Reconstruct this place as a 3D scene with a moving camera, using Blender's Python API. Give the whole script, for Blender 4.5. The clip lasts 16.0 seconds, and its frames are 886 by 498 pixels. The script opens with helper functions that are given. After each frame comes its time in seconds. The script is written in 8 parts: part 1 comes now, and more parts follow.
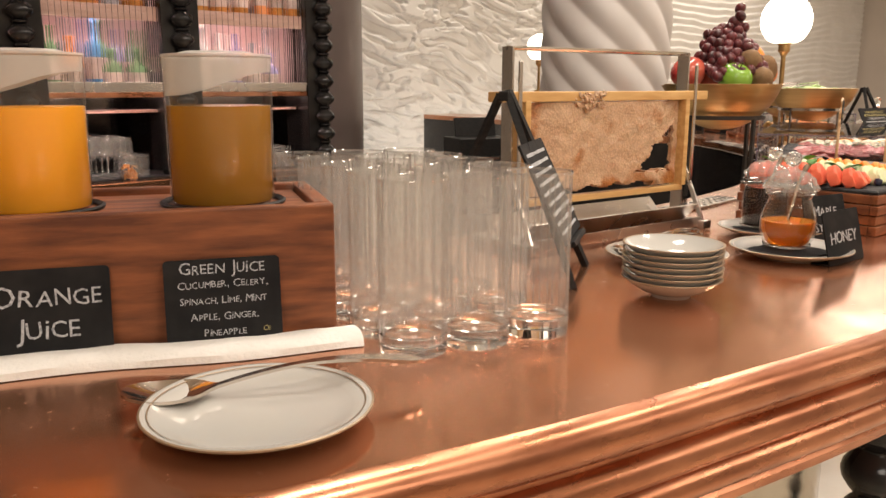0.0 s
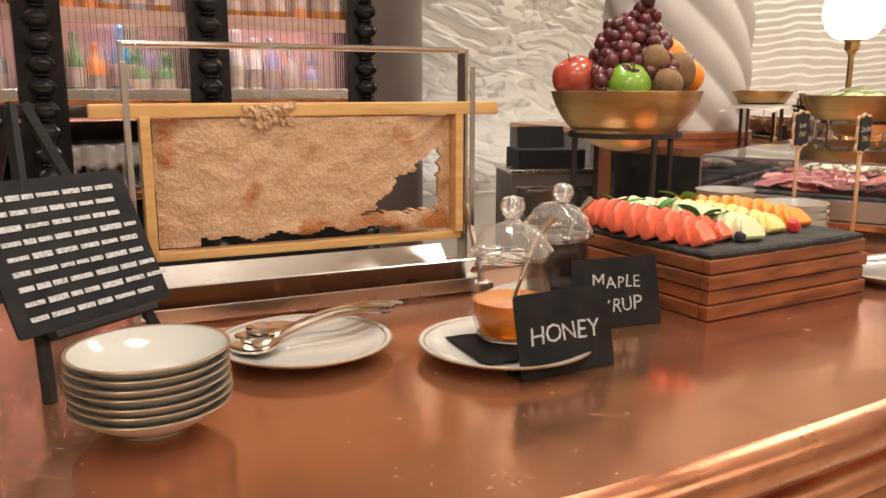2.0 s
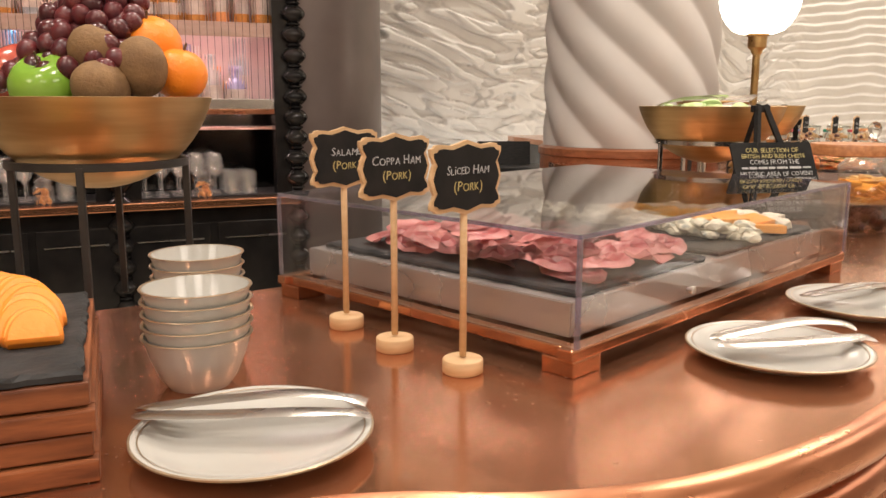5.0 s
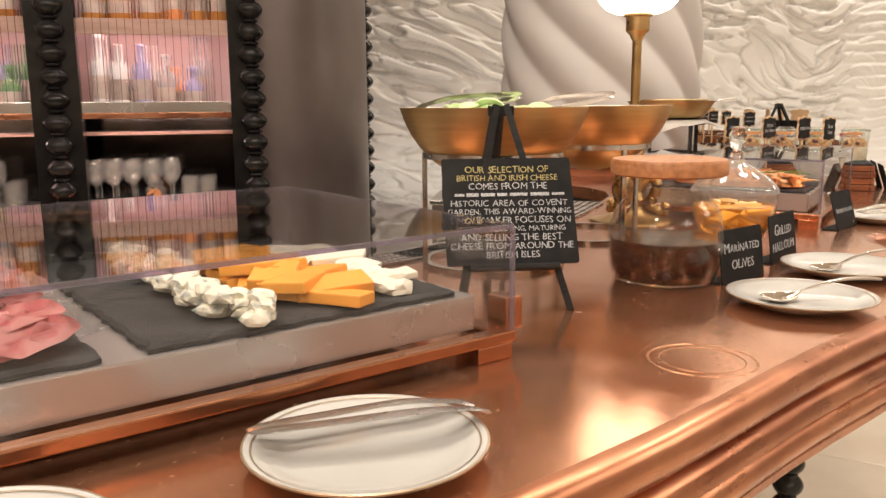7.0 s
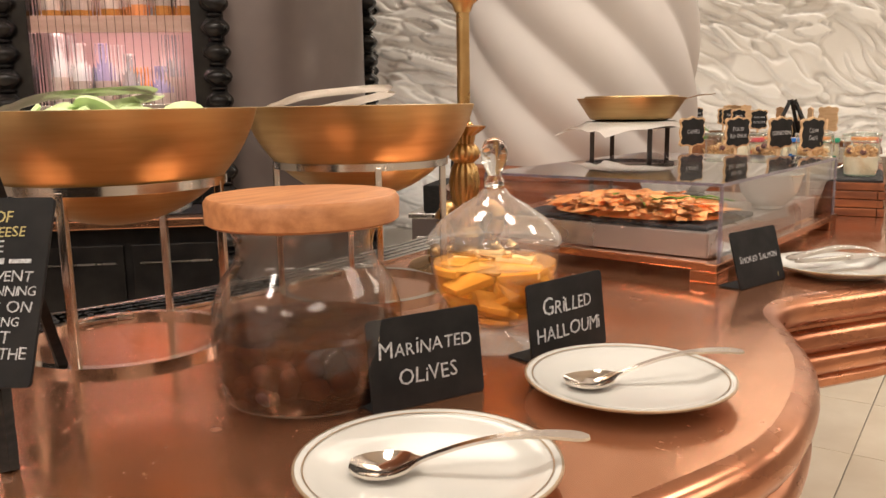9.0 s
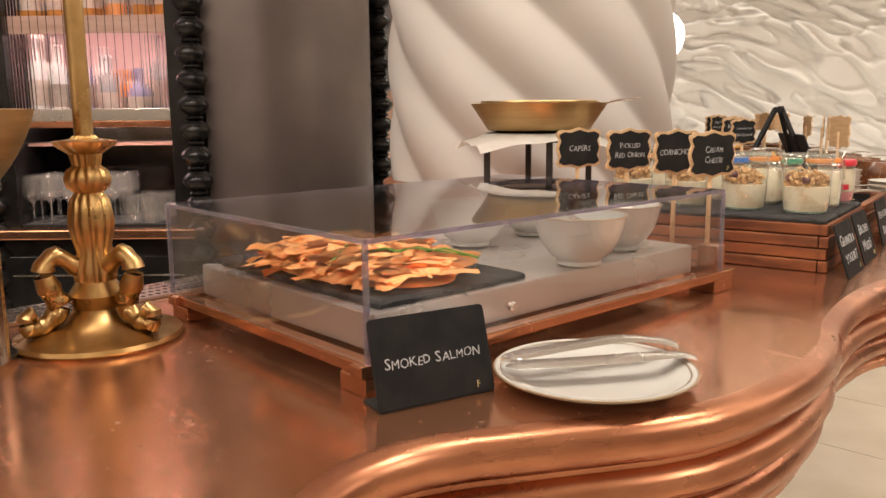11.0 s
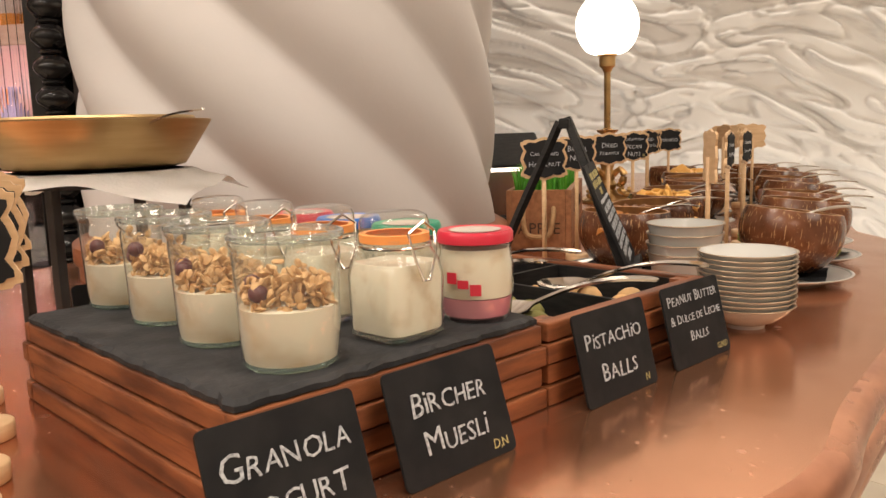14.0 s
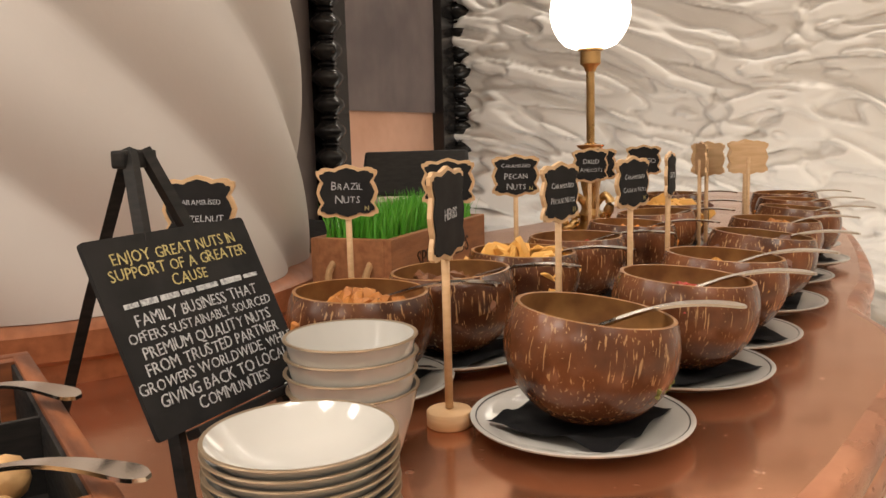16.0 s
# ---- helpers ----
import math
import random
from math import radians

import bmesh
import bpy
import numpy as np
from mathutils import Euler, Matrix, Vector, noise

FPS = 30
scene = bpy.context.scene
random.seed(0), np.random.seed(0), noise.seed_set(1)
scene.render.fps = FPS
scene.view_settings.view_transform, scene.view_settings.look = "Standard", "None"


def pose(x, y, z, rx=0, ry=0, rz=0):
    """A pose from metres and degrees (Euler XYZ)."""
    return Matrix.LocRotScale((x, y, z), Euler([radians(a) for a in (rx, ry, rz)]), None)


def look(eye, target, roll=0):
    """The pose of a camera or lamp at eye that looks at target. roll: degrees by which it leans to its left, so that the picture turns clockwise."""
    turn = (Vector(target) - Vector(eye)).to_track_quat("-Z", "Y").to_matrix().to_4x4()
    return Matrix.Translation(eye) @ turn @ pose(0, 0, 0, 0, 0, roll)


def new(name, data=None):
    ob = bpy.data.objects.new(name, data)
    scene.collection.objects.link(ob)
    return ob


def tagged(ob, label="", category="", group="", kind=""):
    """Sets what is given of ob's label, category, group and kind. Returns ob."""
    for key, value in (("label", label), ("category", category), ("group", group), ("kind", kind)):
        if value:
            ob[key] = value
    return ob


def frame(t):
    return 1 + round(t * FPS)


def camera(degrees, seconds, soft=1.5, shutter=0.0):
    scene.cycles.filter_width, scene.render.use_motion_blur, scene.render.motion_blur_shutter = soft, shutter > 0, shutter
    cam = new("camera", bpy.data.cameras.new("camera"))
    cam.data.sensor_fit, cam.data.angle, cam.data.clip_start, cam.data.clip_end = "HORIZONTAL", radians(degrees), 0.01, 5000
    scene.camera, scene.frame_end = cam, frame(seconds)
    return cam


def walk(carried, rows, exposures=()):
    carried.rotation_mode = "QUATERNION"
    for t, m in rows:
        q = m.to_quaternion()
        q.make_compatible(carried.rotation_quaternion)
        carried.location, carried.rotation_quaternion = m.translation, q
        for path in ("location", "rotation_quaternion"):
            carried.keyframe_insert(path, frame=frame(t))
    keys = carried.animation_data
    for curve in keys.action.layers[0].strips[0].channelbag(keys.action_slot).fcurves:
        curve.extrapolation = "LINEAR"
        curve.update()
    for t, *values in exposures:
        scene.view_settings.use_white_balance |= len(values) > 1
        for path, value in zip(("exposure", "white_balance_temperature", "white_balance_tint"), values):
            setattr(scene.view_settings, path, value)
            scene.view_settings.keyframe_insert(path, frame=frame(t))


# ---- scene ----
# ---------------------------------------------------------------- camera
cam = camera(57.4, 16.0)
ROWS = [
    (0.0, 0.0, 0.0, 1.33, 0.03, -11.53, -0.13),
    (0.5, 0.158, 0.069, 1.331, 4.9, -11.18, -0.37),
    (1.0, 0.304, 0.141, 1.333, 7.93, -11.12, -0.5),
    (1.5, 0.429, 0.249, 1.321, 9.87, -11.17, -0.36),
    (2.0, 0.559, 0.389, 1.334, 11.52, -11.17, -0.01),
    (2.5, 0.678, 0.493, 1.331, 13.56, -10.89, -0.09),
    (3.0, 0.809, 0.587, 1.335, 16.07, -10.38, -0.28),
    (3.5, 0.901, 0.684, 1.327, 17.06, -10.32, -0.37),
    (4.0, 1.009, 0.808, 1.327, 17.83, -10.3, -0.23),
    (4.5, 1.095, 0.918, 1.333, 18.18, -10.33, -0.16),
    (5.0, 1.205, 1.031, 1.328, 18.97, -10.38, -0.09),
    (7.5, 1.703, 1.714, 1.326, 28.86, -10.27, 0.38),
    (8.0, 1.76, 1.852, 1.318, 31.0, -10.24, 0.42),
    (8.5, 1.801, 2.042, 1.322, 32.67, -10.19, 0.72),
    (9.0, 1.852, 2.187, 1.32, 34.22, -10.2, 0.9),
    (9.5, 1.926, 2.34, 1.325, 36.55, -10.19, 0.54),
    (10.0, 1.973, 2.485, 1.323, 38.8, -10.18, 0.34),
    (12.5, 2.061, 3.211, 1.305, 48.37, -8.8, 1.65),
    (13.0, 2.059, 3.374, 1.311, 49.89, -8.75, 1.91),
    (13.5, 2.07, 3.556, 1.311, 51.26, -8.62, 1.82),
    (14.0, 2.072, 3.707, 1.308, 52.22, -8.5, 1.7),
    (14.5, 2.05, 3.877, 1.306, 54.31, -8.49, 1.6),
    (15.0, 2.029, 4.036, 1.315, 56.4, -8.46, 1.55),
    (15.5, 2.009, 4.194, 1.316, 59.46, -8.12, 1.51),
    (16.0, 1.992, 4.328, 1.319, 62.62, -8.01, 1.59),
]
EXPOSURE = -0.42
walk(cam, [(t, pose(x, y, z, 90 + pitch, roll, yaw)) for t, x, y, z, yaw, pitch, roll in ROWS], [(0, EXPOSURE), (16, EXPOSURE)])

# ---------------------------------------------------------------- light
world = bpy.data.worlds.new("room_air")
scene.world = world
world.use_nodes = True
world.node_tree.nodes["Background"].inputs[0].default_value = (1.0, 0.86, 0.72, 1)
world.node_tree.nodes["Background"].inputs[1].default_value = 0.05

CEIL = 3.3


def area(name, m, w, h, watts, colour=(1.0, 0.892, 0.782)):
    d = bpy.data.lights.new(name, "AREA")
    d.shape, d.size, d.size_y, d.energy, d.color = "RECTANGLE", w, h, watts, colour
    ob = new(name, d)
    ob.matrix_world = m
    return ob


# Downlights out of view, inferred from highlights on the copper; spots are guessed.
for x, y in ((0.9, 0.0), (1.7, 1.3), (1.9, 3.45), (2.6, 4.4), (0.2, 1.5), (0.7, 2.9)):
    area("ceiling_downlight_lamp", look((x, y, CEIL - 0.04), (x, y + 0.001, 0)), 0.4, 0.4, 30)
# Unseen fill lamps added to brighten the room behind the camera.
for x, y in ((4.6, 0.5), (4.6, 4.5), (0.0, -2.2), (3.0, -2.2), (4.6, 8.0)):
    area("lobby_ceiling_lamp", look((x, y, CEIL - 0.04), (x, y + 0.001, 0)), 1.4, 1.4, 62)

# ---------------------------------------------------------------- helpers


def finish(bm, smooth):
    bmesh.ops.recalc_face_normals(bm, faces=bm.faces)
    for f in bm.faces:
        f.smooth = smooth


def part(name, bm, material, parent=None, label="", smooth=True, m=None, shadow=True):
    """One bmesh as one mesh object under a thing or part."""
    finish(bm, smooth)
    me = bpy.data.meshes.new(name)
    bm.to_mesh(me)
    bm.free()
    if isinstance(material, (list, tuple)):
        for one in material:
            me.materials.append(one)
    else:
        me.materials.append(material)
    if smooth:
        me.set_sharp_from_angle(angle=radians(40))
    ob = new(name, me)
    if parent is not None:
        ob.parent = parent
    if m is not None:
        ob.matrix_basis = m
    if label:
        ob["label"] = label
    if not shadow:
        ob.visible_shadow = False
    return ob


def thing(name, label, category, x=0.0, y=0.0, z=0.0, rz=0.0, group="", kind=""):
    ob = new(name)
    ob.empty_display_size = 0.05
    ob.matrix_basis = pose(x, y, z, 0, 0, rz)
    return tagged(ob, label, category, group, kind)


def shared(name, me, parent, m, label=""):
    ob = new(name, me)
    ob.parent = parent
    ob.matrix_basis = m
    if label:
        ob["label"] = label
    return ob


def box(c, s, bevel=0.0, m=None, bm=None, segments=2):
    own = bmesh.new()
    bmesh.ops.create_cube(own, size=1.0)
    bmesh.ops.scale(own, vec=s, verts=own.verts)
    if bevel:
        bmesh.ops.bevel(own, geom=own.edges[:], offset=bevel, segments=segments, affect="EDGES", profile=0.6)
    bmesh.ops.translate(own, vec=c, verts=own.verts)
    if m is not None:
        bmesh.ops.transform(own, matrix=m, verts=own.verts)
    return join(bm, own)


def join(bm, own):
    if bm is None:
        return own
    vs = [bm.verts.new(v.co) for v in own.verts]
    own.verts.index_update()
    for f in own.faces:
        g = bm.faces.new([vs[v.index] for v in f.verts])
        g.material_index = f.material_index
    own.free()
    return bm


def lathe(profile, seg=32, c=(0, 0, 0), bm=None, m=None, squash=1.0):
    own = bmesh.new()
    rings = []
    for r, z in profile:
        if r < 1e-6:
            rings.append([own.verts.new((0, 0, z))])
        else:
            rings.append([own.verts.new((r * math.cos(2 * math.pi * i / seg), squash * r * math.sin(2 * math.pi * i / seg), z)) for i in range(seg)])
    for a, b in zip(rings, rings[1:]):
        for i in range(seg):
            j = (i + 1) % seg
            if len(a) == 1 and len(b) == 1:
                continue
            if len(a) == 1:
                own.faces.new((a[0], b[i], b[j]))
            elif len(b) == 1:
                own.faces.new((a[i], a[j], b[0]))
            else:
                own.faces.new((a[i], a[j], b[j], b[i]))
    if m is not None:
        bmesh.ops.transform(own, matrix=m, verts=own.verts)
    bmesh.ops.translate(own, vec=c, verts=own.verts)
    return join(bm, own)


def tube(points, radius, seg=8, bm=None, flat=1.0):
    """A rod along points; radius is a number or a function of 0..1; flat squeezes it in height."""
    own = bmesh.new()
    pts = [Vector(p) for p in points]
    rings = []
    n = len(pts)
    for i, p in enumerate(pts):
        d = (pts[min(i + 1, n - 1)] - pts[max(i - 1, 0)]).normalized()
        side = d.cross(Vector((0, 0, 1)))
        side = side.normalized() if side.length > 1e-3 else Vector((1, 0, 0))
        up = side.cross(d).normalized()
        r = radius(i / (n - 1)) if callable(radius) else radius
        rings.append([own.verts.new(p + side * r * math.cos(a) + up * r * flat * math.sin(a)) for a in (2 * math.pi * k / seg for k in range(seg))])
    for a, b in zip(rings, rings[1:]):
        for i in range(seg):
            j = (i + 1) % seg
            own.faces.new((a[i], a[j], b[j], b[i]))
    own.faces.new(rings[0][::-1])
    own.faces.new(rings[-1])
    return join(bm, own)


def prism(outline, z0, z1, bm=None, m=None, bevel=0.0):
    own = bmesh.new()
    lo = [own.verts.new((x, y, z0)) for x, y in outline]
    hi = [own.verts.new((x, y, z1)) for x, y in outline]
    own.faces.new(lo[::-1])
    own.faces.new(hi)
    n = len(lo)
    for i in range(n):
        j = (i + 1) % n
        own.faces.new((lo[i], lo[j], hi[j], hi[i]))
    if bevel:
        bmesh.ops.bevel(own, geom=own.edges[:], offset=bevel, segments=1, affect="EDGES")
    if m is not None:
        bmesh.ops.transform(own, matrix=m, verts=own.verts)
    return join(bm, own)


def smooth_line(pts, step=4, closed=False):
    """Catmull-Rom through points of two or three numbers."""
    p = [np.array(q, float) for q in pts]
    out = []
    n = len(p)
    for i in range(n - 1):
        a, b, c, d = p[max(i - 1, 0)], p[i], p[i + 1], p[min(i + 2, n - 1)]
        for k in range(step):
            t = k / step
            out.append(0.5 * (2 * b + (c - a) * t + (2 * a - 5 * b + 4 * c - d) * t * t + (3 * b - a - 3 * c + d) * t ** 3))
    out.append(p[-1])
    return [tuple(float(v) for v in q) for q in out]


GLYPHS = {}


def glyph(ch):
    """Corners, faces and advance of one letter of the built-in font, a size of one."""
    if ch not in GLYPHS:
        cu = bpy.data.curves.new("glyph", "FONT")
        cu.body, cu.size, cu.extrude, cu.resolution_u, cu.offset = ch, 1.0, 0.012, 2, -0.002
        tmp = new("glyph", cu)
        me = bpy.data.meshes.new_from_object(tmp.evaluated_get(bpy.context.evaluated_depsgraph_get()))
        bpy.data.objects.remove(tmp)
        vs = [tuple(v.co) for v in me.vertices]
        xs = [v[0] for v in vs] or [0.0, 0.25]
        GLYPHS[ch] = (vs, [tuple(f.vertices) for f in me.polygons], min(xs), max(xs))
        bpy.data.meshes.remove(me)
    return GLYPHS[ch]


def lettering(text, size, material, parent, m, align="CENTER", name="lettering", hand=1.0):
    """Hand-drawn capitals: small letters are written as low capitals, each a little askew."""
    r = random.Random(len(text) * 31 + ord(text[0]))
    verts, faces, x = [], [], 0.0
    for ch in text:
        if ch == " ":
            x += 0.30
            continue
        low = ch.islower()
        vs, fs, x0, x1 = glyph("i" if ch == "i" else ch.upper())
        k = (0.98 if ch == "i" else 0.80 if low else 1.0) * (1 + hand * r.uniform(-0.06, 0.06))
        wide = k * (1 + hand * r.uniform(-0.08, 0.05))
        turn, drop, lean = hand * r.uniform(-0.06, 0.06), hand * r.uniform(-0.03, 0.03), hand * r.uniform(-0.04, 0.10)
        base = len(verts)
        for vx, vy, vz in vs:
            px, py = (vx - x0) * wide + lean * vy, vy * k + drop
            px, py = px - turn * py, py + turn * px
            px += hand * 0.018 * noise.noise(Vector((vx * 4 + base, vy * 4, 1.0)))
            py += hand * 0.018 * noise.noise(Vector((vx * 4 + base, vy * 4, 7.0)))
            verts.append((x + px, py - 0.34, vz))
        faces += [tuple(base + i for i in f) for f in fs]
        x += (x1 - x0) * wide + 0.085
    shift = -(x - 0.085) / 2 if align == "CENTER" else 0.0
    me = bpy.data.meshes.new(name)
    me.from_pydata([((vx + shift) * size, vy * size, vz * size) for vx, vy, vz in verts], [], faces)
    me.materials.append(material)
    ob = new(name, me)
    ob.parent = parent
    ob.matrix_basis = m
    return ob


# ---------------------------------------------------------------- materials


def nodes_of(name):
    ma = bpy.data.materials.new(name)
    ma.use_nodes = True
    nt = ma.node_tree
    bsdf = nt.nodes["Principled BSDF"]
    return ma, nt, bsdf


def mat(name, c1, c2=None, scale=8.0, rough=0.5, rough2=None, metal=0.0, bump=0.0, bscale=60.0, stretch=(1, 1, 1), spec=0.5, trans=0.0, ior=1.45, coat=0.0, vary=0.0, sub=0.0, detail=6.0, contrast=(0.35, 0.65), space="Object"):
    """Procedural surface: two colours mixed by noise at one scale, fine relief at another, and gloss that varies."""
    ma, nt, bsdf = nodes_of(name)
    L = nt.links.new
    tc = nt.nodes.new("ShaderNodeTexCoord")
    mp = nt.nodes.new("ShaderNodeMapping")
    mp.inputs["Scale"].default_value = stretch
    L(tc.outputs[space], mp.inputs[0])
    c2 = c2 or c1
    nz = nt.nodes.new("ShaderNodeTexNoise")
    nz.inputs["Scale"].default_value, nz.inputs["Detail"].default_value = scale, detail
    L(mp.outputs[0], nz.inputs["Vector"])
    rp = nt.nodes.new("ShaderNodeMapRange")
    rp.inputs["From Min"].default_value, rp.inputs["From Max"].default_value = contrast
    L(nz.outputs["Fac"], rp.inputs["Value"])
    mx = nt.nodes.new("ShaderNodeMix")
    mx.data_type = "RGBA"
    mx.inputs[6].default_value, mx.inputs[7].default_value = (*c1, 1), (*c2, 1)
    L(rp.outputs[0], mx.inputs[0])
    colour = mx.outputs[2]
    if vary:
        oi = nt.nodes.new("ShaderNodeObjectInfo")
        hs = nt.nodes.new("ShaderNodeHueSaturation")
        vr = nt.nodes.new("ShaderNodeMapRange")
        vr.inputs["To Min"].default_value, vr.inputs["To Max"].default_value = 1 - vary, 1 + vary
        L(oi.outputs["Random"], vr.inputs["Value"])
        L(vr.outputs[0], hs.inputs["Value"])
        L(colour, hs.inputs["Color"])
        colour = hs.outputs[0]
    L(colour, bsdf.inputs["Base Color"])
    bsdf.inputs["Metallic"].default_value = metal
    if rough2 is None:
        bsdf.inputs["Roughness"].default_value = rough
    else:
        n2 = nt.nodes.new("ShaderNodeTexNoise")
        n2.inputs["Scale"].default_value, n2.inputs["Detail"].default_value = scale * 1.7, 5
        L(mp.outputs[0], n2.inputs["Vector"])
        r2 = nt.nodes.new("ShaderNodeMapRange")
        r2.inputs["From Min"].default_value, r2.inputs["From Max"].default_value = 0.3, 0.7
        r2.inputs["To Min"].default_value, r2.inputs["To Max"].default_value = rough, rough2
        L(n2.outputs["Fac"], r2.inputs["Value"])
        L(r2.outputs[0], bsdf.inputs["Roughness"])
    bsdf.inputs["IOR"].default_value = ior
    bsdf.inputs["Specular IOR Level"].default_value = spec
    bsdf.inputs["Transmission Weight"].default_value = trans
    bsdf.inputs["Coat Weight"].default_value = coat
    bsdf.inputs["Coat Roughness"].default_value = 0.08
    if sub:
        bsdf.inputs["Subsurface Weight"].default_value = sub
        bsdf.inputs["Subsurface Radius"].default_value = (0.01, 0.006, 0.004)
    if bump:
        nb = nt.nodes.new("ShaderNodeTexNoise")
        nb.inputs["Scale"].default_value, nb.inputs["Detail"].default_value = bscale, 4
        L(mp.outputs[0], nb.inputs["Vector"])
        bp = nt.nodes.new("ShaderNodeBump")
        bp.inputs["Strength"].default_value, bp.inputs["Distance"].default_value = bump, 0.003
        L(nb.outputs["Fac"], bp.inputs["Height"])
        L(bp.outputs[0], bsdf.inputs["Normal"])
    return ma


def clear(name, tint=(1, 1, 1), gloss=0.02, ior=1.45, strength=1.0, haze=0.0):
    """A thin clear wall: lets light straight through, and mirrors by Fresnel; haze mixes in white."""
    ma, nt, bsdf = nodes_of(name)
    nt.nodes.remove(bsdf)
    out = nt.nodes["Material Output"]
    tr = nt.nodes.new("ShaderNodeBsdfTransparent")
    tr.inputs[0].default_value = (*tint, 1)
    gl = nt.nodes.new("ShaderNodeBsdfGlossy")
    gl.inputs["Roughness"].default_value = gloss
    fr = nt.nodes.new("ShaderNodeLayerWeight")
    fr.inputs["Blend"].default_value = 0.5
    po = nt.nodes.new("ShaderNodeMath")
    po.operation = "POWER"
    po.inputs[1].default_value = 3.6
    mu = nt.nodes.new("ShaderNodeMath")
    mu.operation = "MULTIPLY_ADD"
    mu.inputs[1].default_value = strength * 0.85
    mu.inputs[2].default_value = strength * ((ior - 1) / (ior + 1)) ** 2
    mx = nt.nodes.new("ShaderNodeMixShader")
    nt.links.new(fr.outputs["Facing"], po.inputs[0])
    nt.links.new(po.outputs[0], mu.inputs[0])
    nt.links.new(mu.outputs[0], mx.inputs[0])
    nt.links.new(tr.outputs[0], mx.inputs[1])
    nt.links.new(gl.outputs[0], mx.inputs[2])
    last = mx.outputs[0]
    # White painted in for reflections in clear glass; real in frosted plastic.
    if haze:
        df = nt.nodes.new("ShaderNodeBsdfDiffuse")
        df.inputs[0].default_value = (0.85, 0.83, 0.8, 1)
        m2 = nt.nodes.new("ShaderNodeMixShader")
        m2.inputs[0].default_value = haze
        nt.links.new(last, m2.inputs[1])
        nt.links.new(df.outputs[0], m2.inputs[2])
        last = m2.outputs[0]
    nt.links.new(last, out.inputs[0])
    return ma


def glow(name, colour, strength):
    ma, nt, bsdf = nodes_of(name)
    bsdf.inputs["Base Color"].default_value = (*colour, 1)
    bsdf.inputs["Emission Color"].default_value = (*colour, 1)
    bsdf.inputs["Emission Strength"].default_value = strength
    return ma


def worn_copper():
    """Beaten copper sheet: cloudy tarnish, dull wiped patches, dried drops and fine scratches."""
    ma = mat("copper_worn", (0.64, 0.31, 0.172), (0.50, 0.228, 0.12), 5, 0.10, 0.22, metal=0.88, bump=0.05, bscale=25, contrast=(0.3, 0.75))
    nt = ma.node_tree
    L, bsdf = nt.links.new, nt.nodes["Principled BSDF"]
    tc = nt.nodes.new("ShaderNodeTexCoord")
    masks = []
    for scale, lo, hi, squeeze in ((140, 0.64, 0.72, (1, 1, 1)), (14, 0.42, 0.78, (1, 1, 1)), (60, 0.64, 0.72, (0.12, 1.6, 1))):
        mp = nt.nodes.new("ShaderNodeMapping")
        mp.inputs["Scale"].default_value = squeeze
        mp.inputs["Rotation"].default_value = (0, 0, 0.6)
        L(tc.outputs["Object"], mp.inputs[0])
        nz = nt.nodes.new("ShaderNodeTexNoise")
        nz.inputs["Scale"].default_value, nz.inputs["Detail"].default_value = scale, 4
        L(mp.outputs[0], nz.inputs["Vector"])
        rp = nt.nodes.new("ShaderNodeMapRange")
        rp.inputs["From Min"].default_value, rp.inputs["From Max"].default_value = lo, hi
        L(nz.outputs["Fac"], rp.inputs["Value"])
        masks.append(rp.outputs[0])
    vo = nt.nodes.new("ShaderNodeTexVoronoi")
    vo.inputs["Scale"].default_value = 26
    L(tc.outputs["Object"], vo.inputs["Vector"])
    dr = nt.nodes.new("ShaderNodeMapRange")
    dr.inputs["From Min"].default_value, dr.inputs["From Max"].default_value = 0.13, 0.09
    L(vo.outputs["Distance"], dr.inputs["Value"])
    sp = nt.nodes.new("ShaderNodeSeparateColor")
    L(vo.outputs["Color"], sp.inputs[0])
    pick = nt.nodes.new("ShaderNodeMath")
    pick.operation = "GREATER_THAN"
    pick.inputs[1].default_value = 0.72
    L(sp.outputs[0], pick.inputs[0])
    drop = nt.nodes.new("ShaderNodeMath")
    drop.operation = "MULTIPLY"
    L(dr.outputs[0], drop.inputs[0])
    L(pick.outputs[0], drop.inputs[1])
    masks.append(drop.outputs[0])
    colour = bsdf.inputs["Base Color"].links[0].from_socket
    rough = bsdf.inputs["Roughness"].links[0].from_socket
    for mask, tint, weight, dull in zip(masks, ((0.80, 0.50, 0.36), (0.56, 0.25, 0.15), (0.78, 0.46, 0.32), (0.82, 0.56, 0.44)), (0.26, 0.35, 0.18, 0.2), (0.10, 0.08, 0.06, 0.10)):
        fac = nt.nodes.new("ShaderNodeMath")
        fac.operation = "MULTIPLY"
        fac.inputs[1].default_value = weight
        L(mask, fac.inputs[0])
        mx = nt.nodes.new("ShaderNodeMix")
        mx.data_type = "RGBA"
        mx.inputs[7].default_value = (*tint, 1)
        L(fac.outputs[0], mx.inputs[0])
        L(colour, mx.inputs[6])
        colour = mx.outputs[2]
        ra = nt.nodes.new("ShaderNodeMath")
        ra.operation = "MULTIPLY_ADD"
        ra.inputs[1].default_value = dull
        L(mask, ra.inputs[0])
        L(rough, ra.inputs[2])
        rough = ra.outputs[0]
    L(colour, bsdf.inputs["Base Color"])
    L(rough, bsdf.inputs["Roughness"])
    return ma


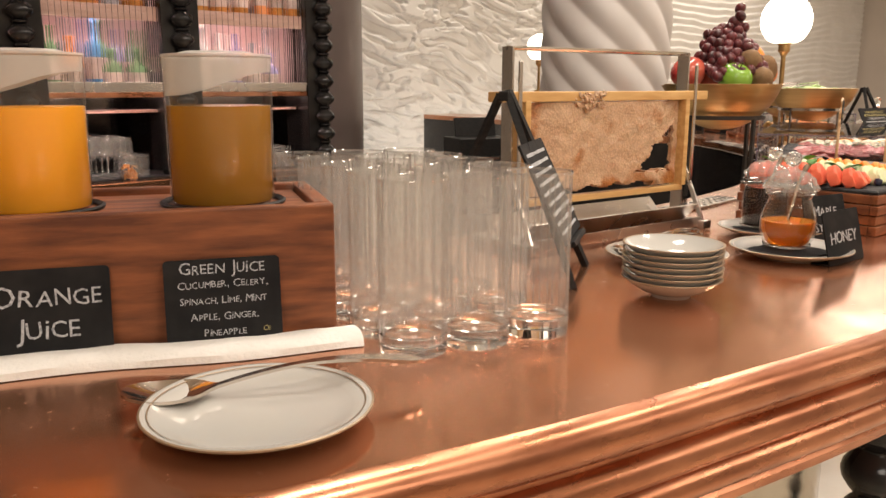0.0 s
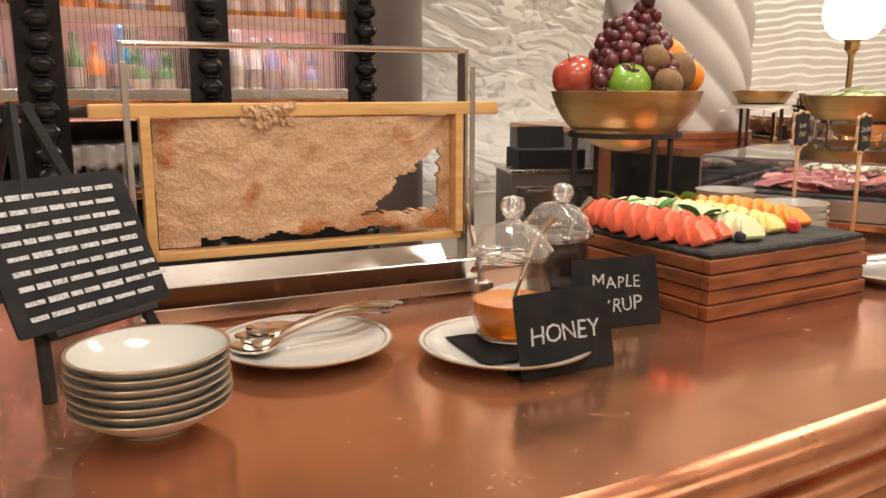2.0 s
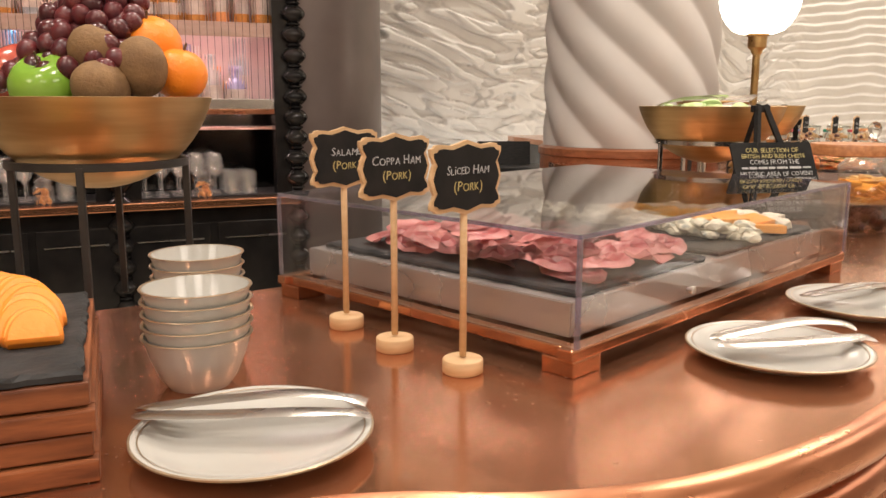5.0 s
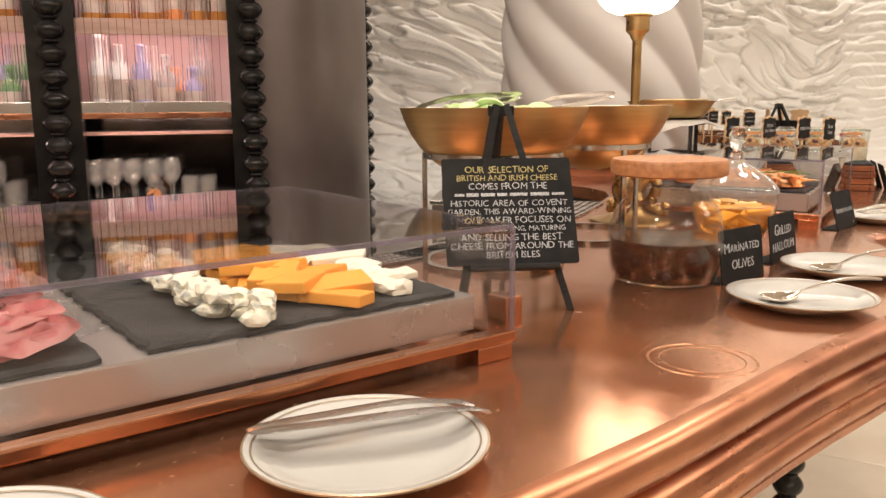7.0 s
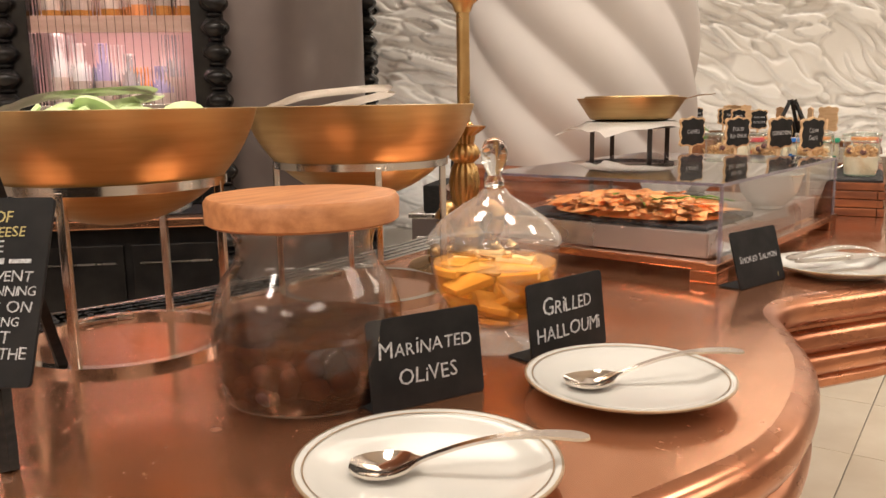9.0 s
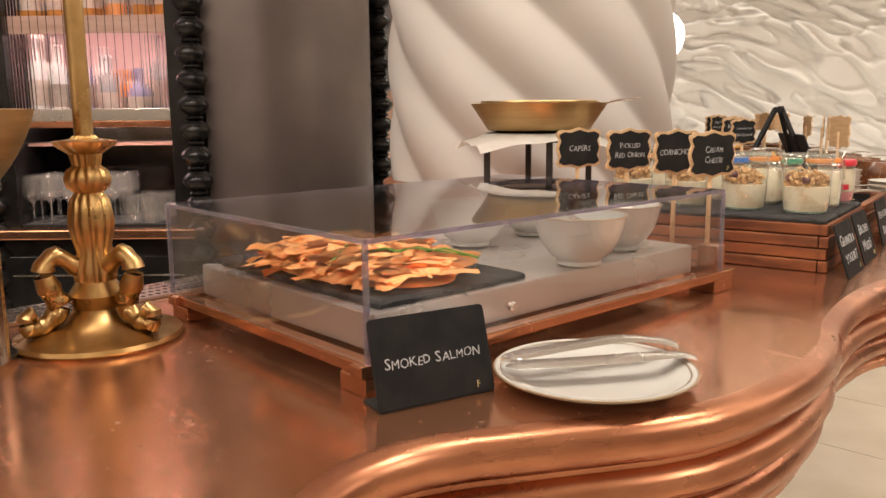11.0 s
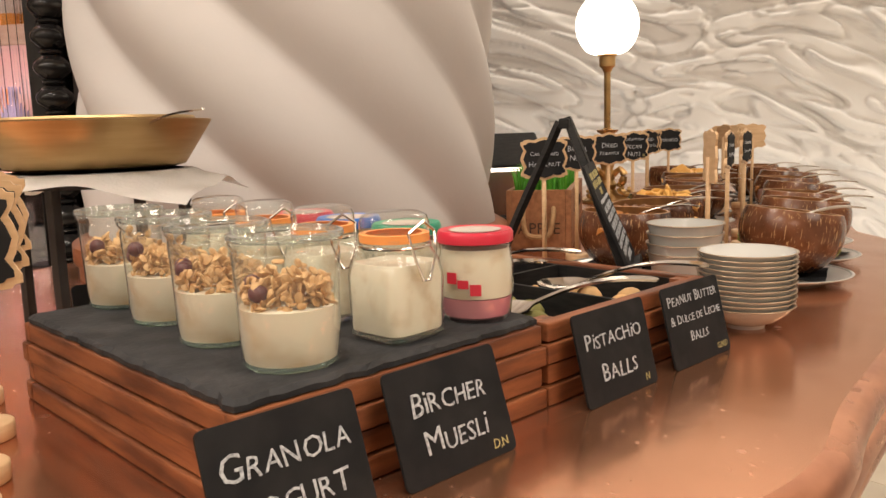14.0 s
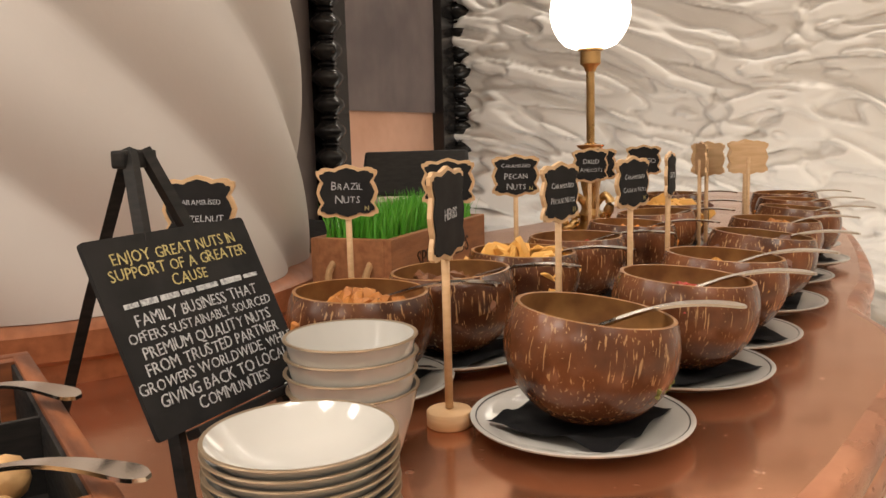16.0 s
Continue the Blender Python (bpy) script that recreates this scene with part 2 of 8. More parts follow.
COPPER = worn_copper()
COPPER_EDGE = mat("copper_moulding", (0.60, 0.275, 0.155), (0.36, 0.145, 0.08), 9, 0.22, 0.38, metal=1.0, bump=0.06, bscale=40, stretch=(1, 1, 3))
BLACK_LACQUER = mat("black_lacquer", (0.012, 0.011, 0.011), (0.02, 0.018, 0.017), 10, 0.12, 0.22, spec=0.35, coat=0.15)
DARK_METAL = mat("dark_satin_panel", (0.20, 0.162, 0.15), (0.155, 0.125, 0.115), 3, 0.32, 0.42, metal=0.5)
PLASTER = mat("white_plaster_relief", (0.82, 0.80, 0.77), (0.76, 0.735, 0.70), 4, 0.55, 0.65, bump=0.12, bscale=90)
PILLAR = mat("pillar_plaster", (0.53, 0.495, 0.47), (0.48, 0.447, 0.42), 3, 0.5, 0.6, bump=0.06, bscale=120)
WALL = mat("plain_wall_paint", (0.62, 0.56, 0.50), (0.57, 0.51, 0.455), 2, 0.7, bump=0.05)
CEILING = mat("ceiling_paint", (0.8, 0.76, 0.7), (0.76, 0.72, 0.66), 2, 0.7, bump=0.05)
STONE = mat("cream_floor_stone", (0.72, 0.64, 0.52), (0.64, 0.55, 0.43), 3, 0.12, 0.25, bump=0.02, vary=0.05)
GROUT = mat("floor_grout", (0.42, 0.38, 0.33), (0.36, 0.33, 0.29), 20, 0.8)
MAHOGANY = mat("polished_reddish_wood", (0.32, 0.12, 0.055), (0.20, 0.07, 0.03), 7, 0.3, 0.42, bump=0.05, stretch=(1, 8, 8), coat=0.15)
WALNUT = mat("oiled_walnut", (0.29, 0.098, 0.036), (0.11, 0.034, 0.014), 6, 0.46, 0.58, bump=0.1, bscale=50, stretch=(2, 14, 14), vary=0.12)
WALNUT_CROSS = mat("oiled_walnut_cross", (0.29, 0.098, 0.036), (0.11, 0.034, 0.014), 6, 0.46, 0.58, bump=0.1, bscale=50, stretch=(14, 2, 14), vary=0.12)
PALE_WOOD = mat("pale_beech", (0.66, 0.45, 0.26), (0.56, 0.36, 0.19), 9, 0.5, bump=0.06, stretch=(3, 3, 20))
HIVE_WOOD = mat("honey_stained_pine", (0.72, 0.46, 0.19), (0.60, 0.34, 0.12), 8, 0.45, bump=0.08, stretch=(2, 16, 16))
LID_WOOD = mat("acacia_lid_wood", (0.52, 0.235, 0.10), (0.35, 0.14, 0.055), 9, 0.42, bump=0.06, stretch=(12, 2, 12))
SLATE = mat("black_slate", (0.016, 0.016, 0.017), (0.036, 0.035, 0.036), 26, 0.62, 0.85, bump=1.0, bscale=45, spec=0.42)
CHALKBOARD = mat("chalkboard_black", (0.011, 0.011, 0.012), (0.022, 0.021, 0.021), 30, 0.72, 0.82, bump=0.05, spec=0.22)
CHALK = mat("white_chalk_pen", (0.54, 0.56, 0.58), (0.22, 0.23, 0.25), 420, 0.8, contrast=(0.42, 0.68))
CHALK_YELLOW = mat("yellow_chalk_pen", (0.58, 0.50, 0.22), (0.36, 0.31, 0.13), 420, 0.8)
BLACK_WOOD = mat("black_stained_wood", (0.008, 0.008, 0.008), (0.018, 0.016, 0.015), 12, 0.5, 0.62, bump=0.06, stretch=(4, 4, 20), spec=0.3)
CHINA = mat("white_bone_china", (0.52, 0.51, 0.48), (0.48, 0.47, 0.44), 5, 0.08, 0.14, coat=0.1)
GOLD_RIM = mat("gilt_rim", (0.42, 0.32, 0.22), (0.35, 0.265, 0.18), 30, 0.3, 0.42, metal=0.6)
STEEL = mat("brushed_steel", (0.64, 0.61, 0.58), (0.60, 0.57, 0.54), 5, 0.22, 0.30, metal=1.0)
SILVER = mat("polished_cutlery", (0.78, 0.72, 0.66), (0.70, 0.64, 0.58), 8, 0.08, 0.18, metal=1.0)
CHROME = mat("chromed_rod", (0.70, 0.66, 0.62), (0.64, 0.6, 0.56), 8, 0.1, 0.2, metal=1.0)
BRASS = mat("antique_brass", (0.60, 0.40, 0.18), (0.40, 0.245, 0.095), 20, 0.24, 0.40, metal=1.0, bump=0.05)
BRONZE = mat("brushed_bronze_bowl", (0.50, 0.355, 0.175), (0.43, 0.295, 0.135), 9, 0.38, 0.5, metal=1.0, bump=0.04, bscale=30, stretch=(1, 1, 14))
BOWL_STEEL = mat("satin_bowl_steel", (0.58, 0.53, 0.48), (0.52, 0.47, 0.42), 9, 0.38, 0.5, metal=0.9)
IRON = mat("black_iron", (0.035, 0.032, 0.03), (0.05, 0.046, 0.043), 18, 0.4, 0.55, metal=0.4, bump=0.1)
LINEN = mat("white_linen", (0.80, 0.78, 0.74), (0.74, 0.72, 0.68), 25, 0.85, bump=0.35, bscale=220)
BLACK_PAPER = mat("black_napkin", (0.018, 0.018, 0.02), (0.03, 0.03, 0.032), 30, 0.75, bump=0.25, bscale=120, spec=0.25)
GLASS = clear("clear_glass_wall", (0.965, 0.96, 0.945), 0.03, 1.5, 1.0, 0.014)
JUG_GLASS = clear("jug_glass", (0.985, 0.98, 0.965), 0.03, 1.45, 0.6, 0.02)
LID_GLASS = clear("pressed_glass_lid", (0.95, 0.945, 0.93), 0.05, 1.55, 1.3, 0.14)
GLASS_BASE = mat("thick_glass", (0.95, 0.97, 0.96), None, 5, 0.02, trans=1.0, ior=1.45)
ACRYLIC = clear("clear_acrylic", (0.965, 0.96, 0.97), 0.02, 1.42, 1.1)
TRAY = mat("pale_satin_tray", (0.66, 0.62, 0.59), (0.60, 0.56, 0.53), 6, 0.24, 0.34, metal=0.78)
ACRYLIC_EDGE = clear("acrylic_edge", (0.60, 0.52, 0.68), 0.1, 1.6, 1.0, 0.10)
# Haze here stands in for reflections among the close glasses.
HIGHBALL = clear("fluted_glass_wall", (0.985, 0.98, 0.97), 0.03, 1.5, 1.1, 0.10)
FROSTED = clear("frosted_plastic", (0.93, 0.91, 0.88), 0.25, 1.45, 0.6, 0.40)

# ---------------------------------------------------------------- setting
C = 1.10  # height of the counter's top


def slab(name, c, s, material, label, category):
    ob = part(name, box(c, s), material, smooth=False)
    return tagged(ob, label, category, kind="structure")


# Plain ceiling and outer walls, added by guess to close the room.
slab("ceiling", (1.0, 4.0, CEIL + 0.06), (12.4, 16.4, 0.12), CEILING, "plain cream painted ceiling", "ceiling")
slab("wall_west", (-5.06, 4.0, CEIL / 2), (0.12, 16.0, CEIL), WALL, "plain warm beige painted wall", "wall")
slab("wall_east", (7.06, 4.0, CEIL / 2), (0.12, 16.0, CEIL), WALL, "plain warm beige painted wall", "wall")
slab("wall_south", (1.0, -4.06, CEIL / 2), (12.24, 0.12, CEIL), WALL, "plain warm beige painted wall", "wall")
slab("wall_north", (1.0, 12.06, CEIL / 2), (12.24, 0.12, CEIL), WALL, "plain warm beige painted wall", "wall")
floor = slab("floor", (1.0, 4.0, -0.06), (12.0, 16.0, 0.1), GROUT, "polished cream stone floor in large square tiles", "floor")

# The relief wall runs diagonally behind the bar.
WU, WN = Vector((0.792, 0.610, 0)), Vector((0.610, -0.792, 0))
W0 = Vector((-1.55, 6.08, 0))


def ledge(v, soft, groove):
    """A rounded step across a contour with a sunken line at its foot."""
    k = min(1.0, max(0.0, 0.5 + v / (2 * soft)))
    return k * k * (3 - 2 * k) - groove * math.exp(-((v + soft * 0.7) / (soft * 0.8)) ** 2)


def relief_height(s, z):
    """Long lens-shaped plates of plaster that overlap like bark, turning into combed ripples further along."""
    wob = noise.noise(Vector((s * 1.3, z * 1.3, 3.0)))
    wob2 = noise.noise(Vector((s * 4.2, z * 4.2, 9.0)))
    wob3 = noise.noise(Vector((s * 13.0, z * 13.0, 12.0)))
    a = -0.24 + 0.14 * wob
    u, w = s * math.cos(a) + z * math.sin(a), -s * math.sin(a) + z * math.cos(a)
    k = min(1.0, max(0.0, (s - 3.75) / 0.5))
    h = 0.0
    if k < 1.0:
        uu, ww = u + 0.05 * wob2, w + 0.022 * wob2
        v1 = noise.noise(Vector((uu * 3.5, ww * 13.0, 1.0))) + 0.18 * noise.noise(Vector((uu * 8.0, ww * 26.0, 2.0)))
        v2 = noise.noise(Vector((uu * 4.2 + 7.0, ww * 15.0 + 3.0, 5.0))) + 0.18 * noise.noise(Vector((uu * 9.0, ww * 28.0, 6.0)))
        h = 0.026 * ledge(v1, 0.09, 0.48) + 0.019 * ledge(v2 - 0.08, 0.09, 0.52) + 0.006 * wob2 + 0.0016 * wob3
    r = ((z - 0.05 * s) * 13 + 1.1 * noise.noise(Vector((s * 0.9, z * 1.6, 31.0))) + 0.25 * wob2) % 1.0
    ripple = 0.020 * (r / 0.75 if r < 0.75 else (1 - r) / 0.25)
    return h * (1 - k) + ripple * k


def relief(name, s0, s1, z0, z1, step, label, tall=1.0):
    ns, nz = int((s1 - s0) / step), int((z1 - z0) / step * tall)
    verts, faces = [], []
    for j in range(nz + 1):
        z = z0 + (z1 - z0) * j / nz
        for i in range(ns + 1):
            s = s0 + (s1 - s0) * i / ns
            p = W0 + WU * s + WN * relief_height(s, z)
            verts.append((p.x, p.y, z))
    row = ns + 1
    for j in range(nz):
        for i in range(ns):
            a = j * row + i
            faces.append((a, a + 1, a + row + 1, a + row))
    back = len(verts)
    for s, z in ((s0, z0), (s1, z0), (s1, z1), (s0, z1)):
        p = W0 + WU * s - WN * 0.15
        verts.append((p.x, p.y, z))
    faces.append((back + 3, back + 2, back + 1, back))
    me = bpy.data.meshes.new(name)
    me.from_pydata(verts, [], faces)
    me.materials.append(PLASTER)
    for f in me.polygons:
        f.use_smooth = True
    return tagged(new(name, me), label, "wall", kind="structure")


relief("wall_relief_1", 0.0, 4.4, 0.5, 2.7, 0.0085, "white plaster wall carved in layered bark-like relief")
relief("wall_relief_2", 4.4, 9.4, 0.5, 2.7, 0.03, "white plaster wall combed into long horizontal ripples", 3.2)
slab_m = Matrix.Translation(W0 + WU * 4.7 - WN * 0.03) @ pose(0, 0, 0, 0, 0, math.degrees(math.atan2(WU.y, WU.x)))
tagged(part("wall_diagonal_base", box((0, 0, 0.25), (9.4, 0.1, 0.5), m=slab_m), PLASTER, smooth=False), "plain white plaster foot of the relief wall", "wall", kind="structure")
tagged(part("wall_diagonal_top", box((0, 0, 3.0), (9.4, 0.1, 0.6), m=slab_m), PLASTER, smooth=False), "plain white plaster band above the relief wall", "wall", kind="structure")

# Light that grazes the relief from a cove at its foot and from a slot above.
up = W0 + WU * 2.3 + WN * 0.42
area("wall_cove_lamp", look((up.x, up.y, 0.62), (up.x - WN.x * 0.18, up.y - WN.y * 0.18, 1.6)), 4.4, 0.12, 12, (1.0, 0.93, 0.84))
top = W0 + WU * 3.2 + WN * 0.36
area("wall_slot_lamp", look((top.x, top.y, 3.2), (top.x - WN.x * 0.3, top.y - WN.y * 0.3, 1.5)), 6.5, 0.1, 62, (1.0, 0.90, 0.78))


# ---- spiral pillar
def pillar():
    root = thing("spiral_pillar", "thick white plaster pillar with broad twisted flutes on a wooden drum", "pillar", 0.843, 4.345, 0)
    bm = bmesh.new()
    R, lobes, twist = 0.335, 9, 3.5
    seg, nz = 180, 120
    z0, z1 = 1.158, CEIL
    rings = []
    for j in range(nz + 1):
        z = z0 + (z1 - z0) * j / nz
        ring = []
        for i in range(seg):
            a = 2 * math.pi * i / seg - twist * z + 0.222
            s = math.sin(math.pi * ((i * lobes / seg) % 1.0))
            r = R - 0.022 + 0.0235 * (math.sqrt(s * s + 0.009) - 0.095) + 0.001 * noise.noise(Vector((a * 3, z * 4, 0)))
            ring.append(bm.verts.new((r * math.cos(a), r * math.sin(a), z)))
        rings.append(ring)
    for p, q in zip(rings, rings[1:]):
        for i in range(seg):
            j = (i + 1) % seg
            bm.faces.new((p[i], p[j], q[j], q[i]))
    bm.faces.new(rings[0][::-1])
    bm.faces.new(rings[-1])
    part("shaft", bm, PILLAR, root)
    part("drum", lathe([(0, 0), (0.345, 0), (0.345, 1.12), (0.352, 1.125), (0.352, 1.15), (0.34, 1.157), (0, 1.157)], 64), MAHOGANY, root, "polished reddish wooden drum")


pillar()


# ---- the bar counter
FRONT = smooth_line([(-1.1, -0.05), (-0.6, 0.17), (-0.3, 0.32), (-0.062, 0.449), (0.085, 0.529), (0.238, 0.626), (0.42, 0.743), (0.56, 0.845), (0.68, 0.948), (0.79, 1.05), (0.86, 1.135), (0.905, 1.23), (0.926, 1.31), (0.944, 1.37), (0.975, 1.412), (1.04, 1.447), (1.11, 1.47),
                     (1.191, 1.518), (1.262, 1.592), (1.335, 1.706), (1.42, 1.90), (1.518, 2.127), (1.607, 2.375), (1.70, 2.60), (1.737, 2.71), (1.739, 2.81), (1.722, 2.91), (1.688, 2.995), (1.662, 3.06), (1.668, 3.13), (1.722, 3.218), (1.778, 3.31), (1.797, 3.42), (1.79, 3.53), (1.765, 3.62), (1.749, 3.748), (1.754, 3.87), (1.785, 3.968),
                     (1.825, 4.03), (1.842, 4.11), (1.83, 4.19), (1.799, 4.275), (1.76, 4.42), (1.723, 4.564), (1.677, 4.729), (1.61, 4.88), (1.53, 5.04), (1.45, 5.13), (1.37, 5.19), (1.32, 5.26), (1.238, 5.395), (1.062, 5.625), (0.829, 5.89), (0.45, 6.25), (0.05, 6.5)], 3)
BACK = smooth_line([(0.05, 6.5), (-0.15, 6.3), (0.2, 5.75), (0.42, 5.25), (0.5, 4.85), (0.52, 4.4), (0.62, 4.0), (0.85, 3.78), (1.08, 3.6), (1.13, 3.3), (1.115, 2.95), (1.06, 2.68), (0.95, 2.4), (0.84, 2.15), (0.70, 1.90), (0.56, 1.72), (0.40, 1.545), (0.20, 1.37), (-0.06, 1.17), (-0.3, 1.02), (-0.7, 0.85), (-1.4, 0.65)], 3)
PROFILE = [(0, 0), (0.008, -0.001), (0.015, -0.005), (0.019, -0.012), (0.020, -0.020), (0.017, -0.028), (0.009, -0.034), (0.004, -0.037), (0.004, -0.041), (0.011, -0.044), (0.016, -0.051), (0.016, -0.060), (0.009, -0.068), (0.001, -0.072), (-0.002, -0.075), (0.004, -0.079), (0.008, -0.087), (0.006, -0.096), (-0.003, -0.103),
           (-0.009, -0.106), (-0.005, -0.111), (-0.006, -0.120), (-0.016, -0.127), (-0.05, -0.13)]


def offset_line(line, d):
    out = []
    n = len(line)
    for i in range(n):
        a, b = Vector(line[max(i - 1, 0)]), Vector(line[min(i + 1, n - 1)])
        t = (b - a).normalized()
        out.append((line[i][0] + t.y * d, line[i][1] - t.x * d))
    return out


SMOKED = mat("smoked_mirror", (0.50, 0.47, 0.40), (0.44, 0.41, 0.35), 3, 0.08, 0.16, metal=1.0)


def counter():
    root = thing("bar_counter", "long wavy bar counter with worn copper top and deep copper moulding", "bar counter")
    outline = FRONT + BACK[1:]
    bm = bmesh.new()
    vs = [bm.verts.new((x, y, C)) for x, y in outline]
    lo = [bm.verts.new((x, y, C - 0.03)) for x, y in outline]
    bm.faces.new(vs)
    bm.faces.new(lo[::-1])
    for i in range(len(vs)):
        j = (i + 1) % len(vs)
        bm.faces.new((vs[i], lo[i], lo[j], vs[j]))
    bmesh.ops.triangulate(bm, faces=[f for f in bm.faces if len(f.verts) > 4])
    part("countertop", bm, COPPER, root, smooth=False)
    bm = bmesh.new()
    grid = [[bm.verts.new((x, y, C + h)) for x, y in offset_line(FRONT, d)] for d, h in PROFILE]
    for a, b in zip(grid, grid[1:]):
        for i in range(len(a) - 1):
            bm.faces.new((a[i], b[i], b[i + 1], a[i + 1]))
    part("edge_moulding", bm, COPPER_EDGE, root)
    front = offset_line(BACK, -0.22)
    back = offset_line(BACK, -0.18)
    bm = bmesh.new()
    rows = [[bm.verts.new((x, y, z)) for x, y in ln] for ln, z in ((front, 0.0), (front, C - 0.12), (back, C - 0.12), (back, 0.0))]
    for a, b in zip(rows, rows[1:]):
        for i in range(len(a) - 1):
            bm.faces.new((a[i], a[i + 1], b[i + 1], b[i]))
    part("front_panel", bm, SMOKED, root, "smoked mirror panel under the counter")
    bm = bmesh.new()
    bl = BACK
    rows = [[bm.verts.new((x, y, z)) for x, y in ln] for ln, z in ((bl, 0.0), (bl, C - 0.031))]
    for a, b in zip(rows, rows[1:]):
        for i in range(len(a) - 1):
            bm.faces.new((a[i], a[i + 1], b[i + 1], b[i]))
    part("service_side_panel", bm, BLACK_LACQUER, root)
    # beaded black legs under the moulding
    prof = [(0, 0), (0.045, 0), (0.045, 0.04)]
    z = 0.04
    while z < C - 0.17:
        for k in range(7):
            a = math.pi * k / 6
            prof.append((0.022 + 0.018 * math.sin(a), z + 0.06 * k / 6))
        z += 0.062
    prof += [(0.045, C - 0.16), (0.045, C - 0.125), (0, C - 0.125)]
    me = part("leg", lathe(prof, 20), BLACK_LACQUER, root, "turned black beaded leg")
    ln = offset_line(FRONT, -0.065)
    spots = [ln[i] for i in (21, 46)] + [(1.24, 1.98), (1.545, 3.79)]
    me.matrix_basis = Matrix.Translation((*spots[0], 0))
    for x, y in spots[1:]:
        shared("leg", me.data, root, Matrix.Translation((x, y, 0)), "turned black beaded leg")
    # perforated steel drip strip along the service edge
    for pts in ([(0.30, 1.415), (0.44, 1.54), (0.56, 1.67)], [(1.02, 2.62), (1.07, 2.75), (1.10, 2.90)]):
        line = smooth_line(pts, 8)
        inner = offset_line(line, 0.055)
        bm = bmesh.new()
        a = [bm.verts.new((x, y, C + 0.004)) for x, y in line]
        b = [bm.verts.new((x, y, C + 0.004)) for x, y in inner]
        a2 = [bm.verts.new((x, y, C + 0.0005)) for x, y in line]
        b2 = [bm.verts.new((x, y, C + 0.0005)) for x, y in inner]
        for i in range(len(a) - 1):
            bm.faces.new((a[i], b[i], b[i + 1], a[i + 1]))
            bm.faces.new((b[i], b2[i], b2[i + 1], b[i + 1]))
            bm.faces.new((a2[i], a[i], a[i + 1], a2[i + 1]))
        strip = part("drip_strip", bm, STEEL, root, "perforated steel drip strip")
        # Black discs stand for the shaded holes; the strip itself is solid.
        bm = bmesh.new()
        for k in range(1, 4):
            row = offset_line(line, 0.055 * k / 4)
            for x, y in row:
                lathe([(0, 0.0), (0.0038, 0.0), (0.0038, 0.0006), (0, 0.0006)], 8, (x, y, C + 0.0041), bm)
        part("hole", bm, BLACK_PAPER, strip)


counter()


# ---- back bar
def bead_column(name, x, y, height, r=0.055):
    root = thing(name, "tall black lacquered column turned as stacked beads", "column", x, y, 0)
    prof = [(0, 0), (0.065, 0), (0.065, 0.05)]
    z, k = 0.05, 0
    while z < height - 0.05:
        h, rr = ((0.068, r), (0.022, r * 0.62))[k % 2]
        for q in range(7):
            a = math.pi * q / 6
            prof.append((rr * (0.55 + 0.45 * math.sin(a)), z + h * q / 6))
        z, k = z + h, k + 1
    prof += [(0.05, z), (0.05, z + 0.03), (0, z + 0.03)]
    part("shaft", lathe(prof, 20), BLACK_LACQUER, root)
    return root


A0, B0, C0, D0, E0 = (-1.68, 3.32), (-1.19, 3.80), (-0.625, 4.31), (-0.69, 5.28), (-1.42, 6.20)
Z0 = (-2.2, 2.82)
for x, y in (Z0, A0, B0, C0, D0, E0):
    bead_column("bead_column", x, y, 2.6)

# ---- back bar cabinets
scene.cycles.transparent_max_bounces = 32
WARM_BACK = mat("lit_pink_cabinet_back", (0.76, 0.58, 0.575), (0.70, 0.52, 0.52), 3, 0.5, bump=0.03)
SHELF_WOOD = mat("cabinet_shelf_wood", (0.52, 0.34, 0.27), (0.43, 0.27, 0.21), 6, 0.35, 0.5, stretch=(1, 10, 10))
MIRROR = mat("dark_mirror", (0.16, 0.145, 0.135), (0.12, 0.11, 0.10), 4, 0.08, 0.16, metal=1.0)
REED = mat("reeded_glass", (0.97, 0.95, 0.95), None, 5, 0.13, trans=1.0, ior=1.25)
# Its haze paints the bright glints of the stored glasses.
THIN_GLASS = clear("stemware_glass", (0.94, 0.93, 0.91), 0.03, 1.5, 1.2, 0.08)
STRIP = glow("shelf_light_strip", (1.0, 0.76, 0.73), 54.0)
bottle_mats = [mat("bottle_" + n, c, tuple(v * 0.8 for v in c), 6, 0.08, trans=t, ior=1.4) for n, c, t in (
    ("amber", (0.85, 0.38, 0.10), 0.4), ("orange", (0.95, 0.40, 0.16), 0.1), ("blue", (0.15, 0.42, 0.80), 0.3), ("clear", (0.88, 0.90, 0.95), 0.6),
    ("green", (0.25, 0.42, 0.22), 0.3), ("violet", (0.55, 0.50, 0.80), 0.3), ("dark", (0.06, 0.04, 0.04), 0.0), ("white", (0.85, 0.82, 0.82), 0.0))]
LABEL_PAPER = mat("bottle_label_paper", (0.55, 0.46, 0.40), (0.42, 0.33, 0.29), 20, 0.6, vary=0.25)

